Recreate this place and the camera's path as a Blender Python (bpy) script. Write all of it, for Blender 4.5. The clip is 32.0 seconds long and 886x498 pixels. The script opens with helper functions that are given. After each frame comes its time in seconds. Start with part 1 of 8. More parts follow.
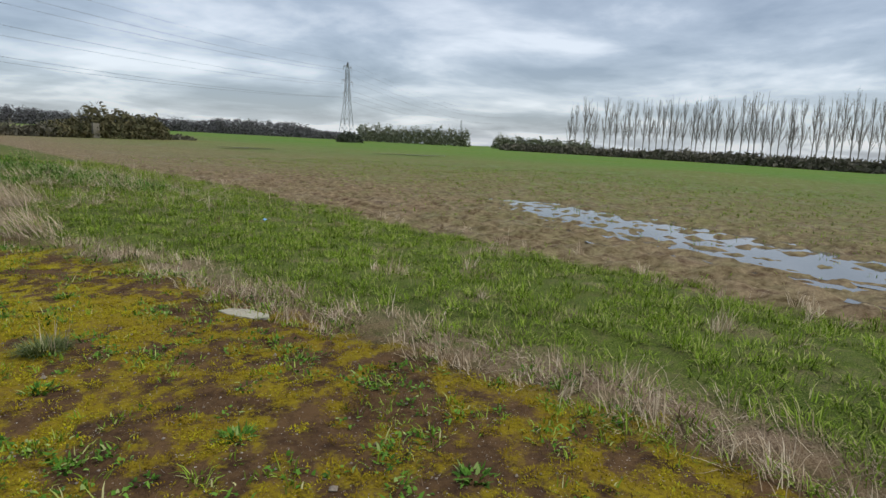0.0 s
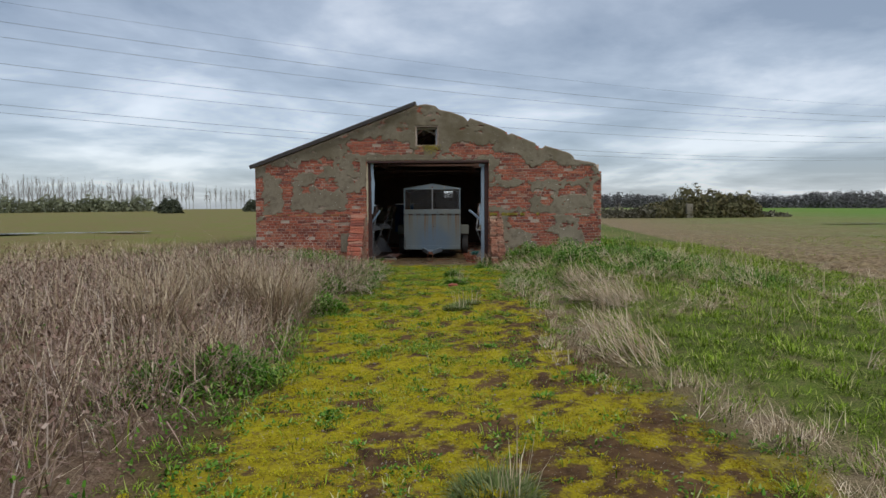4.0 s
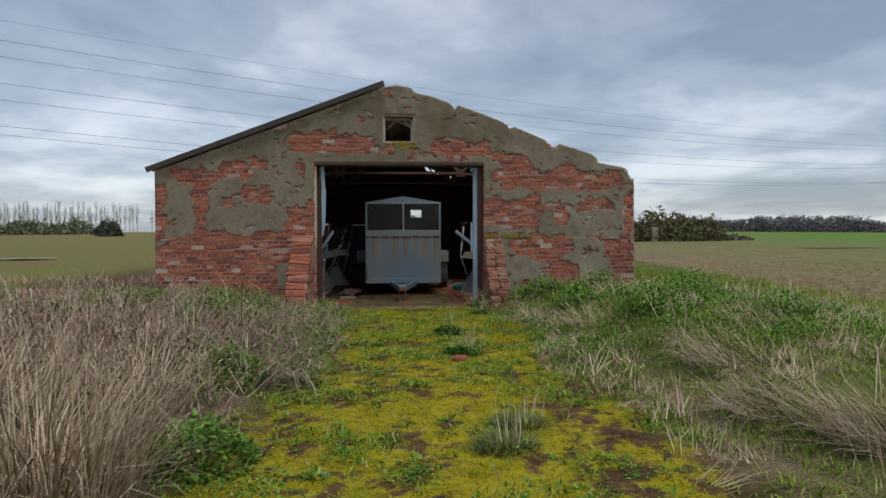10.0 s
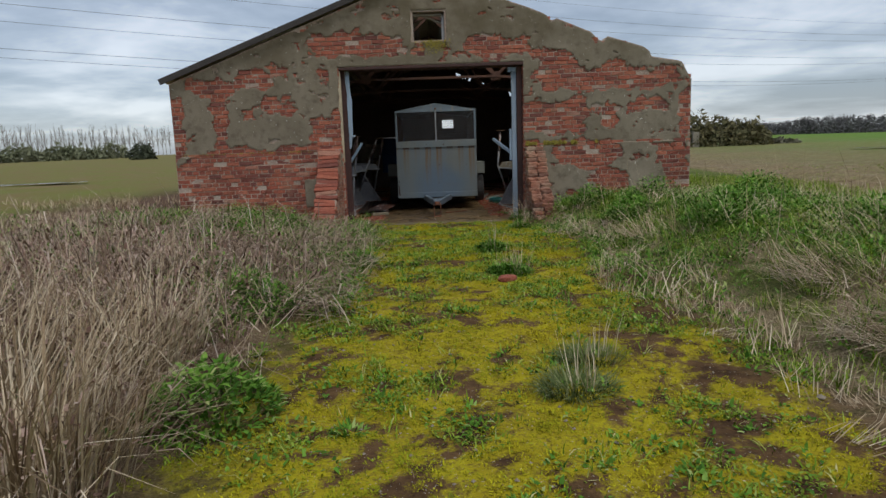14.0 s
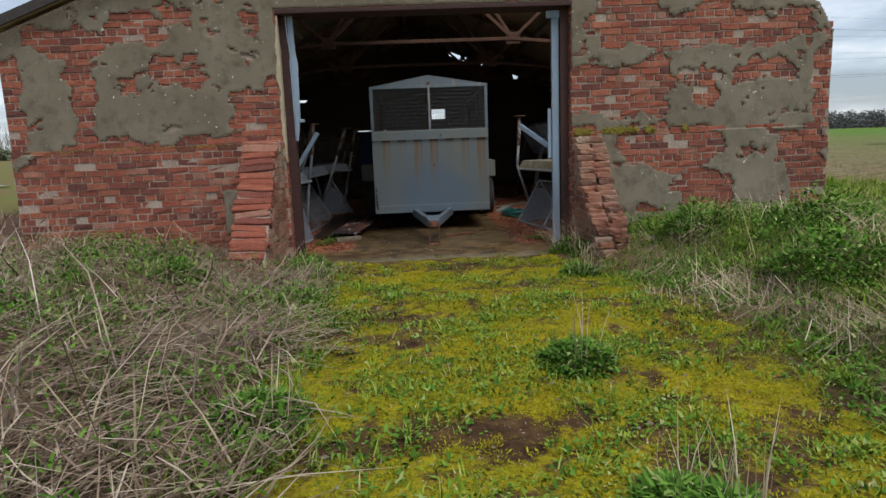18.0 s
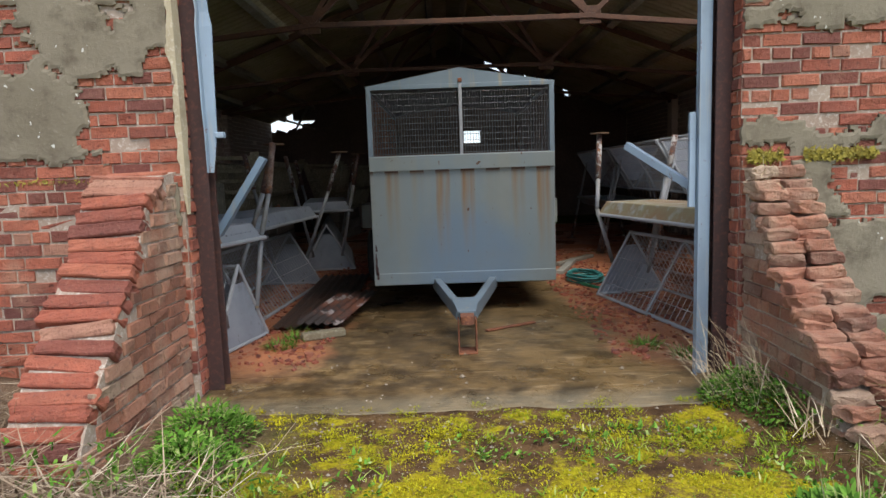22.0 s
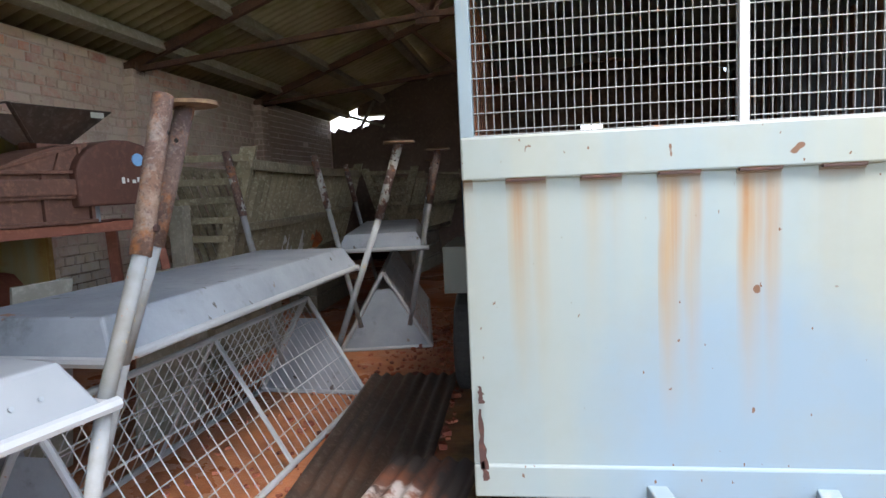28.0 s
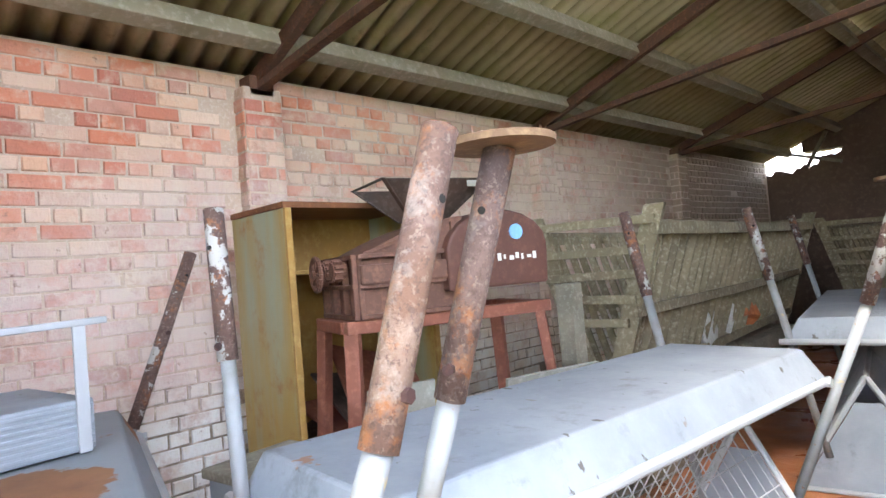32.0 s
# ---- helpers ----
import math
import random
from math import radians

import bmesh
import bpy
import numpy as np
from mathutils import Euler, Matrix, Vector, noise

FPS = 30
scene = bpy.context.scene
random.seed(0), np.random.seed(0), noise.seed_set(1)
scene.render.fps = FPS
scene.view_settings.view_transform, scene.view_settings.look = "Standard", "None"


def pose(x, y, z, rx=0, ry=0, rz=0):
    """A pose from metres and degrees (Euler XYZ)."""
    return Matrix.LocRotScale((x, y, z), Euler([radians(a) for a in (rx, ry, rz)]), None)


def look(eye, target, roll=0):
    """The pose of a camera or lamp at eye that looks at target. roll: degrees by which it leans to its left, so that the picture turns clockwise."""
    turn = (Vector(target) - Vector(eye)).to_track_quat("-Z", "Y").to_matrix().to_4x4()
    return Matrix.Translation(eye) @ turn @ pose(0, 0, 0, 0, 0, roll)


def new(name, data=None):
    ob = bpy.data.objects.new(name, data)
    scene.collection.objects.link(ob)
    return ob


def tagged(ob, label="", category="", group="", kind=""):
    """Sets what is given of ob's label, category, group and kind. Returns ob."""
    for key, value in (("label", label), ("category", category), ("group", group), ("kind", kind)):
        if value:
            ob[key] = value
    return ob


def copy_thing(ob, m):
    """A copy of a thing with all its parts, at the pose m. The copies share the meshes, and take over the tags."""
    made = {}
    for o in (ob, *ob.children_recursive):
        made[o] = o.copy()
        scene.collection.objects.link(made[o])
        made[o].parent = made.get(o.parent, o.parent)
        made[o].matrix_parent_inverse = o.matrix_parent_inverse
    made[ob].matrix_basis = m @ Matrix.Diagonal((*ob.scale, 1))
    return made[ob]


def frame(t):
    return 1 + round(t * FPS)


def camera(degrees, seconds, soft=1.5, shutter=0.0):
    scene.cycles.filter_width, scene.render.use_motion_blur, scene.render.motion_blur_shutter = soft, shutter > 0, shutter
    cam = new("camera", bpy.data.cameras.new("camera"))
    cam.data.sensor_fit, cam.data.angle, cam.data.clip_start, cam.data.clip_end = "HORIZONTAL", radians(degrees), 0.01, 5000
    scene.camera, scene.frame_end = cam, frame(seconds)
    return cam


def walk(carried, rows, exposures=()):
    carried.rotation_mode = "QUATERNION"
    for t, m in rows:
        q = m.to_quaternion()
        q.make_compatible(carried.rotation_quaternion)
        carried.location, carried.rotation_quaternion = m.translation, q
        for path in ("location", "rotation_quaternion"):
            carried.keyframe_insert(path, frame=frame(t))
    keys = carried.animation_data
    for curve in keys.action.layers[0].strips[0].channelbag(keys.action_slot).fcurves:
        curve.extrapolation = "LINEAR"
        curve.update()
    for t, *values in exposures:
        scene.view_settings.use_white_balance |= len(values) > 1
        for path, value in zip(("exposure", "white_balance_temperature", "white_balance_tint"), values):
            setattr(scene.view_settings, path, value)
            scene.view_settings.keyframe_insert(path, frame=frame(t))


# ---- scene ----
cam = camera(71.1, 32.0)
PATH = [
    (0, (-0.469, -20.004, 1.426), (1.05, -18.746, 1.093), 2.3),
    (0.5, (-0.242, -19.779, 1.459), (0.924, -18.194, 1.099), 1.2),
    (1, (0.133, -19.079, 1.334), (0.773, -17.202, 1.073), 0.6),
    (1.5, (0.36, -18.744, 1.273), (0.607, -16.759, 1.25), 0.2),
    (2, (0.411, -18.329, 1.432), (0.484, -16.335, 1.305), -1.4),
    (2.5, (0.507, -17.921, 1.443), (0.438, -15.924, 1.364), -4.4),
    (4.5, (0.463, -16.304, 1.388), (0.467, -14.311, 1.225), 0.4),
    (5, (0.413, -15.941, 1.373), (0.459, -13.952, 1.169), -2.3),
    (5.5, (0.385, -15.46, 1.389), (0.325, -13.47, 1.205), -0.2),
    (6, (0.331, -15.053, 1.387), (0.383, -13.057, 1.277), -0.3),
    (6.5, (0.329, -14.654, 1.365), (0.305, -12.659, 1.23), -3.0),
    (7, (0.295, -14.266, 1.372), (0.187, -12.276, 1.204), -1.3),
    (7.5, (0.193, -13.898, 1.391), (0.114, -11.902, 1.289), -1.8),
    (8, (0.162, -13.521, 1.371), (0.126, -11.526, 1.229), -1.6),
    (8.5, (0.098, -13.15, 1.369), (0.068, -11.156, 1.212), 0.3),
    (9, (0.036, -12.762, 1.371), (0.146, -10.768, 1.272), -0.5),
    (9.5, (0.054, -12.362, 1.37), (0.117, -10.365, 1.285), -4.2),
    (10, (0.015, -12.076, 1.371), (0.149, -10.081, 1.326), -0.2),
    (10.5, (-0.039, -11.91, 1.386), (0.099, -9.914, 1.358), -1.9),
    (11, (-0.013, -11.869, 1.373), (0.077, -9.872, 1.324), -2.0),
    (11.5, (-0.009, -11.855, 1.367), (0.014, -9.857, 1.286), -2.7),
    (12, (-0.01, -11.843, 1.351), (-0.008, -9.844, 1.281), -2.4),
    (12.5, (-0.015, -11.845, 1.34), (-0.033, -9.846, 1.269), -2.1),
    (13, (-0.046, -11.822, 1.342), (-0.064, -9.824, 1.242), -1.6),
    (13.5, (-0.094, -11.78, 1.304), (0.074, -9.809, 1.009), -1.5),
    (14, (-0.043, -11.327, 1.295), (-0.018, -9.353, 0.977), -2.0),
    (14.5, (-0.061, -10.892, 1.258), (0.045, -8.918, 0.952), 0.5),
    (16.5, (-0.33, -8.757, 1.239), (-0.244, -6.768, 1.057), -5.3),
    (17, (-0.288, -8.227, 1.229), (-0.149, -6.246, 0.994), -1.1),
    (17.5, (-0.237, -7.694, 1.253), (-0.041, -5.719, 1.007), -2.5),
    (18, (-0.176, -7.153, 1.241), (-0.099, -5.182, 0.913), -2.2),
    (18.5, (-0.231, -6.663, 1.245), (-0.213, -4.683, 0.959), -2.3),
    (19, (-0.22, -6.21, 1.226), (-0.278, -4.24, 0.883), -4.6),
    (19.5, (-0.166, -5.803, 1.232), (-0.204, -3.822, 0.962), -1.6),
    (20, (-0.142, -5.383, 1.264), (0.082, -3.416, 0.983), -0.2),
    (20.5, (-0.067, -4.916, 1.305), (-0.081, -2.927, 1.102), -1.8),
    (21, (-0.078, -4.496, 1.269), (-0.062, -2.5, 1.154), 2.3),
    (21.5, (-0.114, -4.096, 1.284), (-0.026, -2.107, 1.086), -0.1),
    (22, (-0.086, -3.662, 1.303), (-0.105, -1.677, 1.063), -2.0),
    (22.5, (-0.179, -3.233, 1.307), (-0.168, -1.243, 1.111), 0.7),
    (23, (-0.208, -2.876, 1.298), (-0.18, -0.883, 1.123), -2.9),
    (23.5, (-0.204, -2.49, 1.322), (-0.21, -0.498, 1.144), -2.3),
    (24, (-0.296, -2.146, 1.347), (-0.204, -0.166, 1.085), 0.7),
    (24.5, (-0.329, -1.886, 1.342), (-0.12, 0.082, 1.054), -2.0),
    (25, (-0.293, -1.528, 1.341), (-0.277, 0.453, 1.066), -5.1),
    (25.5, (-0.358, -1.264, 1.301), (-0.323, 0.715, 1.018), -0.6),
    (27.5, (-0.498, -0.114, 1.315), (-0.503, 1.879, 1.145), 1.0),
    (28, (-0.581, 0.119, 1.33), (-0.866, 2.088, 1.128), -2.7),
    (28.5, (-0.554, 0.378, 1.31), (-1.331, 2.206, 1.077), -3.5),
    (29, (-0.598, 0.549, 1.309), (-1.683, 2.202, 1.009), -4.4),
    (29.5, (-0.756, 0.694, 1.303), (-1.867, 2.341, 1.067), -1.0),
    (30, (-0.865, 0.843, 1.315), (-2.145, 2.364, 1.101), -2.8),
    (30.5, (-0.893, 1.042, 1.371), (-2.342, 2.42, 1.315), -3.5),
    (31, (-0.909, 1.123, 1.39), (-2.32, 2.538, 1.31), -3.4),
    (31.5, (-0.94, 1.126, 1.406), (-2.336, 2.558, 1.391), -4.3),
    (32, (-0.951, 1.12, 1.414), (-2.379, 2.52, 1.476), -4.7),
]
EXPOSURES = [(0, -0.5), (13, -0.6), (17, -0.45), (18.5, -0.25), (20, -0.02), (21, 0.12), (22, 0.6), (23, 1.25), (24, 1.65), (25.5, 1.9), (27.5, 2.6), (28, 2.75), (29, 3.1), (30, 3.55), (31, 3.9), (32, 4.2)]
walk(cam, [(t, look(eye, target, roll)) for t, eye, target, roll in PATH], EXPOSURES)

# ---------------- light ----------------
def make_world():
    w = bpy.data.worlds.new("overcast_sky")
    scene.world = w
    w.use_nodes = True
    nt = w.node_tree
    nt.nodes.clear()
    N, L = nt.nodes.new, nt.links.new
    out = N("ShaderNodeOutputWorld")
    sky = N("ShaderNodeTexSky")
    sky.sky_type = "NISHITA"
    sky.sun_disc = False
    sky.sun_elevation, sky.sun_rotation = radians(58.6), radians(155)
    co = N("ShaderNodeTexCoord")
    sep = N("ShaderNodeSeparateXYZ")
    L(co.outputs["Generated"], sep.inputs[0])
    up = N("ShaderNodeMath"); up.operation = "MAXIMUM"; up.inputs[1].default_value = 0.0
    L(sep.outputs["Z"], up.inputs[0])
    den = N("ShaderNodeMath"); den.operation = "ADD"; den.inputs[1].default_value = 0.13
    L(up.outputs[0], den.inputs[0])
    dx = N("ShaderNodeMath"); dx.operation = "DIVIDE"
    dy = N("ShaderNodeMath"); dy.operation = "DIVIDE"
    L(sep.outputs["X"], dx.inputs[0]); L(den.outputs[0], dx.inputs[1])
    L(sep.outputs["Y"], dy.inputs[0]); L(den.outputs[0], dy.inputs[1])
    cmb = N("ShaderNodeCombineXYZ")
    L(dx.outputs[0], cmb.inputs[0]); L(dy.outputs[0], cmb.inputs[1])
    big = N("ShaderNodeTexNoise"); big.inputs["Scale"].default_value = 0.8; big.inputs["Detail"].default_value = 7; big.inputs["Roughness"].default_value = 0.56; big.inputs["Distortion"].default_value = 0.25
    L(cmb.outputs[0], big.inputs["Vector"])
    ramp = N("ShaderNodeValToRGB")
    e = ramp.color_ramp.elements
    e[0].position, e[0].color = 0.37, (0.29, 0.345, 0.435, 1)
    e[1].position, e[1].color = 0.64, (0.89, 0.94, 1.02, 1)
    m = e.new(0.5); m.color = (0.48, 0.545, 0.645, 1)
    L(big.outputs["Fac"], ramp.inputs[0])
    bgc = N("ShaderNodeBackground"); bgc.inputs["Strength"].default_value = 1.0
    L(ramp.outputs[0], bgc.inputs["Color"])
    bgs = N("ShaderNodeBackground"); bgs.inputs["Strength"].default_value = 0.06
    L(sky.outputs[0], bgs.inputs["Color"])
    add = N("ShaderNodeAddShader")
    L(bgc.outputs[0], add.inputs[0]); L(bgs.outputs[0], add.inputs[1])
    L(add.outputs[0], out.inputs["Surface"])


make_world()
sun = new("sun", bpy.data.lights.new("sun", "SUN"))
sun.data.energy, sun.data.angle, sun.data.color = 2.3, radians(38), (1.0, 0.96, 0.9)
sun.matrix_world = Matrix.Translation((-10, -25, 30)) @ look((0, 0, 0), (-0.22, 0.47, -0.85)).to_3x3().to_4x4()


# ---------------- materials ----------------
class Mat:
    """A small builder for procedural materials."""

    def __init__(self, name, rough=0.8, metal=0.0, own=False):
        self.m = bpy.data.materials.new(name)
        self.m.use_nodes = True
        self.nt = self.m.node_tree
        self.b = self.nt.nodes["Principled BSDF"]
        self.b.inputs["Roughness"].default_value = rough
        self.b.inputs["Metallic"].default_value = metal
        self.co = self.nt.nodes.new("ShaderNodeTexCoord").outputs["Object"] if own else self.nt.nodes.new("ShaderNodeNewGeometry").outputs["Position"]

    def node(self, kind):
        return self.nt.nodes.new(kind)

    def link(self, a, b):
        self.nt.links.new(a, b)

    def noise(self, scale, detail=5, rough=0.6, stretch=None, vec=None, distort=0.0):
        n = self.node("ShaderNodeTexNoise")
        n.inputs["Scale"].default_value = scale
        n.inputs["Detail"].default_value = detail
        n.inputs["Roughness"].default_value = rough
        n.inputs["Distortion"].default_value = distort
        v = vec or self.co
        if stretch:
            mp = self.node("ShaderNodeMapping")
            mp.inputs["Scale"].default_value = stretch
            self.link(v, mp.inputs[0])
            v = mp.outputs[0]
        self.link(v, n.inputs["Vector"])
        return n.outputs["Fac"]

    def ramp(self, fac, *stops):
        r = self.node("ShaderNodeValToRGB")
        e = r.color_ramp.elements
        while len(e) < len(stops):
            e.new(0.5)
        for k, (p, c) in zip(e, stops):
            k.position = p
            k.color = (*c, 1) if len(c) == 3 else c
        self.link(fac, r.inputs[0])
        return r.outputs["Color"]

    def step(self, fac, a, b):
        r = self.node("ShaderNodeMapRange")
        r.inputs["From Min"].default_value = a
        r.inputs["From Max"].default_value = b
        self.link(fac, r.inputs["Value"])
        return r.outputs["Result"]

    def math(self, op, a, b=0.0):
        n = self.node("ShaderNodeMath")
        n.operation = op
        for i, v in enumerate((a, b)):
            if isinstance(v, (int, float)):
                n.inputs[i].default_value = v
            else:
                self.link(v, n.inputs[i])
        return n.outputs[0]

    def mix(self, fac, a, b, blend="MIX"):
        n = self.node("ShaderNodeMix")
        n.data_type, n.blend_type = "RGBA", blend
        for i, v in ((0, fac), (6, a), (7, b)):
            if isinstance(v, (int, float)):
                n.inputs[i].default_value = v
            elif isinstance(v, tuple):
                n.inputs[i].default_value = (*v, 1)
            else:
                self.link(v, n.inputs[i])
        return n.outputs[2]

    def xyz(self):
        s = self.node("ShaderNodeSeparateXYZ")
        self.link(self.co, s.inputs[0])
        return s.outputs

    def rnd(self):
        return self.node("ShaderNodeObjectInfo").outputs["Random"]

    def island(self):
        return self.node("ShaderNodeNewGeometry").outputs["Random Per Island"]

    def color(self, c):
        if isinstance(c, tuple):
            self.b.inputs["Base Color"].default_value = (*c, 1)
        else:
            self.link(c, self.b.inputs["Base Color"])
        return self

    def rough(self, r):
        self.link(r, self.b.inputs["Roughness"])
        return self

    def bump(self, h, strength=0.3, dist=0.01):
        n = self.node("ShaderNodeBump")
        n.inputs["Strength"].default_value = strength
        n.inputs["Distance"].default_value = dist
        self.link(h, n.inputs["Height"])
        self.link(n.outputs[0], self.b.inputs["Normal"])
        return self


def brick_material(name, dark, mid, light, pale, palefac=(0.62, 0.75), rough=0.9):
    k = Mat(name, rough)
    r = k.math("FRACT", k.math("ADD", k.rnd(), k.island()))
    base = k.ramp(r, (0.0, dark), (0.4, mid), (0.8, light), (0.93, mid), (1.0, pale))
    n1 = k.noise(9, 6)
    base = k.mix(k.step(n1, 0.35, 0.75), base, k.mix(0.5, base, dark))
    n2 = k.noise(2.1, 4)
    base = k.mix(k.math("MULTIPLY", k.step(n2, *palefac), 0.8), base, pale)
    soot = k.noise(0.7, 5, 0.6)
    base = k.mix(k.math("MULTIPLY", k.step(soot, 0.54, 0.72), 0.4), base, tuple(v * 0.5 for v in dark))
    n3 = k.noise(60, 4, 0.7)
    base = k.mix(k.math("MULTIPLY", k.step(n3, 0.53, 0.72), 0.28), base, pale)
    pit = k.noise(38, 5, 0.75)
    base = k.mix(k.math("MULTIPLY", k.step(pit, 0.54, 0.68), 0.55), base, tuple(v * 0.55 for v in dark))
    base = k.mix(k.step(k.noise(17, 5, 0.7), 0.6, 0.72), base, tuple(v * 0.6 for v in dark))
    k.color(base).bump(k.math("ADD", k.math("ADD", n3, n1), k.math("MULTIPLY", pit, -0.8)), 0.9, 0.014)
    return k.m


def speckle(name, a, b, c, s1=3.0, s2=30.0, rough=0.9, bump=0.4, dist=0.01, metal=0.0):
    k = Mat(name, rough, metal)
    n1, n2 = k.noise(s1, 6), k.noise(s2, 5, 0.65)
    col = k.mix(k.step(n1, 0.35, 0.68), a, b)
    col = k.mix(k.step(n2, 0.5, 0.72), col, c)
    k.color(col).bump(k.math("ADD", n1, n2), bump, dist)
    return k.m


BRICK = brick_material("old_red_brick", (0.15, 0.05, 0.038), (0.37, 0.098, 0.054), (0.46, 0.155, 0.085), (0.43, 0.235, 0.155), (0.6, 0.8))
DUSTYBRICK = brick_material("dusty_wing_brick", (0.17, 0.075, 0.05), (0.36, 0.14, 0.08), (0.46, 0.21, 0.13), (0.46, 0.34, 0.24), (0.46, 0.66))


def inner_brick():
    k = Mat("limewashed_brick", 0.9)
    r = k.math("FRACT", k.math("ADD", k.rnd(), k.island()))
    c = k.ramp(r, (0.0, (0.68, 0.4, 0.27)), (0.2, (0.72, 0.52, 0.39)), (0.34, (0.6, 0.19, 0.11)), (0.55, (0.68, 0.28, 0.17)), (0.72, (0.5, 0.17, 0.12)), (0.88, (0.74, 0.57, 0.45)), (1.0, (0.44, 0.16, 0.12)))
    n1, n2 = k.noise(7, 6, 0.7), k.noise(0.9, 6, 0.65)
    p = k.xyz()
    z, y = p["Z"], p["Y"]
    soft = k.math("MULTIPLY", k.math("SUBTRACT", n2, 0.5), 2.2)
    # thin lilac-grey limewash over the middle of the wall, thick and white near the floor
    wash = k.step(k.math("ADD", k.math("ADD", z, soft), k.math("MULTIPLY", y, -0.22)), 1.7, 0.95)
    c = k.mix(k.math("MULTIPLY", wash, k.math("ADD", 0.35, k.math("MULTIPLY", k.step(n1, 0.3, 0.6), 0.6))), c, (0.6, 0.5, 0.465))
    low = k.step(k.math("ADD", z, k.math("MULTIPLY", soft, 0.35)), 1.0, 0.75)
    c = k.mix(k.math("MULTIPLY", low, k.step(n1, 0.2, 0.42)), c, (0.7, 0.67, 0.63))
    c = k.mix(k.math("MULTIPLY", k.step(n1, 0.5, 0.66), 0.6), c, (0.68, 0.55, 0.43))
    c = k.mix(k.math("MULTIPLY", k.step(k.noise(3.1, 6, 0.7), 0.54, 0.66), 0.6), c, (0.4, 0.2, 0.14))
    buff = k.math("MULTIPLY", k.step(k.math("ADD", y, soft), 2.9, 4.4), k.step(n1, 0.34, 0.58))
    c = k.mix(k.math("MULTIPLY", buff, 0.6), c, (0.64, 0.52, 0.38))
    # brick turns dark brown towards the far end of the barn
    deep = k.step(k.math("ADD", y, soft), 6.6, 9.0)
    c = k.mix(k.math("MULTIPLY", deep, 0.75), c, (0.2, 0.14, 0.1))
    c = k.mix(k.step(k.noise(15, 5, 0.7), 0.63, 0.74), c, (0.27, 0.15, 0.12))
    k.color(c).bump(k.math("ADD", k.noise(45, 6, 0.7), n1), 0.7, 0.012)
    return k.m


BRICK_IN = inner_brick()
MORTAR = speckle("lime_mortar", (0.4, 0.32, 0.25), (0.26, 0.17, 0.125), (0.6, 0.53, 0.45), 2.5, 40)


def inner_mortar():
    k = Mat("pale_mortar", 0.92)
    n1, n2 = k.noise(2.5, 6), k.noise(40, 5, 0.65)
    c = k.mix(k.step(n1, 0.35, 0.68), (0.6, 0.47, 0.37), (0.46, 0.34, 0.27))
    c = k.mix(k.step(n2, 0.5, 0.72), c, (0.66, 0.56, 0.47))
    # joints washed out near the floor show dark earth
    lost = k.math("MULTIPLY", k.step(k.math("ADD", k.xyz()["Z"], k.math("MULTIPLY", k.math("SUBTRACT", n1, 0.5), 1.2)), 1.0, 0.8), k.step(k.noise(7, 5), 0.4, 0.52))
    c = k.mix(k.math("MULTIPLY", lost, 0.85), c, (0.16, 0.125, 0.09))
    k.color(c).bump(k.math("ADD", n1, n2), 0.4, 0.01)
    return k.m


MORTAR_IN = inner_mortar()
RUST = speckle("rust", (0.22, 0.075, 0.035), (0.1, 0.045, 0.03), (0.36, 0.14, 0.06), 6, 45, 0.92, 0.5, 0.006)
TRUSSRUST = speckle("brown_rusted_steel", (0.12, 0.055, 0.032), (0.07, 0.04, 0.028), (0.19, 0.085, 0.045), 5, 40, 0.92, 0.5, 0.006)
DARKRUST = speckle("dark_red_steel", (0.055, 0.022, 0.018), (0.036, 0.018, 0.016), (0.1, 0.036, 0.025), 3, 30, 0.8, 0.3, 0.004)
WOOD = speckle("weathered_wood", (0.25, 0.22, 0.165), (0.16, 0.14, 0.105), (0.33, 0.3, 0.24), 5, 40, 0.9, 0.5, 0.006)


def render_coat():
    k = Mat("weathered_cement_render", 0.92)
    n1, n2, n3 = k.noise(0.9, 6), k.noise(7, 6, 0.65), k.noise(55, 5, 0.7)
    c = k.mix(k.step(n1, 0.35, 0.68), (0.172, 0.142, 0.096), (0.262, 0.222, 0.16))
    c = k.mix(k.step(n2, 0.5, 0.74), c, (0.115, 0.09, 0.06))
    c = k.mix(k.step(n3, 0.6, 0.8), c, (0.31, 0.27, 0.21))
    dots = k.noise(26, 2, 0.4)
    c = k.mix(k.step(dots, 0.735, 0.75), c, (0.62, 0.6, 0.54))
    z = k.xyz()["Z"]
    algae = k.math("MULTIPLY", k.step(z, 2.0, 3.4), k.step(k.noise(1.6, 5), 0.36, 0.6))
    c = k.mix(k.math("MULTIPLY", algae, 0.75), c, (0.105, 0.082, 0.042))
    k.color(c).bump(k.math("ADD", n2, n3), 0.5, 0.012)
    return k.m


RENDER = render_coat()


def painted_metal(name, paint, stain=(0.45, 0.3, 0.12), rust=(0.2, 0.08, 0.035), rough=0.5, amount=0.66, streak=True):
    k = Mat(name, rough)
    c = k.mix(k.step(k.noise(1.6, 5), 0.35, 0.7), paint, tuple(v * 0.8 for v in paint))
    if streak:
        s = k.noise(3.2, 4, 0.6, (6, 6, 0.35))
        c = k.mix(k.math("MULTIPLY", k.step(s, 0.56, 0.74), 0.75), c, stain)
    sp = k.noise(14, 6, 0.7)
    f = k.step(sp, amount, amount + 0.05)
    c = k.mix(f, c, rust)
    k.color(c).bump(k.math("ADD", k.noise(30, 5), k.math("MULTIPLY", f, -0.6)), 0.2, 0.004)
    return k.m


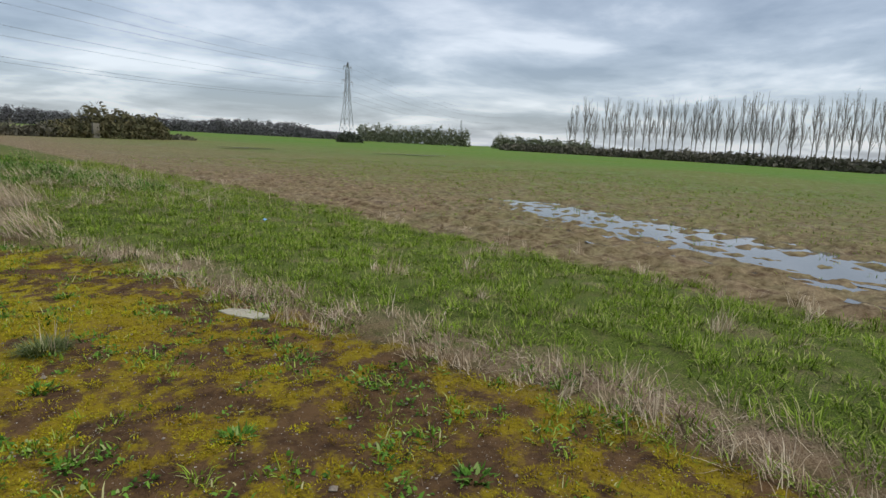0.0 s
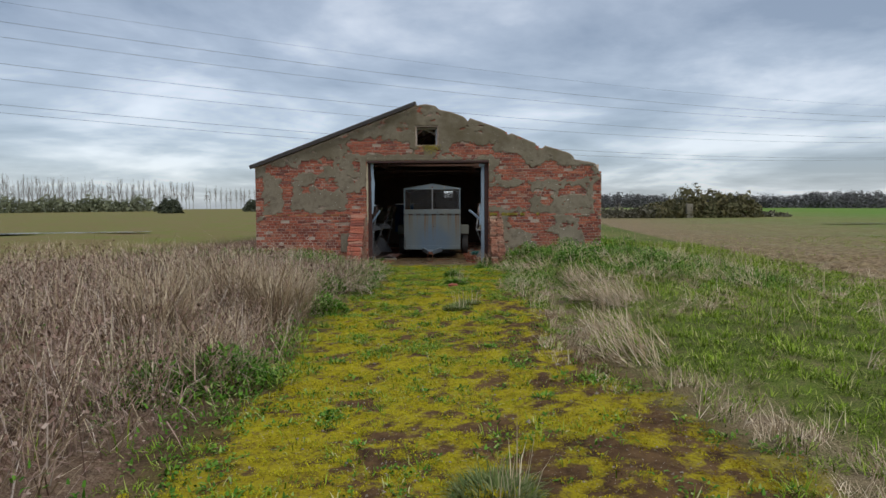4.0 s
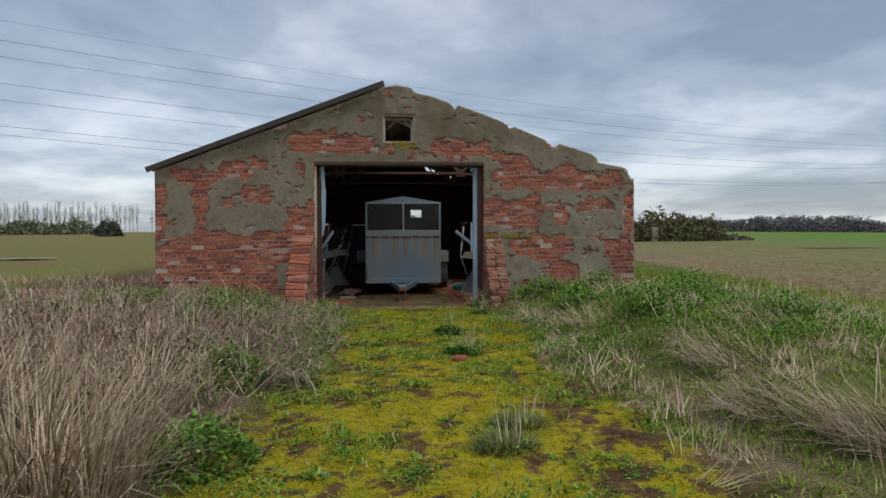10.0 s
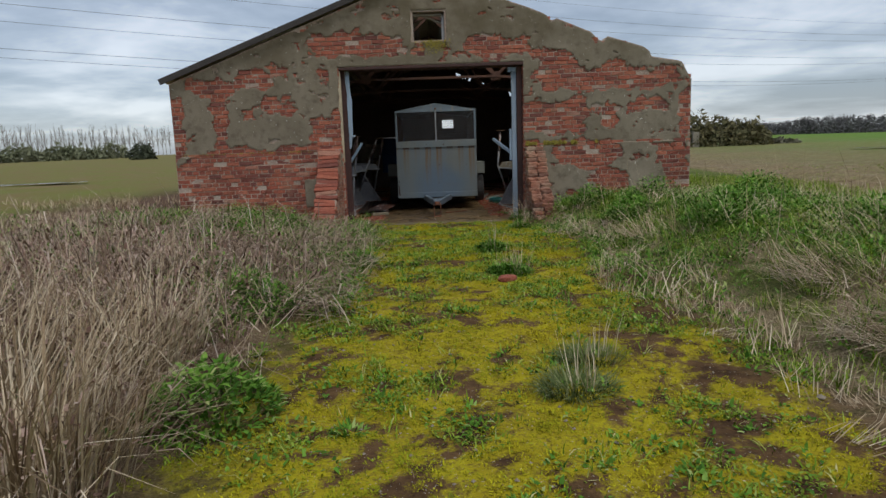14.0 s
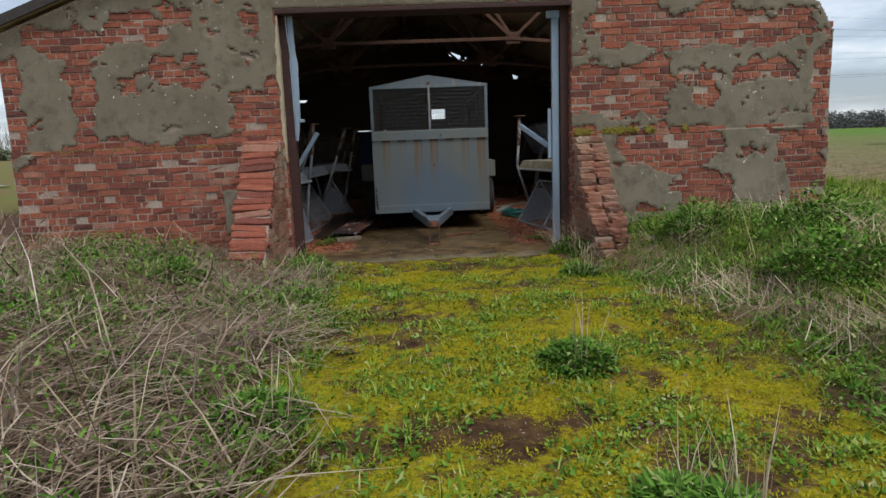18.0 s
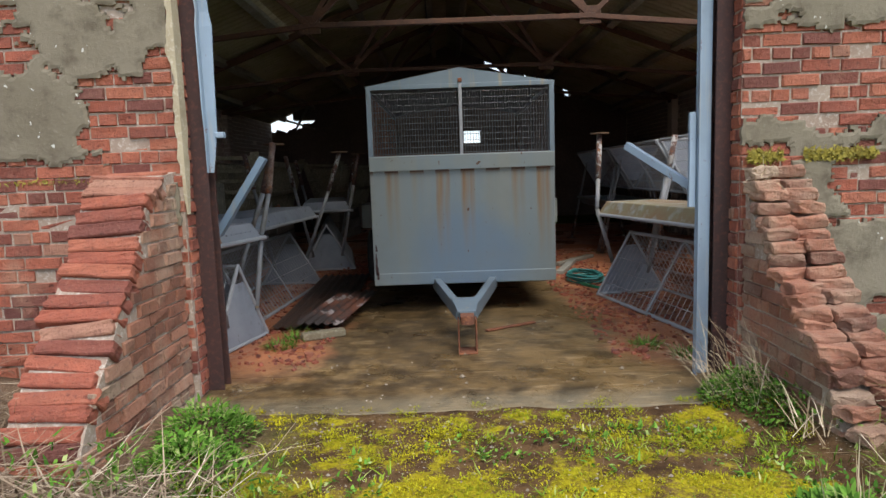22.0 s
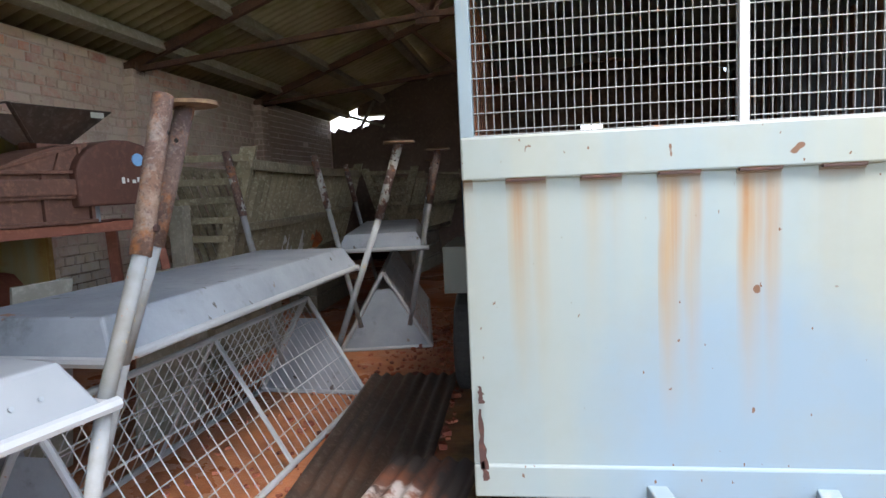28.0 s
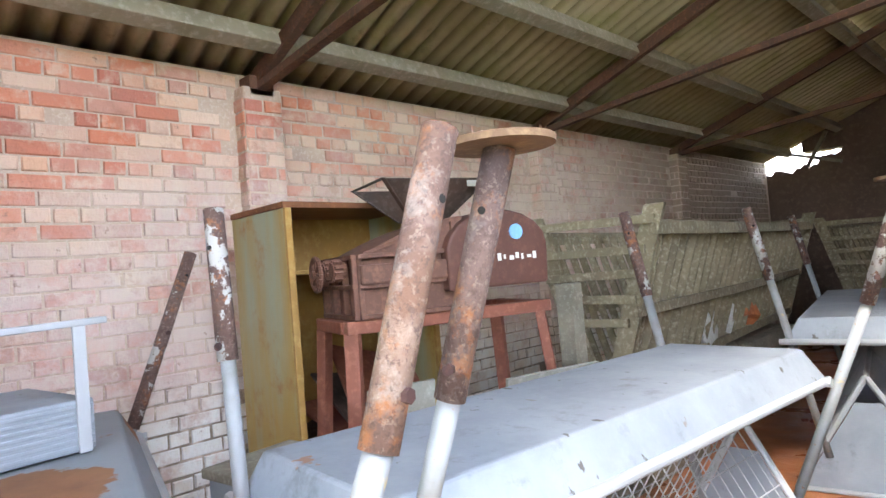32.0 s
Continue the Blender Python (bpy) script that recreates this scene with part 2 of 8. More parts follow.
def galvanised():
    k = Mat("dull_galvanised_sheet", 0.72)
    c = k.mix(k.step(k.noise(2.2, 6, 0.65), 0.38, 0.64), (0.225, 0.245, 0.278), (0.295, 0.315, 0.345))
    c = k.mix(k.math("MULTIPLY", k.step(k.noise(14, 6, 0.7), 0.5, 0.72), 0.5), c, (0.3, 0.315, 0.34))
    c = k.mix(k.step(k.noise(11, 4, 0.55, (1, 1.6, 1)), 0.68, 0.71), c, (0.1, 0.09, 0.08))
    c = k.mix(k.math("MULTIPLY", k.step(k.noise(5.5, 6, 0.7), 0.58, 0.7), 0.55), c, (0.125, 0.125, 0.125))
    c = k.mix(k.step(k.noise(6, 4, 0.6, (1, 2.5, 1)), 0.7, 0.72), c, (0.2, 0.17, 0.15))
    c = k.mix(k.step(k.noise(2.7, 6, 0.6), 0.735, 0.75), c, (0.3, 0.16, 0.1))
    k.color(c).bump(k.math("ADD", k.noise(30, 5), k.noise(4, 4)), 0.25, 0.005)
    return k.m


GALV = galvanised()
GALVPALE = painted_metal("pale_painted_tube", (0.38, 0.385, 0.395), (0.19, 0.165, 0.14), (0.3, 0.12, 0.06), 0.55, 0.66, False)
BLUEPAINT = painted_metal("pale_blue_paint", (0.23, 0.32, 0.42), (0.36, 0.34, 0.28), (0.2, 0.09, 0.05), 0.5, 0.7)
PALEBLUE = painted_metal("chalky_pale_blue_paint", (0.29, 0.37, 0.46), (0.4, 0.4, 0.38), (0.17, 0.08, 0.05), 0.6, 0.64)
TRAILERPAINT = painted_metal("trailer_blue_grey_paint", (0.18, 0.23, 0.268), (0.33, 0.285, 0.19), (0.24, 0.11, 0.05), 0.45, 0.74)
WIRE = painted_metal("galvanised_wire", (0.36, 0.365, 0.37), (0.16, 0.14, 0.12), (0.3, 0.16, 0.1), 0.5, 0.64, False)


def moss_plate():
    k = Mat("mossy_trough", 0.85)
    c = k.mix(k.step(k.noise(2.2, 5), 0.4, 0.6), (0.25, 0.225, 0.13), (0.25, 0.16, 0.085))
    c = k.mix(k.math("MULTIPLY", k.step(k.noise(9, 5), 0.5, 0.65), 0.7), c, (0.36, 0.38, 0.36))
    k.color(c).bump(k.noise(30, 5), 0.3, 0.006)
    return k.m


MOSSPLATE = moss_plate()
MESHWIRE = painted_metal("dull_mesh_wire", (0.2, 0.205, 0.21), (0.16, 0.14, 0.12), (0.25, 0.13, 0.08), 0.6, 0.62, False)


def asbestos():
    k = Mat("corrugated_asbestos", 0.95)
    n1 = k.noise(1.1, 6)
    c = k.mix(k.step(n1, 0.35, 0.65), (0.34, 0.285, 0.17), (0.52, 0.44, 0.29))
    # darker brown along the hollows of each sheet, made ragged by noise
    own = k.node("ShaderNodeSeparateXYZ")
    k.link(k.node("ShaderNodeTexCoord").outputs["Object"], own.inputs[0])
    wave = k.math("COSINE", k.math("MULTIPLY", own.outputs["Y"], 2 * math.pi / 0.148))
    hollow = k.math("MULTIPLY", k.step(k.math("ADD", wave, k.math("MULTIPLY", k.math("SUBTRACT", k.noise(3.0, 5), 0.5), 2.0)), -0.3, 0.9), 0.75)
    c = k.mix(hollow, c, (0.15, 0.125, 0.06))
    c = k.mix(k.math("MULTIPLY", k.step(k.noise(2.2, 6, 0.65), 0.5, 0.66), 0.6), c, (0.19, 0.2, 0.05))
    c = k.mix(k.math("MULTIPLY", k.step(k.noise(9, 5, 0.7), 0.58, 0.72), 0.7), c, (0.2, 0.17, 0.1))
    k.color(c).bump(k.noise(40, 5, 0.7), 0.3, 0.006)
    return k.m


ASBESTOS = asbestos()


def blades(name, stops, rough=0.75, trans=0.25):
    k = Mat(name, rough)
    c = k.ramp(k.island(), *stops)
    n = k.noise(1.7, 5, 0.65)
    c = k.mix(k.math("MULTIPLY", k.step(n, 0.45, 0.75), 0.5), c, stops[0][1])
    k.color(c)
    k.b.inputs["Specular IOR Level"].default_value = 0.06
    return k.m


GRASS = blades("green_grass", [(0.0, (0.07, 0.115, 0.01)), (0.35, (0.16, 0.25, 0.018)), (0.7, (0.27, 0.39, 0.04)), (0.88, (0.36, 0.42, 0.09)), (1.0, (0.55, 0.5, 0.24))])
DULLSTRAW = blades("dull_straw", [(0.0, (0.09, 0.06, 0.04)), (0.3, (0.22, 0.155, 0.105)), (0.75, (0.42, 0.32, 0.22)), (1.0, (0.64, 0.53, 0.4))])
BANKGRASS = blades("dark_bank_grass", [(0.0, (0.045, 0.09, 0.01)), (0.4, (0.11, 0.22, 0.022)), (0.8, (0.2, 0.34, 0.042)), (1.0, (0.32, 0.38, 0.12))])
DEADGRASS = blades("dead_grass", [(0.0, (0.15, 0.1, 0.058)), (0.3, (0.34, 0.25, 0.15)), (0.7, (0.55, 0.44, 0.29)), (1.0, (0.74, 0.63, 0.46))])
BROWNSTEMS = blades("brown_stems", [(0.0, (0.15, 0.09, 0.065)), (0.3, (0.36, 0.255, 0.2)), (0.7, (0.56, 0.445, 0.37)), (1.0, (0.76, 0.66, 0.56))])
RUSSET = blades("russet_dead_leaves", [(0.0, (0.09, 0.05, 0.035)), (0.35, (0.22, 0.135, 0.1)), (0.8, (0.39, 0.27, 0.21)), (1.0, (0.55, 0.43, 0.34))])
LEAF = blades("weed_leaves", [(0.0, (0.04, 0.1, 0.014)), (0.5, (0.1, 0.225, 0.026)), (0.85, (0.18, 0.33, 0.05)), (1.0, (0.38, 0.42, 0.16))])
LITTER = blades("brown_litter", [(0.0, (0.06, 0.035, 0.02)), (0.6, (0.14, 0.085, 0.05)), (1.0, (0.3, 0.21, 0.13))])


def moss_material():
    k = Mat("yellow_moss", 0.9)
    p = k.xyz()
    c = k.ramp(k.island(), (0.0, (0.17, 0.125, 0.012)), (0.25, (0.3, 0.26, 0.012)), (0.6, (0.44, 0.39, 0.015)), (0.92, (0.56, 0.5, 0.022)), (1.0, (0.3, 0.4, 0.03)))
    lime = k.mix(0.6, c, (0.16, 0.235, 0.015))
    gold = k.mix(0.72, c, (0.185, 0.098, 0.012))
    c = k.mix(k.math("MULTIPLY", k.step(k.noise(1.3, 5), 0.4, 0.58), k.step(p["Y"], -14.5, -11.0)), c, lime)
    side = k.math("MULTIPLY", k.math("MAXIMUM", k.step(p["X"], 0.7, 1.9), k.step(p["Y"], -15.0, -17.5)), k.step(p["Y"], -9.0, -13.0))
    dry = k.math("MULTIPLY", k.step(k.noise(3.2, 6, 0.7), 0.36, 0.6), k.math("ADD", 0.25, side))
    k.color(k.mix(dry, c, gold))
    k.b.inputs["Specular IOR Level"].default_value = 0.06
    return k.m


MOSS = moss_material()
GREYLEAF = blades("grey_green_weed", [(0.0, (0.07, 0.1, 0.03)), (0.6, (0.15, 0.19, 0.06)), (1.0, (0.3, 0.31, 0.15))])


# ---------------- mesh helpers ----------------
def link_mesh(name, bm, mat, parent=None, smooth=False):
    me = bpy.data.meshes.new(name)
    bm.to_mesh(me)
    bm.free()
    if smooth:
        me.polygons.foreach_set("use_smooth", [True] * len(me.polygons))
    for m in (mat if isinstance(mat, (list, tuple)) else [mat]):
        me.materials.append(m)
    ob = new(name, me)
    if parent:
        ob.parent = parent
    return ob


def part(name, bm, mat, parent, label="", smooth=False):
    ob = link_mesh(name, bm, mat, parent, smooth)
    if label:
        ob["label"] = label
    return ob


def shape(name, verts, faces, mat, parent=None, smooth=False):
    me = bpy.data.meshes.new(name)
    me.from_pydata(verts, [], faces)
    if smooth:
        me.polygons.foreach_set("use_smooth", [True] * len(me.polygons))
    me.materials.append(mat)
    ob = new(name, me)
    if parent:
        ob.parent = parent
    return ob


def thing(name, x=0, y=0, z=0, rz=0, label="", category="", group="", kind="", m=None):
    ob = new(name)
    ob.matrix_basis = m if m is not None else pose(x, y, z, 0, 0, rz)
    ob.empty_display_size = 0.1
    return tagged(ob, label, category, group, kind)


def box(bm, x0, x1, y0, y1, z0, z1, bevel=0.0, m=None):
    r = bmesh.ops.create_cube(bm, size=1.0)
    vs = r["verts"]
    bmesh.ops.scale(bm, vec=(x1 - x0, y1 - y0, z1 - z0), verts=vs)
    bmesh.ops.translate(bm, vec=((x0 + x1) / 2, (y0 + y1) / 2, (z0 + z1) / 2), verts=vs)
    if m is not None:
        bmesh.ops.transform(bm, matrix=m, verts=vs)
    if bevel:
        es = {e for v in vs for e in v.link_edges}
        bmesh.ops.bevel(bm, geom=list(es), offset=bevel, segments=2, affect="EDGES", profile=0.5)
    return bm


def tube(bm, p, q, r, n=10, r2=None):
    """A capped round bar from p to q."""
    p, q = Vector(p), Vector(q)
    d = q - p
    out = bmesh.ops.create_cone(bm, cap_ends=True, segments=n, radius1=r, radius2=r if r2 is None else r2, depth=d.length)
    m = Matrix.Translation((p + q) / 2) @ d.to_track_quat("Z", "Y").to_matrix().to_4x4()
    bmesh.ops.transform(bm, matrix=m, verts=out["verts"])
    return bm


def pipe(bm, pts, r, n=8):
    for a, b in zip(pts, pts[1:]):
        tube(bm, a, b, r, n)
    return bm


def bar(bm, p, q, w, h, bevel=0.004):
    """A square bar from p to q, w across and h deep."""
    p, q = Vector(p), Vector(q)
    d = q - p
    m = Matrix.Translation((p + q) / 2) @ d.to_track_quat("Z", "Y").to_matrix().to_4x4()
    return box(bm, -w / 2, w / 2, -h / 2, h / 2, -d.length / 2, d.length / 2, bevel, m)


def slab(bm, outline, thick, axis=2):
    """A flat plate from an outline of 3D points, pushed along its normal by thick."""
    vs = [bm.verts.new(p) for p in outline]
    f = bm.faces.new(vs)
    f.normal_update()
    r = bmesh.ops.extrude_face_region(bm, geom=[f])
    nv = [v for v in r["geom"] if isinstance(v, bmesh.types.BMVert)]
    bmesh.ops.translate(bm, vec=f.normal * -thick, verts=nv)
    bmesh.ops.recalc_face_normals(bm, faces=bm.faces)
    return bm


def fbm(x, y, z=0.0, octaves=4, seed=0.0):
    return noise.fractal((x + seed, y - seed * 0.7, z), 1.0, 2.0, octaves)


# ---------------- terrain ----------------
def smooth(a, b, v):
    t = min(1.0, max(0.0, (v - a) / (b - a)))
    return t * t * (3 - 2 * t)


def path_left(y):
    return -0.95 + 0.18 * math.sin(y * 0.9) - 0.25 * smooth(-8, -16, y)


def path_right(y):
    return 1.72 + 0.75 * smooth(-10.5, -15, y) - 0.35 * smooth(-1, 1, y + 1.5) + 0.12 * math.sin(y * 1.3)


def field_edge(y):
    return 5.65 + 0.157 * (y + 20)


def height(x, y):
    r = math.hypot(x, y)
    h = 0.05 + 0.05 * smooth(-14, -6, y) - 0.1 * smooth(-3.5, -0.6, y)
    left, right = path_left(y) - x, x - path_right(y)
    near = smooth(-14, -4, y)
    if left > 0:
        h += smooth(0, 2.0, left) * (0.1 + 0.21 * near)
    if right > 0:
        h += smooth(0, 1.4, right) * (0.07 + 0.34 * near) * (1 - 0.8 * smooth(0.3, 0.9, (x - 2) / max(1.0, field_edge(y) - 2)))
    off = x - field_edge(y)
    mud = smooth(-0.3, 0.6, off) if y < 40 else 1.0
    if x < -8:
        mud = max(mud, smooth(-8, -10, x))
    if r < 60:
        rough_ground = 0.03 * fbm(x * 1.7, y * 1.7, 0, 3)
        clods = 0.075 * fbm(x * 3.1, y * 3.1, 2, 4) + 0.05 * abs(noise.noise((x * 8, y * 8, 3))) + 0.02 * math.sin(x * 7.5 - y * 1.2)
        h += rough_ground * (1 - mud) + clods * mud
    if x > 4:
        # wet hollow along the headland
        u = (x - 8.6) * 0.887 - (y + 19.4) * 0.462
        h -= 0.075 * math.exp(-(u / 1.5) ** 2) * smooth(26, 8, abs(y + 14)) + 0.04 * math.exp(-((u + 2.6) / 0.5) ** 2) * smooth(14, 5, abs(y + 15))
    if r > 40:
        slope = -0.012 + 0.022 * max(0.0, y / r)
        h += slope * (min(r, 600) - 40)
    if -4.7 < x < 4.7 and -0.3 < y < 12.1:
        h = -0.12
    elif -5.2 < x < 5.2 and -1.0 < y < 12.6:
        h = min(h, 0.42)
    return h


def on_track(x, y):
    return path_left(y) < x < path_right(y)


def mossy(x, y):
    """How far the moss covers the track."""
    if not on_track(x + 0.25 * fbm(x * 2, y * 2, 17, 2), y) or y > -0.42:
        return 0.0
    f = 0.3 * fbm(x * 1.1, y * 1.1, 12, 3) + 0.4 * fbm(x * 3.0, y * 3.0, 3, 3) + 0.5 * fbm(x * 7.5, y * 7.5, 5, 3)
    bright = 0.4 * smooth(-18.5, -15.0, y) * smooth(1.9, 0.9, abs(x - 0.3))
    return min(1.0, max(0.0, 0.3 + 0.1 * smooth(-14, -16, y) - 0.6 * smooth(-1.5, -0.8, y) - 0.04 * smooth(-5.0, -3.0, y) + bright + 2.3 * f))


def thatched(x, y):
    """How far flattened straw covers the ground beside the track."""
    left, right = path_left(y) - x, x - path_right(y)
    if left > -0.15:
        return smooth(-0.15, 0.3, left) * min(1.0, max(0.0, 0.5 + 0.9 * fbm(x * 1.1, y * 1.1, 9, 3)))
    if right > -0.3:
        band = smooth(-0.3, 0.0, right) * smooth(0.75, 0.3, right)
        patch = 0.8 * smooth(-11, -7, y) * smooth(0.15, 0.4, fbm(x * 1.1, y * 1.1, 8, 3)) + 0.4 * smooth(0.2, 0.45, fbm(x * 1.4, y * 1.4, 4, 3))
        return min(1.0, max(band * (0.75 + 0.5 * fbm(x * 1.2, y * 0.8, 14, 3)), patch))
    return 0.0


def ground_axis(lo, hi, step, far):
    a = list(np.arange(lo, hi + step / 2, step))
    d, v = step, hi
    while v < far:
        d *= 1.16
        v += d
        a.append(v)
    d, v = step, lo
    while v > -far:
        d *= 1.16
        v -= d
        a.insert(0, v)
    return a


def ground_material():
    k = Mat("meadow_track_and_ploughland", 0.95)
    p = k.xyz()
    x, y = p["X"], p["Y"]
    wob = k.math("MULTIPLY", k.math("SUBTRACT", k.noise(1.3, 4), 0.5), 1.0)
    # soil and thatch under the grass
    n1, n2, n3 = k.noise(0.7, 5), k.noise(6, 6, 0.7), k.noise(34, 5, 0.7)
    sod = k.mix(k.step(n1, 0.35, 0.65), (0.05, 0.08, 0.01), (0.1, 0.145, 0.02))
    sod = k.mix(k.step(n2, 0.45, 0.7), sod, (0.15, 0.13, 0.06))
    fine = k.noise(85, 4, 0.7)
    sod = k.mix(k.step(fine, 0.5, 0.62), sod, (0.19, 0.21, 0.05))
    sod = k.mix(k.step(fine, 0.44, 0.36), sod, (0.02, 0.03, 0.008))
    dead = k.math("MULTIPLY", k.step(k.math("ADD", x, wob), -0.9, -1.3), k.step(x, -9, -7))
    sod = k.mix(dead, sod, k.mix(k.step(n3, 0.4, 0.65), (0.07, 0.04, 0.025), (0.17, 0.1, 0.065)))
    # track: dark humus, yellow moss, grit
    cover = k.node("ShaderNodeAttribute")
    cover.attribute_name = "cover"
    cov = k.node("ShaderNodeSeparateColor")
    k.link(cover.outputs["Color"], cov.inputs[0])
    thatch = k.math("MULTIPLY", cov.outputs["Green"], k.step(n2, 0.25, 0.5))
    sod = k.mix(thatch, sod, k.mix(k.step(fine, 0.4, 0.62), (0.13, 0.08, 0.05), (0.4, 0.3, 0.2)))
    track = k.mix(k.step(n2, 0.35, 0.6), (0.05, 0.027, 0.014), (0.14, 0.08, 0.035))
    ragged = k.math("MULTIPLY", k.math("SUBTRACT", k.noise(14, 6, 0.75), 0.5), 2.6)
    mossf = k.math("MULTIPLY", k.step(k.math("ADD", cov.outputs["Red"], ragged), 0.3, 0.75), k.step(n3, 0.28, 0.5))
    track = k.mix(mossf, track, k.mix(k.step(n2, 0.3, 0.7), (0.3, 0.23, 0.012), k.mix(k.math("MULTIPLY", k.step(y, -13.0, -16.0), 0.8), (0.42, 0.37, 0.015), (0.19, 0.105, 0.012))))
    track = k.mix(k.step(k.noise(70, 3, 0.6), 0.66, 0.7), track, (0.5, 0.46, 0.4))
    bulge = k.math("MULTIPLY", k.step(y, -10.5, -15.0), 0.75)
    a = k.step(k.math("ADD", x, k.math("MULTIPLY", wob, 0.7)), -1.3, -0.75)
    b = k.step(k.math("SUBTRACT", k.math("ADD", x, k.math("MULTIPLY", wob, 0.7)), bulge), 2.1, 1.55)
    onpath = k.math("MULTIPLY", a, b)
    col = k.mix(onpath, sod, track)
    # ploughland
    clod = k.mix(k.step(n2, 0.38, 0.62), (0.11, 0.065, 0.035), (0.37, 0.265, 0.16))
    clod = k.mix(k.step(n3, 0.5, 0.75), clod, (0.15, 0.095, 0.06))
    edge = k.math("SUBTRACT", x, k.math("ADD", k.math("MULTIPLY", y, 0.157), 8.79))
    edge = k.math("ADD", edge, wob)
    crop = k.mix(k.step(k.noise(0.05, 4), 0.35, 0.6), (0.15, 0.21, 0.03), (0.095, 0.22, 0.02))
    g = k.math("ADD", k.math("MULTIPLY", k.noise(0.12, 5), 24), k.math("MULTIPLY", k.noise(1.1, 5, 0.7), 16))
    green_r = k.step(k.math("SUBTRACT", edge, g), -24.0, -2.0)
    rough_crop = k.mix(k.math("MULTIPLY", k.step(k.noise(3.0, 5, 0.7), 0.3, 0.75), green_r), clod, crop)
    far_crop = k.mix(k.math("MULTIPLY", k.step(edge, 18, 70), 0.85), rough_crop, crop)
    field = k.step(edge, -0.2, 0.35)
    col = k.mix(field, col, far_crop)
    lf = k.step(k.math("ADD", x, k.math("MULTIPLY", wob, 2)), -7.5, -9.5)
    dull = k.mix(k.step(k.noise(0.4, 6, 0.7), 0.4, 0.65), (0.2, 0.15, 0.065), (0.16, 0.18, 0.04))
    col = k.mix(lf, col, dull)
    back = k.step(y, 13.5, 15.0)
    nb = k.math("MULTIPLY", back, k.step(x, 12, 6))
    col = k.mix(nb, col, dull)
    k.color(col)
    k.b.inputs["Specular IOR Level"].default_value = 0.12
    wet = k.math("MULTIPLY", field, k.step(k.noise(0.9, 5), 0.45, 0.65))
    k.rough(k.math("SUBTRACT", 0.95, k.math("MULTIPLY", wet, 0.35)))
    k.bump(k.math("ADD", n2, k.math("MULTIPLY", n3, 0.6)), 0.9, 0.03)
    return k.m


def build_ground():
    xs, ys = ground_axis(-7, 11, 0.09, 1800), ground_axis(-21.5, 0.8, 0.09, 1800)
    nx = len(xs)
    verts = [(x, y, height(x, y)) for y in ys for x in xs]
    faces = [(j * nx + i, j * nx + i + 1, (j + 1) * nx + i + 1, (j + 1) * nx + i) for j in range(len(ys) - 1) for i in range(nx - 1)]
    ob = shape("ground", verts, faces, ground_material(), smooth=True)
    cover = ob.data.color_attributes.new("cover", "FLOAT_COLOR", "POINT")
    for i, (x, y, z) in enumerate(verts):
        if -8 < x < 11 and -22 < y < 1:
            cover.data[i].color = (mossy(x, y), thatched(x, y), 0.0, 1.0)
        else:
            cover.data[i].color = (0.0, 0.0, 0.0, 1.0)
    tagged(ob, "mossy farm track between rough grass verges and wet ploughland", "ground", kind="structure")


build_ground()


def build_puddles():
    k = Mat("muddy_water", 0.06)
    k.color((0.12, 0.115, 0.11)).bump(k.noise(6, 3), 0.02, 0.01)
    k.b.inputs["Specular IOR Level"].default_value = 0.7
    mat = k.m
    for (x0, y0, x1, y1, w, z) in ((8.2, -20.5, 15.5, -6.5, 3.6, 0.028), (6.6, -21.0, 9.5, -14.0, 1.2, 0.02), (-32, 11.5, -15.8, 17.4, 2.6, None), (34, 39, 39, 36.2, 2.4, None), (47, 30, 53, 24, 2.5, None)):
        d = Vector((x1 - x0, y1 - y0, 0))
        nrm = Vector((-d.y, d.x, 0)).normalized() * w / 2
        n = 24
        vs, fs = [], []
        if z is None:
            z = max(height(x0 + (x1 - x0) * i / n, y0 + (y1 - y0) * i / n) for i in range(n + 1)) + 0.02
        for i in range(n + 1):
            c = Vector((x0, y0, z)) + d * (i / n)
            s = 0.35 + 0.65 * math.sin(math.pi * (i + 0.4) / (n + 0.8))
            vs += [tuple(c + nrm * s), tuple(c - nrm * s)]
        fs = [(2 * i, 2 * i + 1, 2 * i + 3, 2 * i + 2) for i in range(n)]
        ob = shape("water", vs, fs, mat)
        tagged(ob, "long shallow muddy puddle lying in the ploughed field", "puddle", kind="structure")


build_puddles()

# ---------------- barn: walls ----------------
XL, XR, YB = -4.63, 4.64, 12.0
TH = 0.33


def roof_z(x):
    return 4.36 - 0.3766 * abs(x)


GABLE = [(4.64, 2.36), (4.45, 2.70), (3.92, 2.79), (3.86, 2.90), (3.76, 2.97), (3.13, 3.16), (3.06, 3.08), (2.97, 3.10), (2.84, 3.24), (2.23, 3.49), (2.13, 3.44), (2.03, 3.57),
         (1.70, 3.70), (1.12, 3.90), (1.06, 3.80), (0.98, 3.93), (0.65, 4.05), (0.28, 4.13), (0.22, 4.22), (-0.05, 4.27), (-0.28, 4.24)]


def gable_top(x):
    if x < -0.28:
        return roof_z(x) - 0.03
    pts = GABLE[::-1]
    for (a, za), (b, zb) in zip(pts, pts[1:]):
        if a <= x <= b:
            return za + (zb - za) * (x - a) / (b - a)
    return 2.4


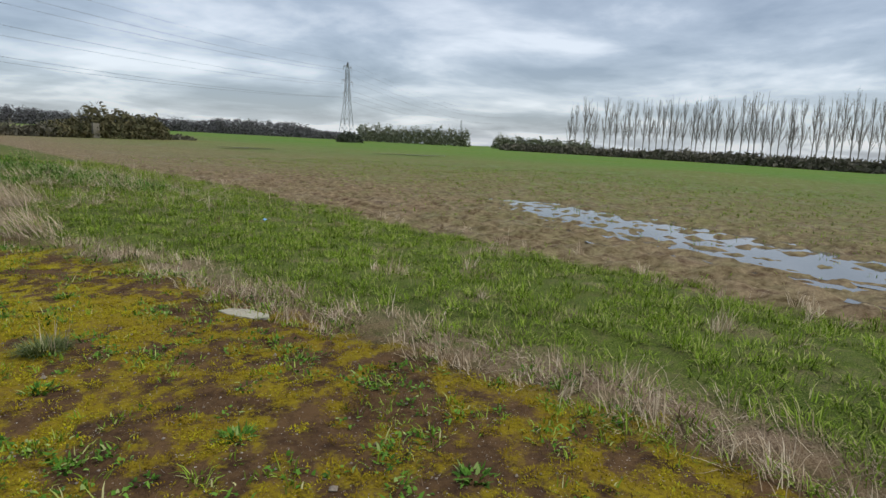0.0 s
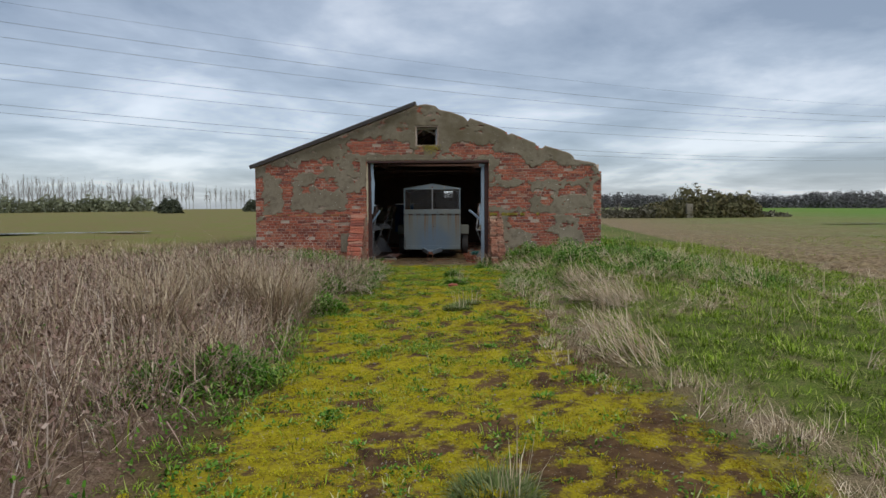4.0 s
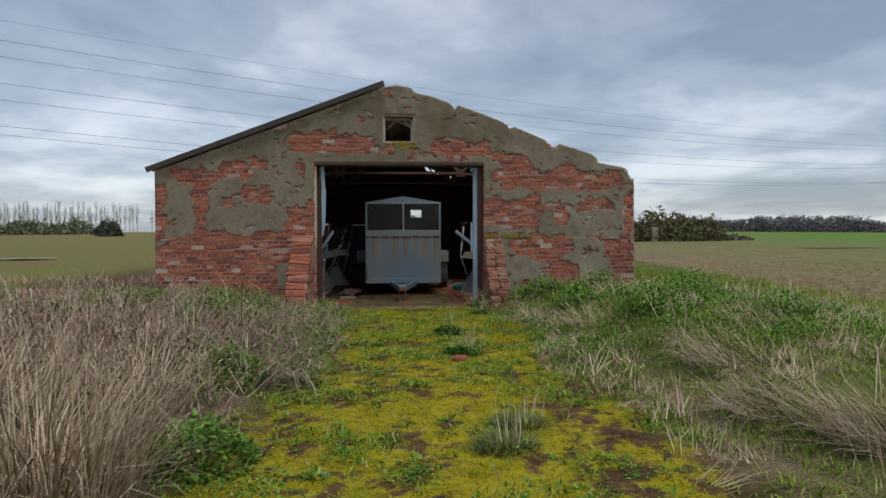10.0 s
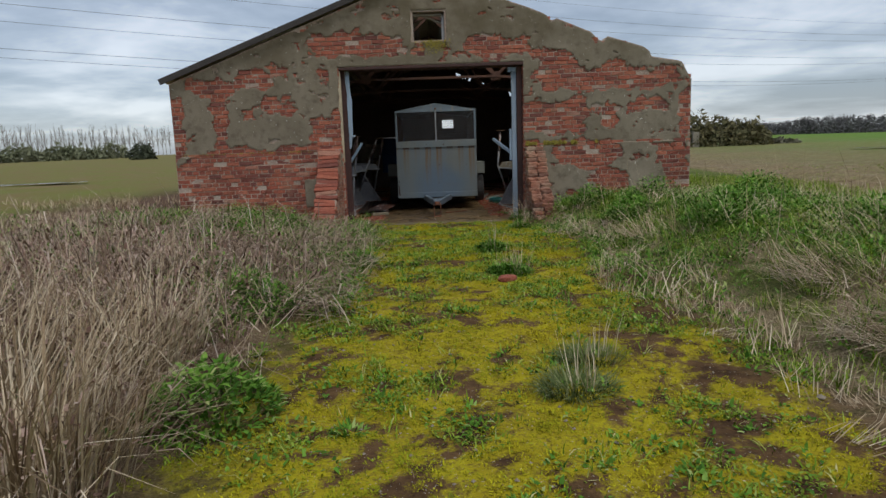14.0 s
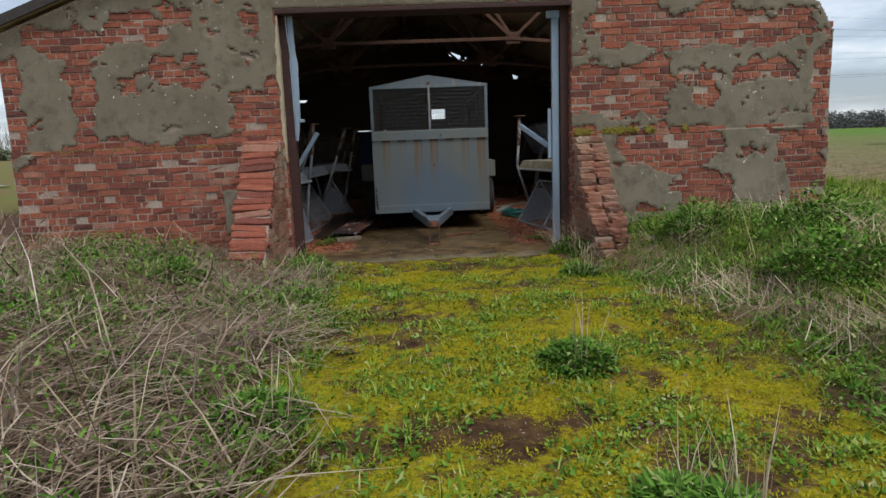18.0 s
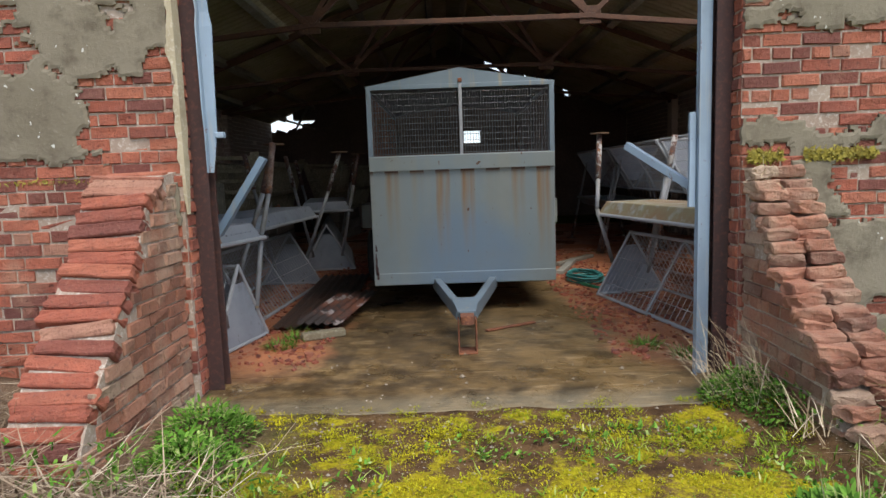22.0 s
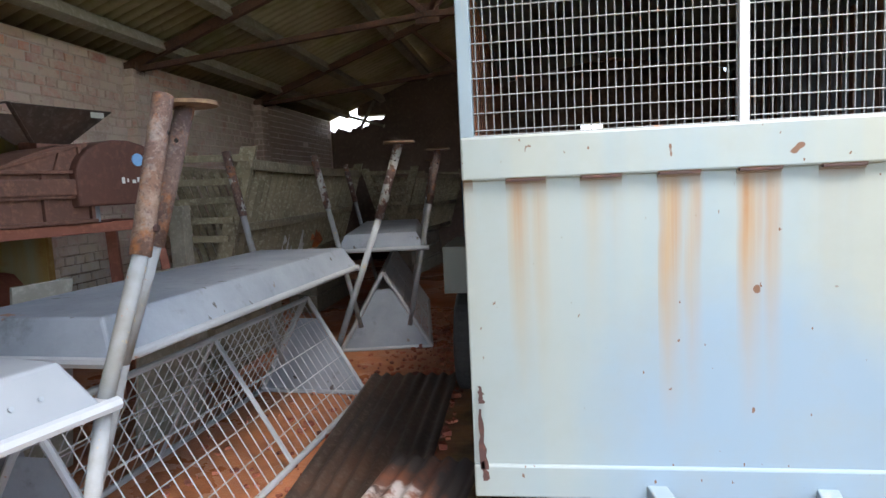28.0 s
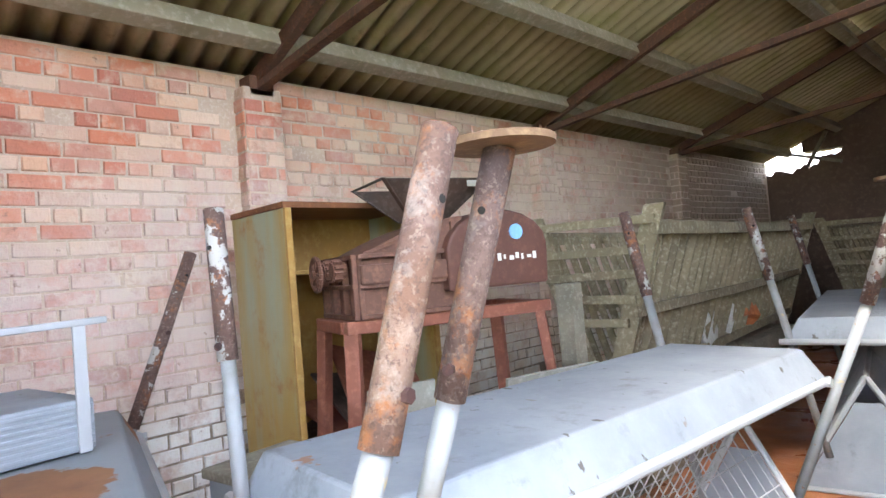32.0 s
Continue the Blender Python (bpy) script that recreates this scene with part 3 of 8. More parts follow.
def prism(bm, outline, y0, y1):
    """An upright slab between two planes from an outline in x and z."""
    f = [bm.verts.new((x, y0, z)) for x, z in outline]
    g = [bm.verts.new((x, y1, z)) for x, z in outline]
    bm.faces.new(f)
    bm.faces.new(list(reversed(g)))
    for i in range(len(f)):
        j = (i + 1) % len(f)
        bm.faces.new((f[j], f[i], g[i], g[j]))
    bmesh.ops.recalc_face_normals(bm, faces=bm.faces)
    return bm


def gable_run(bm, a, b, z0, top, y0, y1):
    n = max(2, int((b - a) / 0.06))
    xs = [a + (b - a) * i / n for i in range(n + 1)]
    me = bmesh.new()
    prism(me, [(a, z0), (b, z0)] + [(x, top(x)) for x in reversed(xs)], y0, y1)
    tmp = bpy.data.meshes.new("piece")
    me.to_mesh(tmp)
    me.free()
    bm.from_mesh(tmp)
    bpy.data.meshes.remove(tmp)


bm = bmesh.new()
for a, b, z0 in ((XL, -1.63, -0.2), (1.63, XR, -0.2), (-1.63, -0.29, 2.77), (0.26, 1.63, 2.77), (-0.29, 0.26, 3.67)):
    gable_run(bm, a, b, z0, gable_top, 0.0, TH)
box(bm, -0.29, 0.26, 0.0, TH, 2.77, 3.19)
box(bm, XL, -1.63, -0.026, 0.0, -0.2, 1.32)
box(bm, 1.63, XR, -0.026, 0.0, -0.2, 1.32)
wall_front = link_mesh("wall_front", bm, MORTAR)
tagged(wall_front, "crumbling red brick gable wall with patches of grey render", "wall", kind="structure")


def back_top(x):
    # the far gable has lost a corner by the eaves, and some courses along the slope
    z = roof_z(x) + 0.06
    if x < -3.12:
        return 2.5 + 0.26 * smooth(-4.0, -3.12, x) + 0.04 * math.sin(x * 19) + 0.03 * math.sin(x * 47)
    for a, b, d in ((0.95, 1.5, 0.17), (1.9, 2.0, 0.14), (2.42, 2.5, 0.12), (2.9, 3.08, 0.2)):
        if a < x < b:
            return z - d
    return z


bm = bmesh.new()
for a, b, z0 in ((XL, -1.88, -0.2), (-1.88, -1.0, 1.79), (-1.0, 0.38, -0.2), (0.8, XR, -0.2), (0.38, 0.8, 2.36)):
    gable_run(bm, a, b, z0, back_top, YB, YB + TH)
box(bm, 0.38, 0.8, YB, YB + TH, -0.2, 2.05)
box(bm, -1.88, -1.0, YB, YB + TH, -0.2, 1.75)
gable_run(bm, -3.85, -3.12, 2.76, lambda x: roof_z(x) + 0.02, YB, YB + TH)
# even dark brick tones, well below those of the side walls
wall_back = link_mesh("wall_back", bm, speckle("dark_back_brick", (0.15, 0.1, 0.075), (0.1, 0.07, 0.055), (0.2, 0.14, 0.1), 1.5, 14))
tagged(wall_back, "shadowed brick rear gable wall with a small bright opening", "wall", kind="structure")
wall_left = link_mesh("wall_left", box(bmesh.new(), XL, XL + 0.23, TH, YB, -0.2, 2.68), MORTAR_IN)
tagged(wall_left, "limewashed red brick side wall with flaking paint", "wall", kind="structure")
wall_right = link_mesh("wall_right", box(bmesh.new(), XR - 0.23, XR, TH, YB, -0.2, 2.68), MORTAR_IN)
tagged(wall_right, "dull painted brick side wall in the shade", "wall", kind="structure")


def floor_material():
    k = Mat("wet_mossy_concrete", 0.5)
    p = k.xyz()
    n1, n2, n3 = k.noise(0.8, 6), k.noise(5, 6, 0.7), k.noise(40, 5, 0.7)
    c = k.mix(k.step(n1, 0.35, 0.65), (0.135, 0.082, 0.031), (0.24, 0.155, 0.066))
    c = k.mix(k.step(n2, 0.45, 0.7), c, (0.055, 0.036, 0.016))
    lines = k.noise(1.2, 5, 0.65, (2.6, 22, 1))
    c = k.mix(k.math("MULTIPLY", k.step(lines, 0.55, 0.68), 0.65), c, (0.42, 0.3, 0.17))
    c = k.mix(k.math("MULTIPLY", k.step(k.noise(2.3, 6, 0.65), 0.52, 0.64), 0.65), c, (0.03, 0.022, 0.012))
    c = k.mix(k.step(n3, 0.62, 0.78), c, (0.22, 0.17, 0.11))
    soak = k.math("MULTIPLY", k.step(k.math("ADD", p["X"], k.math("MULTIPLY", k.math("SUBTRACT", n1, 0.5), 2.0)), 0.5, -0.5), k.step(n2, 0.35, 0.6))
    c = k.mix(k.math("MULTIPLY", soak, 0.75), c, (0.05, 0.03, 0.014))
    side = k.math("ADD", k.math("ABSOLUTE", k.math("SUBTRACT", p["X"], 0.05)), k.math("MULTIPLY", k.math("SUBTRACT", k.noise(2.0, 5), 0.5), 0.9))
    dust = k.math("MULTIPLY", k.step(side, 1.0, 1.35), k.step(p["Y"], 0.15, 0.8))
    c = k.mix(dust, c, k.mix(k.step(n2, 0.35, 0.7), (0.46, 0.175, 0.075), (0.3, 0.115, 0.06)))
    front = k.step(k.math("ADD", p["Y"], k.math("MULTIPLY", n2, 0.2)), 0.05, -0.12)
    c = k.mix(k.math("MULTIPLY", front, 0.5), c, (0.22, 0.19, 0.13))
    k.color(c)
    c2 = k.step(k.noise(1.7, 5), 0.5, 0.62)
    wet = k.math("MULTIPLY", k.math("MAXIMUM", k.step(n1, 0.62, 0.4), c2), 0.62)
    k.b.inputs["Specular IOR Level"].default_value = 0.45
    k.rough(k.math("SUBTRACT", 0.85, wet))
    k.bump(k.math("ADD", n2, k.math("ADD", n3, lines)), 0.35, 0.015)
    return k.m


bm = bmesh.new()
box(bm, -1.63, 1.63, -0.36, TH, -0.18, 0.0, 0.012)
box(bm, XL + 0.23, XR - 0.23, TH, YB, -0.18, 0.0)
floor_ob = link_mesh("floor", bm, floor_material())
tagged(floor_ob, "stained mossy concrete floor with red brick dust along the sides", "floor", kind="structure")

# piers inside the side walls and steel roof trusses
TRUSS_Y = (2.98, 5.81, 8.64)
PIERS = []
for side in (-1, 1):
    for ty in TRUSS_Y:
        bm = bmesh.new()
        xa = (XL + 0.23) if side < 0 else (XR - 0.23 - 0.12)
        box(bm, xa, xa + 0.12, ty - 0.125, ty + 0.125, 0.0, 2.58, 0.012)
        pier = link_mesh("trim", bm, MORTAR_IN)
        PIERS.append((pier, side, ty))
        tagged(pier, "limewashed brick pier under a roof truss", "pier", kind="structure")


def build_truss(y):
    t = thing("roof_truss", 0, y, 2.55, label="rust-brown welded steel roof truss spanning the barn", category="roof truss", group="roof trusses")
    def zz(x):
        return roof_z(x) - 0.12 - 2.55
    for s in (-1, 1):
        bm = bmesh.new()
        bar(bm, (s * 4.42, 0, 0.06), (s * 0.02, 0, zz(0) - 0.02), 0.06, 0.09)
        part("rafter", bm, TRUSSRUST, t)
        for a, b in (((1.45, 0.32), (0.7, zz(0.7))), ((1.45, 0.32), (2.1, zz(2.1))), ((1.45, 0.32), (0.02, zz(0) - 0.05))):
            bm = bmesh.new()
            bar(bm, (s * a[0], 0, a[1]), (s * b[0], 0, b[1]), 0.05, 0.05)
            part("strut", bm, TRUSSRUST, t)
        bm = bmesh.new()
        bar(bm, (s * 4.4, 0, 0.03), (s * 1.45, 0, 0.32), 0.06, 0.05)
        part("tie", bm, TRUSSRUST, t)
        bm = bmesh.new()
        box(bm, s * 1.45 - 0.11, s * 1.45 + 0.11, -0.012, 0.012, 0.24, 0.42, 0.003)
        part("gusset_plate", bm, TRUSSRUST, t)
        bm = bmesh.new()
        box(bm, s * 4.38 - 0.1, s * 4.38 + 0.1, -0.08, 0.08, -0.02, 0.1, 0.005)
        part("shoe", bm, TRUSSRUST, t)
    bm = bmesh.new()
    bar(bm, (-1.45, 0, 0.32), (1.45, 0, 0.32), 0.06, 0.05)
    part("tie", bm, TRUSSRUST, t)
    return t


for ty in TRUSS_Y:
    build_truss(ty)

# purlins under the sheets
PURLINWOOD = speckle("pale_mossy_purlin_timber", (0.34, 0.3, 0.22), (0.24, 0.22, 0.145), (0.44, 0.39, 0.31), 2.5, 22, 0.92, 0.5, 0.006)
for s in (-1, 1):
    for px in (0.3, 1.35, 2.4, 3.34, 4.04):
        bm = bmesh.new()
        z = roof_z(px) - 0.06
        m = Matrix.Translation((s * px, 0, z)) @ Matrix.Rotation(s * math.atan(0.3766), 4, "Y")
        box(bm, -0.05, 0.05, 0.36 if s < 0 else 2.9, YB, -0.055, 0.055, 0.006, m)
        tagged(link_mesh("purlin", bm, PURLINWOOD), "weathered grey timber purlin under the roof sheets", "purlin", group="purlins")


def sheet_mesh(width, length):
    """One corrugated sheet, in its own plane: x up the slope, y along the barn."""
    nw = int(width / 0.0185)
    vs, fs = [], []
    for side, dz in ((0, 0.0), (1, 0.007)):
        for j in range(2):
            for i in range(nw + 1):
                y = width * i / nw
                vs.append((length * j, y, 0.027 * math.cos(2 * math.pi * y / 0.148) + dz))
    n = nw + 1
    for i in range(nw):
        fs.append((i, n + i, n + i + 1, i + 1))
        fs.append((2 * n + i, 2 * n + i + 1, 3 * n + i + 1, 3 * n + i))
        fs.append((i, i + 1, 2 * n + i + 1, 2 * n + i))
        fs.append((n + i, 3 * n + i, 3 * n + i + 1, n + i + 1))
    me = bpy.data.meshes.new("roof_sheet")
    me.from_pydata(vs, [], fs)
    me.polygons.foreach_set("use_smooth", [True] * len(me.polygons))
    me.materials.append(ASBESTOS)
    return me


def build_roof():
    roof = thing("roof", 0, 0, 0, label="mossy corrugated asbestos roof with broken and missing sheets", category="roof", kind="structure")
    me, short = sheet_mesh(1.04, 2.55), sheet_mesh(1.04, 2.2)
    tilt = math.atan(0.3766)
    rng = random.Random(5)
    for s in (-1, 1):
        for row in range(2):
            for c in range(12):
                y = -0.09 + c * 1.02
                x0 = 4.72 - row * 2.36
                if s > 0 and c < 3:
                    continue
                if s > 0 and c == 3:
                    y += 0.28
                z = roof_z(x0) + 0.035 + row * 0.012 + (c % 2) * 0.004
                o = new("roof_sheet", short if s < 0 and row == 1 and c < 4 else me)
                o.parent = roof
                jit = rng.uniform(-0.004, 0.004)
                if s < 0:
                    o.matrix_basis = Matrix.Translation((-x0, y, z)) @ Matrix.Rotation(-tilt + jit, 4, "Y")
                else:
                    o.matrix_basis = Matrix.Translation((x0, y + 1.04, z)) @ Matrix.Rotation(math.pi, 4, "Z") @ Matrix.Rotation(-tilt + jit, 4, "Y")
    # ridge capping
    bm = bmesh.new()
    for s in (-1, 1):
        m = Matrix.Translation((0, 0, 4.475)) @ Matrix.Rotation(s * tilt, 4, "Y")
        box(bm, 0 if s > 0 else -0.28, 0.28 if s > 0 else 0, 2.9, YB, -0.008, 0.008, 0.0, m)
    part("ridge_cap", bm, ASBESTOS, roof)
    return roof


build_roof()

# broken roof pieces hanging in the gap of the far gable
for (a, b, w, h) in (((-4.35, 11.9, 2.86), (-3.3, 11.85, 2.52), 0.07, 0.05), ((-3.75, 11.8, 2.5), (-3.45, 11.8, 3.0), 0.05, 0.05)):
    bm = bmesh.new()
    bar(bm, a, b, w, h)
    tagged(link_mesh("broken_rafter", bm, WOOD), "broken timber rafter end hanging in the gable gap", "rafter", group="broken rafters")

# ---------------- doorway steel ----------------
def door_post(x0, x1, name_label):
    t = thing("door_post", (x0 + x1) / 2, 0.16, 0, label=name_label, category="door post", group="door posts")
    bm = bmesh.new()
    w = (x1 - x0) / 2
    box(bm, -w, w, 0.05, 0.06, 0, 2.72, 0.003)
    box(bm, -w, w, -0.06, -0.05, 0, 2.72, 0.003)
    box(bm, -0.006, 0.006, -0.05, 0.05, 0, 2.72)
    part("column", bm, DARKRUST, t)
    return t


door_post(-1.628, -1.525, "dark red rusty steel door post against the brick jamb")
door_post(1.525, 1.628, "dark red rusty steel door post against the brick jamb")
bm = bmesh.new()
box(bm, -1.8, 1.8, 0.36, 0.48, 2.78, 2.9, 0.004)
tagged(link_mesh("lintel_beam", bm, DARKRUST), "dark rusty steel beam across the doorway head", "lintel")
bm = bmesh.new()
box(bm, -1.63, 1.63, -0.03, 0.3, 2.72, 2.77, 0.008)
tagged(link_mesh("lintel_plate", bm, DARKRUST), "dark rusty steel lintel under the gable brickwork", "lintel")

t = thing("door_track", 1.475, 0.15, 0, label="pale blue painted steel door channel standing at the jamb", category="door frame")
bm = bmesh.new()
box(bm, -0.045, 0.045, -0.005, 0.005, 0.0, 2.68, 0.002)
part("channel", bm, PALEBLUE, t)
bm = bmesh.new()
box(bm, -0.045, -0.037, -0.05, -0.005, 0.0, 2.68, 0.002)
part("channel_flange", bm, PALEBLUE, t)
bm = bmesh.new()
box(bm, -0.1, 0.05, -0.03, 0.0, 2.62, 2.70, 0.004)
part("top_bracket", bm, PALEBLUE, t)
bm = bmesh.new()
box(bm, -0.09, -0.05, -0.02, 0.01, 1.05, 1.62, 0.004)
part("stub", bm, PALEBLUE, t)

t = thing("door_track", -1.5, 0.12, 0, label="bent pale blue door channel hanging torn at the jamb", category="door frame")
bm = bmesh.new()
pts = [(-0.005, 0.0, 2.72, 0.036), (0.0, 0.0, 2.5, 0.034), (0.012, 0.01, 2.3, 0.03), (0.018, 0.0, 2.215, 0.042), (0.014, 0.0, 1.95, 0.036), (0.012, 0.0, 1.74, 0.034), (0.01, 0.01, 1.6, 0.03), (-0.012, 0.02, 1.36, 0.012)]
for y0, y1, k0, k1 in ((-0.005, 0.005, -1.0, 1.0), (-0.05, -0.005, -1.0, -0.78)):
    ring = []
    for x, y, z, w in pts:
        ring.append([bm.verts.new((x + sx * w, y + sy, z)) for sx, sy in ((k0, y0), (k1, y0), (k1, y1), (k0, y1))])
    for a, b in zip(ring, ring[1:]):
        for i in range(4):
            bm.faces.new((a[i], a[(i + 1) % 4], b[(i + 1) % 4], b[i]))
    bm.faces.new(ring[0])
    bm.faces.new(ring[-1])
bmesh.ops.recalc_face_normals(bm, faces=bm.faces)
part("channel", bm, PALEBLUE, t)
bm = bmesh.new()
box(bm, 0.03, 0.085, -0.01, 0.03, 1.565, 1.6, 0.006)
part("bolt", bm, PALEBLUE, t)
bm = bmesh.new()
box(bm, -0.08, -0.02, 0.0, 0.03, 1.36, 1.47, 0.004)
part("bracket", bm, RUST, t)

t = thing("loose_bar", label="pale blue steel bar propped across from the door channel", category="steel bar")
bm = bmesh.new()
bar(bm, (1.13, 0.56, 1.45), (1.5, 0.18, 1.12), 0.05, 0.05)
part("bar", bm, PALEBLUE, t)

t = thing("loose_channel", label="dull blue steel channel leaning up over the feeder", category="steel bar")
bm = bmesh.new()
bar(bm, (-1.37, 0.75, 1.46), (-1.72, 0.72, 0.93), 0.1, 0.05)
part("channel", bm, BLUEPAINT, t)

# ---------------- trailer ----------------
def trailer_front_material():
    k = Mat("weathered_trailer_front", 0.5, own=True)
    p = k.xyz()
    x, z = p["X"], p["Z"]
    c = k.mix(k.step(k.noise(1.3, 5), 0.35, 0.7), (0.185, 0.232, 0.255), (0.218, 0.25, 0.252))
    # round patch of fresher blue with a pale rim
    d = k.math("SQRT", k.math("ADD", k.math("POWER", k.math("SUBTRACT", x, 0.04), 2.0), k.math("POWER", k.math("SUBTRACT", z, 0.52), 2.0)))
    d = k.math("ADD", d, k.math("MULTIPLY", k.math("SUBTRACT", k.noise(3, 5), 0.5), 0.3))
    disc = k.step(d, 0.56, 0.36)
    # cream algae wash hanging down in broad soft bands
    wash = k.math("MULTIPLY", k.step(k.noise(1.0, 4, 0.55, (4.2, 1, 0.22)), 0.38, 0.66), k.math("ADD", 0.25, k.math("MULTIPLY", k.step(z, 0.3, 1.3), 0.3)))
    edge = k.math("MULTIPLY", k.step(k.math("ABSOLUTE", x), 0.55, 0.85), 0.4)
    wash = k.math("MAXIMUM", wash, edge)
    c = k.mix(k.math("MULTIPLY", wash, k.math("SUBTRACT", 1.0, k.math("MULTIPLY", disc, 0.8))), c, (0.262, 0.252, 0.195))
    c = k.mix(k.math("MULTIPLY", disc, 0.62), c, (0.15, 0.217, 0.298))
    # narrow rust runs below each folded tab, each of its own strength and length
    cell = k.math("DIVIDE", k.math("ADD", x, 0.72), 0.235)
    bay, own = k.math("FRACT", cell), k.node("ShaderNodeTexWhiteNoise")
    own.noise_dimensions = "1D"
    k.link(k.math("FLOOR", cell), own.inputs["W"])
    wander = k.math("ADD", bay, k.math("MULTIPLY", k.math("SUBTRACT", k.noise(1.0, 3, 0.5, (3, 1, 2.2)), 0.5), 0.22))
    run1 = k.math("MULTIPLY", k.step(wander, -0.02, 0.12), k.step(wander, 0.38, 0.14))
    run2 = k.math("MULTIPLY", k.step(wander, 0.3, 0.42), k.step(wander, 0.6, 0.44))
    below = k.math("LESS_THAN", z, 1.345)
    power = k.math("MULTIPLY", below, k.math("ADD", 0.25, own.outputs["Value"]))
    reach = k.math("ADD", z, k.math("MULTIPLY", own.outputs["Value"], 0.45))
    fine = k.step(k.noise(1.0, 4, 0.6, (30, 1, 0.5)), 0.36, 0.62)
    f = k.math("MULTIPLY", k.math("MULTIPLY", k.math("MAXIMUM", run1, k.math("MULTIPLY", run2, 0.6)), power), k.step(reach, 0.85, 1.5))
    c = k.mix(k.math("MULTIPLY", f, 0.75), c, (0.25, 0.165, 0.08))
    f2 = k.math("MULTIPLY", k.math("MULTIPLY", f, fine), k.step(reach, 1.1, 1.6))
    c = k.mix(f2, c, (0.22, 0.1, 0.035))
    lip = k.math("MULTIPLY", k.math("MULTIPLY", k.step(z, 1.3, 1.33), below), k.math("LESS_THAN", bay, 0.55))
    c = k.mix(k.math("MULTIPLY", lip, 0.8), c, (0.12, 0.06, 0.03))
    grime = k.math("MULTIPLY", k.step(k.noise(2.4, 6, 0.7), 0.48, 0.72), 0.4)
    c = k.mix(grime, c, (0.2, 0.2, 0.17))
    nick = k.step(k.noise(22.0, 3, 0.5, (1.8, 1, 1.0)), 0.715, 0.73)
    spot = k.step(k.noise(9, 2, 0.4), 0.75, 0.76)
    fs = k.math("MAXIMUM", spot, nick)
    c = k.mix(fs, c, (0.11, 0.05, 0.025))
    k.color(c).bump(k.math("ADD", k.noise(4, 3), k.math("MULTIPLY", fs, -0.3)), 0.12, 0.01)
    return k.m


def build_trailer():
    t = thing("livestock_trailer", 0.06, 2.14, 0, label="pale blue steel livestock trailer with wire-mesh front and rust runs", category="trailer")
    t.matrix_basis = pose(0.06, 2.14, 0, 0, 0, 0)
    paint, front = TRAILERPAINT, trailer_front_material()
    xa, xb, dep = -0.86, 0.86, 3.0
    bm = bmesh.new()
    box(bm, xa, xb, 0, 0.035, 0.3, 1.36, 0.006)
    part("front_panel", bm, front, t, "blue-grey steel front panel with rust runs")
    bm = bmesh.new()
    box(bm, xa, xb, -0.012, 0.03, 0.27, 0.385, 0.008)
    part("skirt", bm, front, t)
    bm = bmesh.new()
    box(bm, xa, xb, -0.022, 0.03, 1.34, 1.48, 0.008)
    part("rail", bm, front, t)
    for i in range(7):
        bm = bmesh.new()
        x = -0.72 + i * 0.235
        box(bm, x, x + 0.13, -0.008, 0.0, 1.326, 1.346, 0.002)
        part("folded_tab", bm, front, t)
        bm = bmesh.new()
        box(bm, x + 0.004, x + 0.126, -0.0235, -0.002, 1.333, 1.341, 0.001)
        part("rust_edge", bm, DARKRUST, t)
    bm = bmesh.new()
    slab(bm, [(xa, -0.01, 2.115), (xb, -0.01, 2.115), (0, -0.01, 2.262)], -0.03)
    part("gable", bm, paint, t)
    for x in (xa, xb - 0.045):
        bm = bmesh.new()
        box(bm, x, x + 0.045, -0.015, 0.03, 1.47, 2.12, 0.004)
        part("corner_post", bm, paint, t)
    bm = bmesh.new()
    box(bm, -0.012, 0.018, -0.02, 0.015, 1.47, 2.12, 0.003)
    part("centre_bar", bm, GALVPALE, t)
    bm = bmesh.new()
    box(bm, xa, xb, -0.016, 0.02, 2.08, 2.12, 0.004)
    part("head_rail", bm, paint, t)
    bm = bmesh.new()
    box(bm, xa + 0.03, xb - 0.03, -0.012, 0.008, 1.472, 1.485, 0.002)
    mesh_ob = part("wire_mesh", bm, MESHWIRE, t, "welded wire mesh across the window")
    for horizontal in (False, True):
        bm = bmesh.new()
        tube(bm, (xa + 0.04, -0.005, 0), (xb - 0.04, -0.005, 0), 0.002, 4) if horizontal else tube(bm, (0, 0, 1.478), (0, 0, 2.085), 0.002, 4)
        me = bpy.data.meshes.new("mesh_wire")
        bm.to_mesh(me)
        bm.free()
        me.materials.append(MESHWIRE)
        n = 11 if horizontal else 64
        for i in range(n):
            o = new("mesh_wire", me)
            o.parent = mesh_ob
            o.location = (0, 0, 1.5 + i * 0.0545) if horizontal else (xa + 0.06 + i * (xb - xa - 0.12) / (n - 1), 0, 0)
    rng = random.Random(4)
    for z0, z1, x in ((0.33, 0.4, -0.825), (0.37, 0.58, -0.83), (0.6, 0.66, -0.828)):
        n = 9
        left = [(x - rng.uniform(0.004, 0.012), z0 + (z1 - z0) * i / n) for i in range(n + 1)]
        right = [(x + rng.uniform(0.003, 0.02) * (1.2 - i / n), z0 + (z1 - z0) * i / n) for i in range(n, -1, -1)]
        bm = bmesh.new()
        slab(bm, [(px, -0.0135, pz) for px, pz in right + left], -0.002)
        part("rust_scab", bm, DARKRUST, t)
    bm = bmesh.new()
    box(bm, -0.015, 0.022, -0.028, -0.008, 2.13, 2.165, 0.005)
    part("latch", bm, RUST, t)
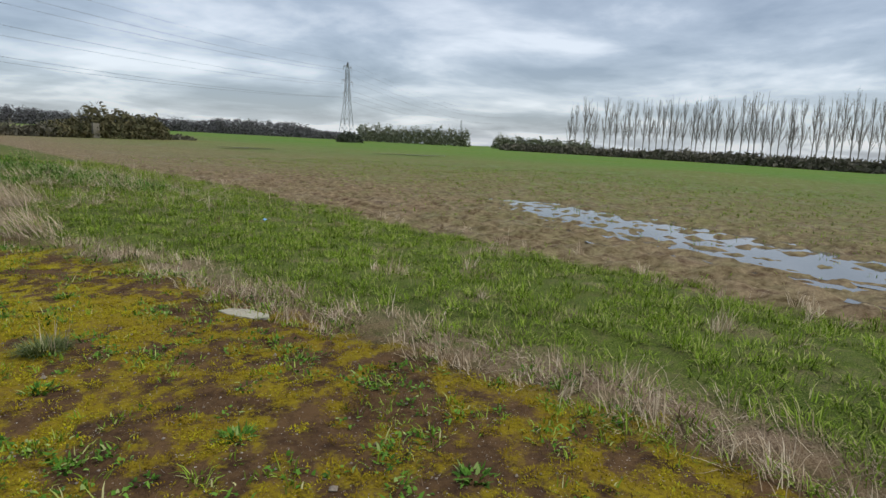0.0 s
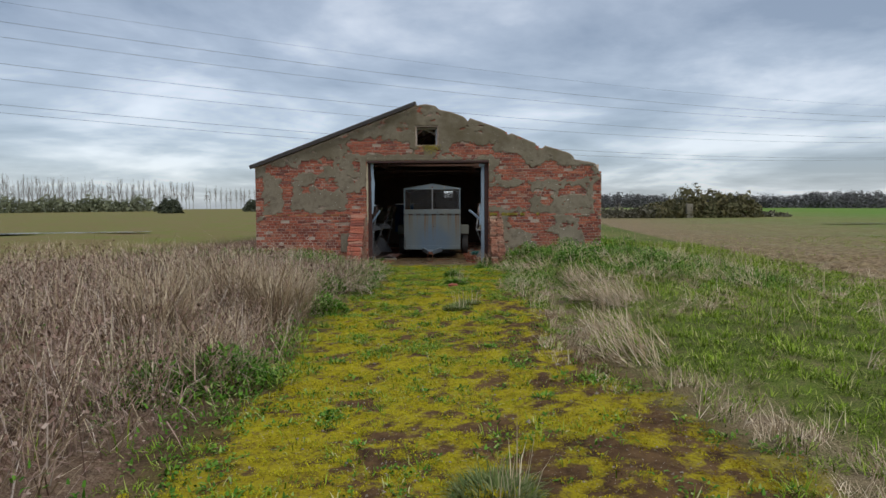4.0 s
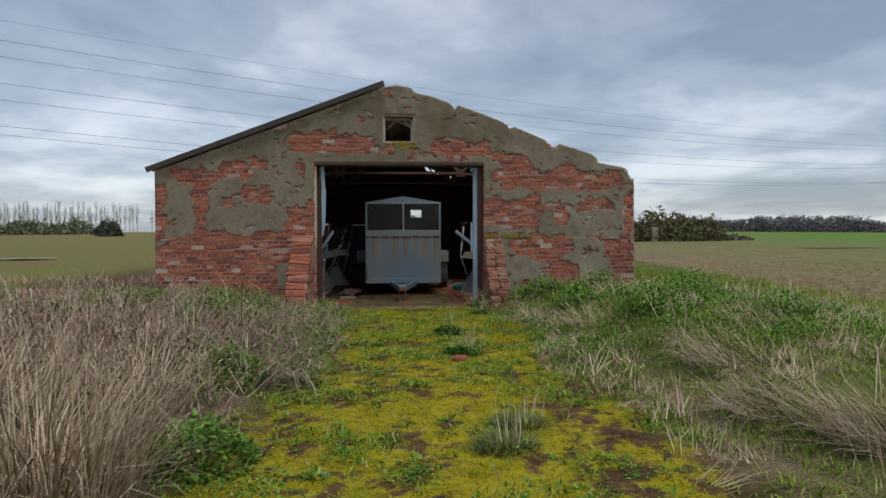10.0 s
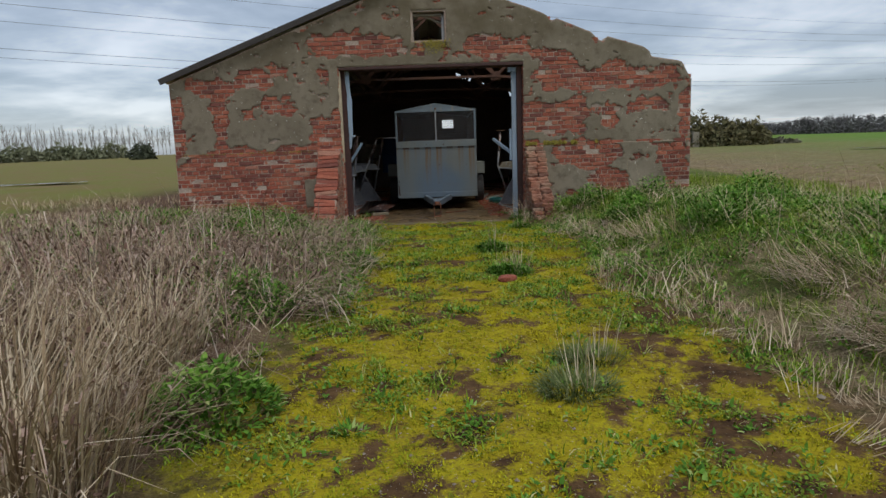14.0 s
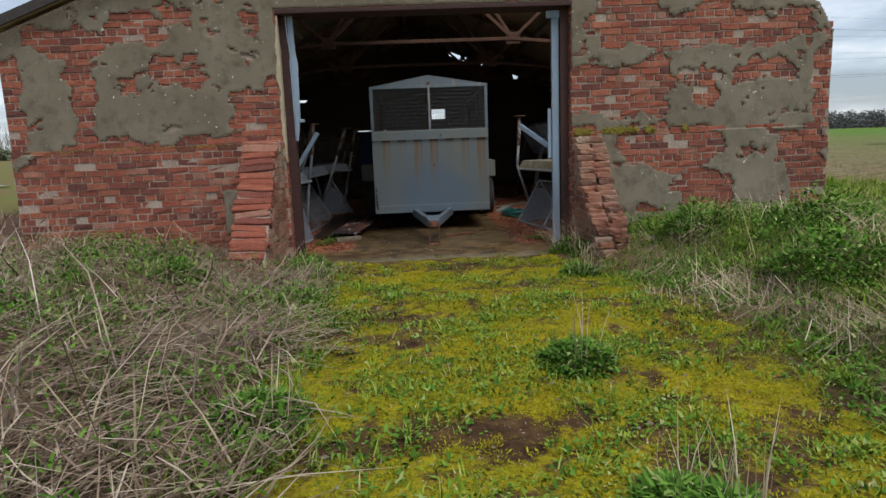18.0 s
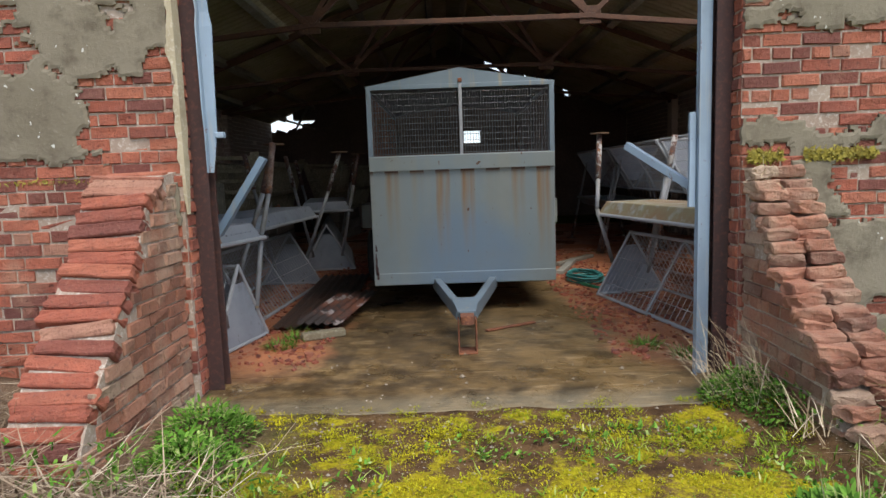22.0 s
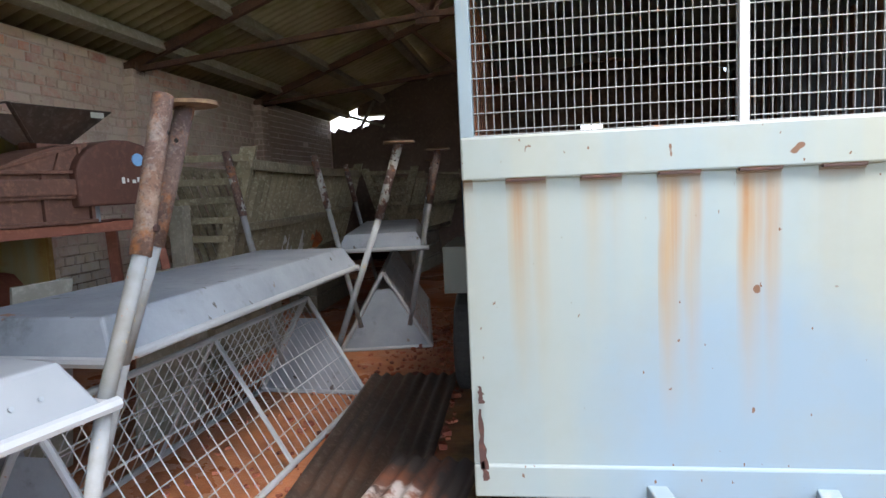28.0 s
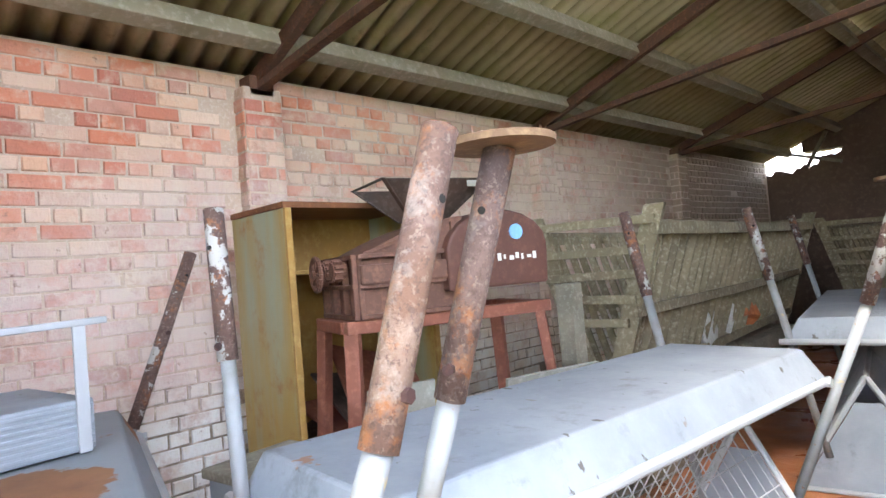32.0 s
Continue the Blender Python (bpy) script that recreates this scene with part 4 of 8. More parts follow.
    for x, w in ((xa, 0.02), (xb - 0.02, 0.02)):
        bm = bmesh.new()
        box(bm, x, x + w, 0.03, dep, 0.3, 2.08, 0.003)
        part("side_panel", bm, paint, t)
        inner = x + w if x < 0 else x - 0.008
        for i in range(26):
            bm = bmesh.new()
            y = 0.12 + i * (dep - 0.2) / 25
            box(bm, inner, inner + 0.008, y - 0.02, y + 0.02, 0.33, 2.06, 0.003)
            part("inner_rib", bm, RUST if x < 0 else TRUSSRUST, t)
        bm = bmesh.new()
        box(bm, x, x + 0.03, 0.03, dep, 2.08, 2.12, 0.003)
        part("top_rail", bm, paint, t)
    bm = bmesh.new()
    for s in (-1, 1):
        slab(bm, [(s * 0.87, 0.0, 2.115), (0, 0.0, 2.262), (0, dep, 2.262), (s * 0.87, dep, 2.115)], 0.008 * s)
    part("roof", bm, paint, t)
    bm = bmesh.new()
    box(bm, xa, xb, 0.03, dep, 0.27, 0.32, 0.004)
    part("floor_pan", bm, RUST, t)
    bm = bmesh.new()
    tube(bm, (xa - 0.1, 1.96, 0.32), (xb + 0.1, 1.96, 0.32), 0.03, 10)
    part("axle", bm, DARKRUST, t)
    for x in (xa - 0.28, xb + 0.08):
        bm = bmesh.new()
        tube(bm, (x, 1.96, 0.32), (x + 0.2, 1.96, 0.32), 0.32, 32)
        bmesh.ops.bevel(bm, geom=[e for e in bm.edges if len(e.link_faces) == 2 and max(len(f.verts) for f in e.link_faces) > 8], offset=0.03, segments=3, affect="EDGES", profile=0.5)
        w = part("tyre", bm, TYRE, t)
        bm = bmesh.new()
        tube(bm, (x - 0.006, 1.96, 0.32), (x + 0.206, 1.96, 0.32), 0.18, 20)
        part("wheel_rim", bm, RUST, w)
        bm = bmesh.new()
        box(bm, x - 0.03, x + 0.22, 1.6, 1.612, 0.69, 0.97, 0.004)
        box(bm, x - 0.03, x + 0.22, 1.612, 2.32, 0.955, 0.97, 0.004)
        part("mudguard", bm, GREYGREEN, t, "dull grey-green steel mudguard")
        # drawbar
    for s in (-1, 1):
        bm = bmesh.new()
        bar(bm, (s * 0.28 + 0.0, 0.1, 0.27), (s * 0.045 - 0.03, -1.18, 0.25), 0.065, 0.11, 0.006)
        part("drawbar", bm, TRAILERPAINT, t, "pale blue V-shaped drawbar arm")
    bm = bmesh.new()
    slab(bm, [(-0.14, -0.95, 0.312), (0.08, -0.95, 0.312), (0.035, -1.36, 0.29), (-0.095, -1.36, 0.29)], -0.012)
    part("drawbar_plate", bm, TRAILERPAINT, t)
    bm = bmesh.new()
    bar(bm, (-0.03, -1.3, 0.262), (-0.03, -1.46, 0.255), 0.1, 0.06, 0.008)
    part("coupling", bm, RUST, t)
    bm = bmesh.new()
    bmesh.ops.create_cone(bm, cap_ends=False, segments=20, radius1=0.05, radius2=0.05, depth=0.05)
    bmesh.ops.create_cone(bm, cap_ends=False, segments=20, radius1=0.026, radius2=0.026, depth=0.05)
    bmesh.ops.translate(bm, vec=(-0.03, -1.47, 0.262), verts=bm.verts)
    ring = part("hitch_ring", bm, RUST, t, "rusty round towing eye")
    bm = bmesh.new()
    box(bm, -0.1, -0.088, -1.42, -1.3, 0.0, 0.25, 0.003)
    box(bm, 0.028, 0.04, -1.42, -1.3, 0.0, 0.25, 0.003)
    box(bm, -0.1, 0.04, -1.44, -1.28, 0.0, 0.012, 0.003)
    part("drop_stand", bm, RUST, t, "rusty steel drop stand")
    return t


GREYGREEN = painted_metal("grey_green_plate", (0.2, 0.21, 0.18), (0.16, 0.14, 0.1), (0.2, 0.1, 0.05), 0.6, 0.7)
TYRE = speckle("tyre_rubber", (0.025, 0.025, 0.026), (0.045, 0.042, 0.04), (0.06, 0.055, 0.05), 4, 40, 0.85)
build_trailer()


# ---------------- upturned hay feeders ----------------
def sleeve_material(name, a, b, flaked, soft):
    """Scaling rust; flaked: how much old white paint still clings; soft: how much of it is a bloom of pale rust."""
    k = Mat(name, 0.85)
    rust = k.mix(k.step(k.noise(5.5, 5, 0.6), 0.42, 0.58), a, b)
    rust = k.mix(k.math("MULTIPLY", k.step(k.noise(7, 5, 0.65), 0.5, 0.66), soft), rust, (0.3, 0.215, 0.175))
    rust = k.mix(k.math("MULTIPLY", k.step(k.noise(13, 6, 0.7), 0.53, 0.63), 0.8), rust, (0.3, 0.115, 0.04))
    rust = k.mix(k.math("MULTIPLY", k.step(k.noise(75, 4, 0.75), 0.53, 0.62), 0.7), rust, (0.07, 0.04, 0.034))
    rust = k.mix(k.math("MULTIPLY", k.step(k.noise(90, 4, 0.75), 0.55, 0.63), 0.35), rust, (0.36, 0.28, 0.22))
    flake = k.math("MULTIPLY", k.step(k.noise(9, 6, 0.7), 0.53, 0.55), k.step(k.noise(34, 4, 0.7), 0.36, 0.42))
    rust = k.mix(k.math("MULTIPLY", flake, flaked), rust, (0.42, 0.4, 0.375))
    k.color(rust).bump(k.noise(60, 6, 0.75), 0.9, 0.006)
    return k.m


def leg_material():
    k = Mat("pale_galvanised_leg", 0.7)
    pale = k.mix(k.step(k.noise(5, 5), 0.45, 0.7), (0.26, 0.265, 0.275), (0.18, 0.165, 0.145))
    pale = k.mix(k.step(k.noise(16, 5, 0.7), 0.62, 0.68), pale, (0.36, 0.28, 0.17))
    pale = k.mix(k.step(k.noise(30, 5, 0.7), 0.66, 0.7), pale, (0.28, 0.12, 0.06))
    k.color(pale).bump(k.noise(55, 6, 0.75), 0.4, 0.004)
    return k.m


LEGMAT = leg_material()
SLEEVE = sleeve_material("flaking_orange_sleeve", (0.16, 0.085, 0.056), (0.115, 0.064, 0.05), 0.15, 0.8)
SLEEVEDARK = sleeve_material("dark_brown_sleeve", (0.105, 0.06, 0.052), (0.08, 0.048, 0.044), 0.1, 0.25)
SLEEVEPALE = sleeve_material("white_flaked_sleeve", (0.12, 0.064, 0.05), (0.085, 0.046, 0.04), 0.95, 0.2)
HOLESHADE = speckle("bolt_hole_shade", (0.01, 0.009, 0.008), (0.015, 0.012, 0.01), (0.02, 0.015, 0.012), 5, 40)
DISC = speckle("tan_rusted_plate", (0.16, 0.092, 0.05), (0.1, 0.06, 0.037), (0.22, 0.14, 0.075), 5, 50, 0.9, 0.4, 0.004)


def build_feeder(name_label, width=0.72, length=2.1, disc_legs=(), tray_z=0.84, tray_mat=None, group="upturned feeders", m=None, bent=()):
    """A hay feeder standing upside down: its V rack is a tent of wire on the floor, its trough lies bottom up on top,
    and its four legs stick up. Local y runs along it, from 0 to length."""
    t = thing("hay_feeder", label=name_label, category="feeder", group=group, m=m)
    t_inv = t.matrix_basis.inverted()
    tray_mat = tray_mat or GALV
    hw = width / 2
    base, apex = 0.37, 0.64
    # trough, bottom up: a folded tray with sloping sides
    bm = bmesh.new()
    zo, zt = tray_z, tray_z + 0.13
    ins = 0.07
    lo = [(-hw, -0.02), (hw, -0.02), (hw, length + 0.02), (-hw, length + 0.02)]
    hi = [(-hw + ins, 0.03), (hw - ins, 0.03), (hw - ins, length - 0.03), (-hw + ins, length - 0.03)]
    v0 = [bm.verts.new((x, y, zo)) for x, y in lo]
    v1 = [bm.verts.new((x, y, zt)) for x, y in hi]
    bm.faces.new(v1)
    for i in range(4):
        bm.faces.new((v0[i], v0[(i + 1) % 4], v1[(i + 1) % 4], v1[i]))
    bmesh.ops.bevel(bm, geom=[e for e in bm.edges if e.is_manifold], offset=0.009, segments=2, affect="EDGES", profile=0.5)
    r = bmesh.ops.solidify(bm, geom=list(bm.faces), thickness=0.006)
    part("trough", bm, tray_mat, t, "trough lying bottom up")
    # rim tubes
    for x in (-hw, hw):
        bm = bmesh.new()
        tube(bm, (x, -0.02, zo), (x, length + 0.02, zo), 0.017, 10)
        part("rim", bm, GALVPALE, t)
    # rack: rails, ridge, end plates, wire
    bm = bmesh.new()
    tube(bm, (0, 0, apex), (0, length, apex), 0.016, 8)
    part("ridge_rail", bm, GALVPALE, t)
    for s in (-1, 1):
        bm = bmesh.new()
        tube(bm, (s * base, 0, 0.017), (s * base, length, 0.017), 0.017, 8)
        part("base_rail", bm, GALVPALE, t)
        n = int(length / 0.075)
        bm = bmesh.new()
        tube(bm, (s * base, 0, 0.017), (0, 0, apex), 0.0032, 4)
        short = bpy.data.meshes.new("rack_wire")
        bm.to_mesh(short)
        bm.free()
        bm = bmesh.new()
        tube(bm, (0, 0, 0), (0, length, 0), 0.0032, 4)
        long_wire = bpy.data.meshes.new("rack_wire")
        bm.to_mesh(long_wire)
        bm.free()
        for me in (short, long_wire):
            me.materials.append(WIRE)
        for i in range(1, n):
            o = new("rack_wire", short)
            o.parent, o.location = t, (0, length * i / n, 0)
        for j in range(1, 5):
            o = new("rack_wire", long_wire)
            o.parent, o.location = t, (s * base * (1 - j / 5), 0, 0.017 + (apex - 0.017) * j / 5)
        bm = bmesh.new()
        bar(bm, (s * base, length * 0.5, 0.02), (0, length * 0.5, apex), 0.03, 0.012)
        part("brace", bm, GALVPALE, t)
    for y in (0.0, length):
        bm = bmesh.new()
        slab(bm, [(-base * 0.93, y, 0.03), (base * 0.93, y, 0.03), (base * 0.16, y, apex - 0.13), (-base * 0.16, y, apex - 0.13)], 0.004)
        part("end_plate", bm, GALV, t)
        for s in (-1, 1):
            bm = bmesh.new()
            tube(bm, (s * base, y, 0.017), (0, y, apex + 0.01), 0.016, 8)
            part("end_frame", bm, GALVPALE, t)
        bm = bmesh.new()
        tube(bm, (-base, y, 0.017), (base, y, 0.017), 0.016, 8)
        part("end_frame", bm, GALVPALE, t)
        bm = bmesh.new()
        tube(bm, (-hw - 0.03, y - 0.03, zo), (hw + 0.03, y - 0.03, zo), 0.018, 8)
        part("cross_tube", bm, GALVPALE, t)
    k = 0
    for y in (0.0, length):
        for s in (-1, 1):
            bm = bmesh.new()
            foot = Vector((s * 0.5, y, 1.62))
            low = Vector((s * 0.2, y, 0.2))
            mid = low.lerp(foot, 0.7)
            if k in bent:
                pts = [t_inv @ Vector(p) for p in bent[k]]
                foot, mid = pts[-1], pts[-2]
                pipe(bm, pts[:-1], 0.021, 12)
            else:
                tube(bm, low, mid, 0.021, 12)
            leg = part("leg", bm, LEGMAT, t, "", True)
            bm = bmesh.new()
            tube(bm, mid, foot, 0.028, 16)
            part("sleeve", bm, SLEEVEDARK if k in disc_legs and k < 2 else SLEEVE if k == 1 else SLEEVEPALE, leg, "flaking rusty steel sleeve", True)
            ax = (foot - mid).normalized()
            hole = foot - ax * 0.11
            out = Vector((0.45, -0.9, 0)).normalized() * 0.0275
            # near-black discs on the sleeve paint the shade inside its bolt hole
            for side in (-1, 1):
                bm = bmesh.new()
                tube(bm, hole + out * 0.8 * side, hole + out * 1.04 * side, 0.007, 10)
                part("bolt_hole", bm, HOLESHADE, leg)
            bm = bmesh.new()
            knob = foot - ax * 0.38
            tube(bm, knob + out * 0.7, knob + out * 1.3, 0.011, 6)
            part("bolt", bm, DARKRUST, leg)
            if k in disc_legs:
                bm = bmesh.new()
                tube(bm, foot, foot + Vector((0, 0, 0.012)), 0.095, 28)
                part("foot_disc", bm, DISC, leg, "rusty round steel foot plate")
            k += 1
    return t


FLAKE = (-2.72, 1.42)


def peeling_trough():
    k = Mat("peeling_galvanised_trough", 0.78)
    p = k.xyz()
    c = k.mix(k.step(k.noise(2.0, 5), 0.35, 0.7), (0.26, 0.272, 0.292), (0.21, 0.222, 0.24))
    c = k.mix(k.step(k.noise(1.5, 6, 0.55), 0.53, 0.545), c, k.mix(k.step(k.noise(8, 5), 0.4, 0.7), (0.26, 0.115, 0.05), (0.18, 0.08, 0.04)))
    # one large flake of paint gone
    dx, dy = k.math("SUBTRACT", p["X"], FLAKE[0]), k.math("SUBTRACT", p["Y"], FLAKE[1])
    d = k.math("SQRT", k.math("ADD", k.math("POWER", dx, 2.0), k.math("POWER", k.math("MULTIPLY", dy, 1.3), 2.0)))
    d = k.math("ADD", d, k.math("MULTIPLY", k.math("SUBTRACT", k.noise(6, 6, 0.6), 0.5), 0.28))
    c = k.mix(k.step(d, 0.235, 0.225), c, k.mix(k.step(k.noise(8, 5), 0.4, 0.7), (0.27, 0.12, 0.055), (0.2, 0.09, 0.045)))
    k.color(c).bump(k.noise(30, 5), 0.2, 0.004)
    return k.m


build_feeder("upturned galvanised hay feeder with rusty legs in the air", disc_legs=(1, 3), m=pose(-2.22, 1.86, 0, 0, 0, -4.6),
                  bent={0: [(-2.47, 1.86, 0.2), (-2.51, 1.85, 0.8), (-2.56, 1.86, 1.215), (-2.63, 1.88, 1.63)],
                        1: [(-2.03, 1.86, 0.33), (-1.85, 1.84, 0.83), (-1.72, 1.86, 1.19), (-1.62, 1.93, 1.61)],
                        3: [(-1.87, 3.98, 0.3), (-1.53, 3.93, 1.15), (-1.36, 3.85, 1.6)]})
f2 = build_feeder("upturned galvanised hay feeder with rusty legs in the air", disc_legs=(1, 3), m=pose(-1.8, 5.03, 0, 0, 0, 10))
f0 = build_feeder("upturned galvanised hay feeder with a peeling rust-patched trough", tray_mat=peeling_trough(), tray_z=0.83, m=pose(-1.74, 1.12, 0, 0, 0, 76),
                  bent={1: [(-1.68, 1.32, 0.25), (-1.65, 1.49, 0.84), (-1.6, 1.61, 1.185), (-1.58, 1.75, 1.615)],
                        3: [(-3.83, 1.95, 0.7), (-3.83, 2.0, 0.84), (-3.83, 2.3, 1.58)]})
bm = bmesh.new()
slab(bm, [(-0.3, -0.022, 0.818), (0.3, -0.022, 0.818), (0.27, 0.018, 0.91), (-0.28, 0.02, 0.915)], -0.006)
strip = part("patch_strip", bm, PALEBLUE, f0, "riveted galvanised repair strip")
for x in (-0.26, -0.19, -0.12, -0.05, 0.02, 0.09, 0.16, 0.23):
    for u in (0.2, 0.78):
        bm = bmesh.new()
        p = Vector((x * (1 - 0.06 * u), -0.022 + 0.04 * u, 0.818 + 0.094 * u))
        tube(bm, p, p + Vector((0, -0.011, 0.005)), 0.006, 8)
        part("rivet", bm, GALV, strip)
build_feeder("upturned hay feeder with a mossy trough and bent leg", length=1.92, disc_legs=(2,), tray_mat=MOSSPLATE, m=pose(2.2, 0.86, 0, 0, 0, 12),
                  bent={2: [(1.62, 2.76, 0.33), (1.42, 2.6, 0.9), (1.47, 2.75, 1.2), (1.52, 2.9, 1.66)]})
for y in (1.55, 3.8, 6.1):
    up = copy_thing(f2, pose(2.78, y, 1.625, 0, 180, 0))
    tagged(up, "hay feeder standing upright with its wire rack on top", group="standing feeders")


# ---------------- distance ----------------
FARWOOD = speckle("far_bare_wood", (0.085, 0.083, 0.085), (0.11, 0.105, 0.105), (0.14, 0.132, 0.128), 0.05, 0.4, 0.95, 0.0)
FARGREEN = speckle("far_spring_wood", (0.15, 0.165, 0.09), (0.2, 0.21, 0.13), (0.26, 0.27, 0.17), 0.08, 0.5, 0.95, 0.0)
TWIG = speckle("bare_twigs", (0.2, 0.18, 0.16), (0.25, 0.225, 0.2), (0.31, 0.285, 0.25), 0.3, 2.0, 0.95, 0.0)
STEEL = speckle("grey_pylon_steel", (0.2, 0.21, 0.23), (0.25, 0.26, 0.28), (0.3, 0.31, 0.32), 0.5, 3, 0.6, 0.0)


def polar(direction, dist):
    """A point on the ground in a direction (degrees clockwise from the barn's axis) from the start of the walk."""
    a = radians(direction)
    x, y = math.sin(a) * dist, -19 + math.cos(a) * dist
    return Vector((x, y, height(x, y)))


def build_wood():
    rng = random.Random(3)
    vs, fs = [], []
    for i in range(1500):
        d = rng.uniform(-12, 42.5)
        dist = rng.uniform(430, 560)
        top = 10.0 + 3.0 * fbm(d * 0.25, 1.5, 0, 3) + rng.uniform(-1.8, 1.2) - 5.0 * smooth(36, 42, d)
        c = polar(d, dist)
        r = rng.uniform(2.4, 4.6)
        for j in range(85):
            a, u, h = rng.uniform(0, 2 * math.pi), math.sqrt(rng.random()), rng.random()
            w = r * u * (1.1 - 0.75 * h ** 2)
            q = c + Vector((w * math.cos(a), w * math.sin(a), top * h - 0.8))
            b = len(vs)
            s = 0.75 - 0.35 * h
            vs += [tuple(q + Vector((rng.gauss(0, s), rng.gauss(0, s), rng.uniform(-1, 0) * s))) for _ in range(2)]
            vs.append(tuple(q + Vector((rng.gauss(0, s), rng.gauss(0, s), rng.uniform(0.3, 1) * s))))
            fs.append((b, b + 1, b + 2))
    ob = shape("far_wood", vs, fs, FARWOOD)
    tagged(ob, "dark leafless wood along the far edge of the fields", "woodland", kind="stuff")


build_wood()


def tree_mesh(name, tall, spread, seed, twigs=420):
    """A bare tree: a short trunk, several rising limbs that fork low, and many thin twigs."""
    rng = random.Random(seed)
    bm = bmesh.new()
    lean = Vector((rng.uniform(-0.6, 0.6), rng.uniform(-0.6, 0.6), tall))
    tube(bm, (0, 0, -0.4), lean * 0.5, tall * 0.009, 6, tall * 0.006)
    tube(bm, lean * 0.5, lean, tall * 0.006, 5, tall * 0.001)
    limbs = [(lean * 0.4, lean * 0.7, lean)]
    for i in range(13):
        a = 2.4 * i + rng.uniform(-0.5, 0.5)
        u = rng.uniform(0.22, 0.72)
        root = lean * u
        r = spread * rng.uniform(0.35, 0.8) * (1.15 - u)
        up = tall * rng.uniform(0.18, 0.3)
        mid = root + Vector((r * 0.7 * math.cos(a), r * 0.7 * math.sin(a), up * 0.5))
        tip = root + Vector((r * math.cos(a), r * math.sin(a), up))
        tube(bm, root, mid, tall * 0.003, 4, tall * 0.002)
        tube(bm, mid, tip, tall * 0.002, 4, tall * 0.0006)
        limbs.append((root, mid, tip))
    trunk = bpy.data.meshes.new(name + "_trunk")
    bm.to_mesh(trunk)
    bm.free()
    trunk.materials.append(TWIG)
    vs, fs = [], []
    for i in range(twigs):
        root, mid, tip = limbs[i % len(limbs)]
        u = rng.uniform(0.15, 1.0)
        p = root.lerp(mid, u * 2) if u < 0.5 else mid.lerp(tip, u * 2 - 1)
        a = rng.uniform(0, 2 * math.pi)
        ln = tall * rng.uniform(0.03, 0.09)
        q = p + Vector((math.cos(a) * ln * 0.45, math.sin(a) * ln * 0.45, ln))
        w = 0.02
        b = len(vs)
        s = Vector((-math.sin(a), math.cos(a), 0)) * w
        o = Vector((math.cos(a), math.sin(a), 0)) * w
        vs += [tuple(p + s), tuple(p - s), tuple(p + o), tuple(q)]
        fs += [(b, b + 1, b + 3), (b + 1, b + 2, b + 3), (b + 2, b, b + 3)]
    crown = bpy.data.meshes.new(name + "_crown")
    crown.from_pydata(vs, [], fs)
    crown.materials.append(TWIG)
    return trunk, crown


def plant_row(meshes, label, group, d0, d1, r0, r1, count, seed, zscale=(0.9, 1.1), crownmat=None):
    rng = random.Random(seed)
    for i in range(count):
        u = (i + rng.uniform(-0.25, 0.25)) / max(1, count - 1)
        p = polar(d0 + (d1 - d0) * u, r0 + (r1 - r0) * u)
        tr, cr = meshes[i % len(meshes)]
        t = thing("poplar_tree", label=label, category="tree", group=group)
        s = rng.uniform(*zscale)
        t.matrix_basis = pose(p.x, p.y, p.z, 0, 0, rng.uniform(0, 360)) @ Matrix.Diagonal((s, s, s, 1))
        a, b = new("trunk", tr), new("crown", cr)
        a.parent = b.parent = t


poplars = [tree_mesh("poplar", 24, 3.6, s, 700) for s in (1, 2, 3, 4)]
plant_row(poplars, "tall leafless poplar in a shelter belt", "poplar belt", 61.5, 90, 285, 215, 52, 4, (0.9, 1.05))
plant_row(poplars, "tall leafless poplar in a far row", "far poplar row", -37, -22, 330, 400, 52, 5, (0.58, 0.72))
plant_row(poplars, "tall leafless poplar in a far row", "far poplar row", -21, -15, 420, 460, 16, 6, (0.55, 0.65))


def bush_mass(name, label, category, spots, mat, seed, leaf=0.3, kind="", count=900):
    """A ragged bush or copse of many small leaf clumps within several lobes."""
    rng = random.Random(seed)
    vs, fs = [], []
    for (x, y, rx, ry, h) in spots:
        g = height(x, y)
        for i in range(count):
            a, u = rng.uniform(0, 2 * math.pi), math.sqrt(rng.random())
            px, py = rx * u * math.cos(a), ry * u * math.sin(a)
            top = h * math.sqrt(max(0.05, 1 - u * u)) * (0.8 + 0.3 * fbm(px * 0.8 + x, py * 0.8 + y, 0, 3))
            pz = top * rng.uniform(0.0, 1.0) ** 0.6
            c = Vector((x + px, y + py, g + pz))
            b = len(vs)
            for j in range(3):
                vs.append(tuple(c + Vector((rng.gauss(0, leaf), rng.gauss(0, leaf), rng.gauss(0, leaf)))))
            fs.append((b, b + 1, b + 2))
    ob = shape(name, vs, fs, mat)
    return tagged(ob, label, category, kind=kind)


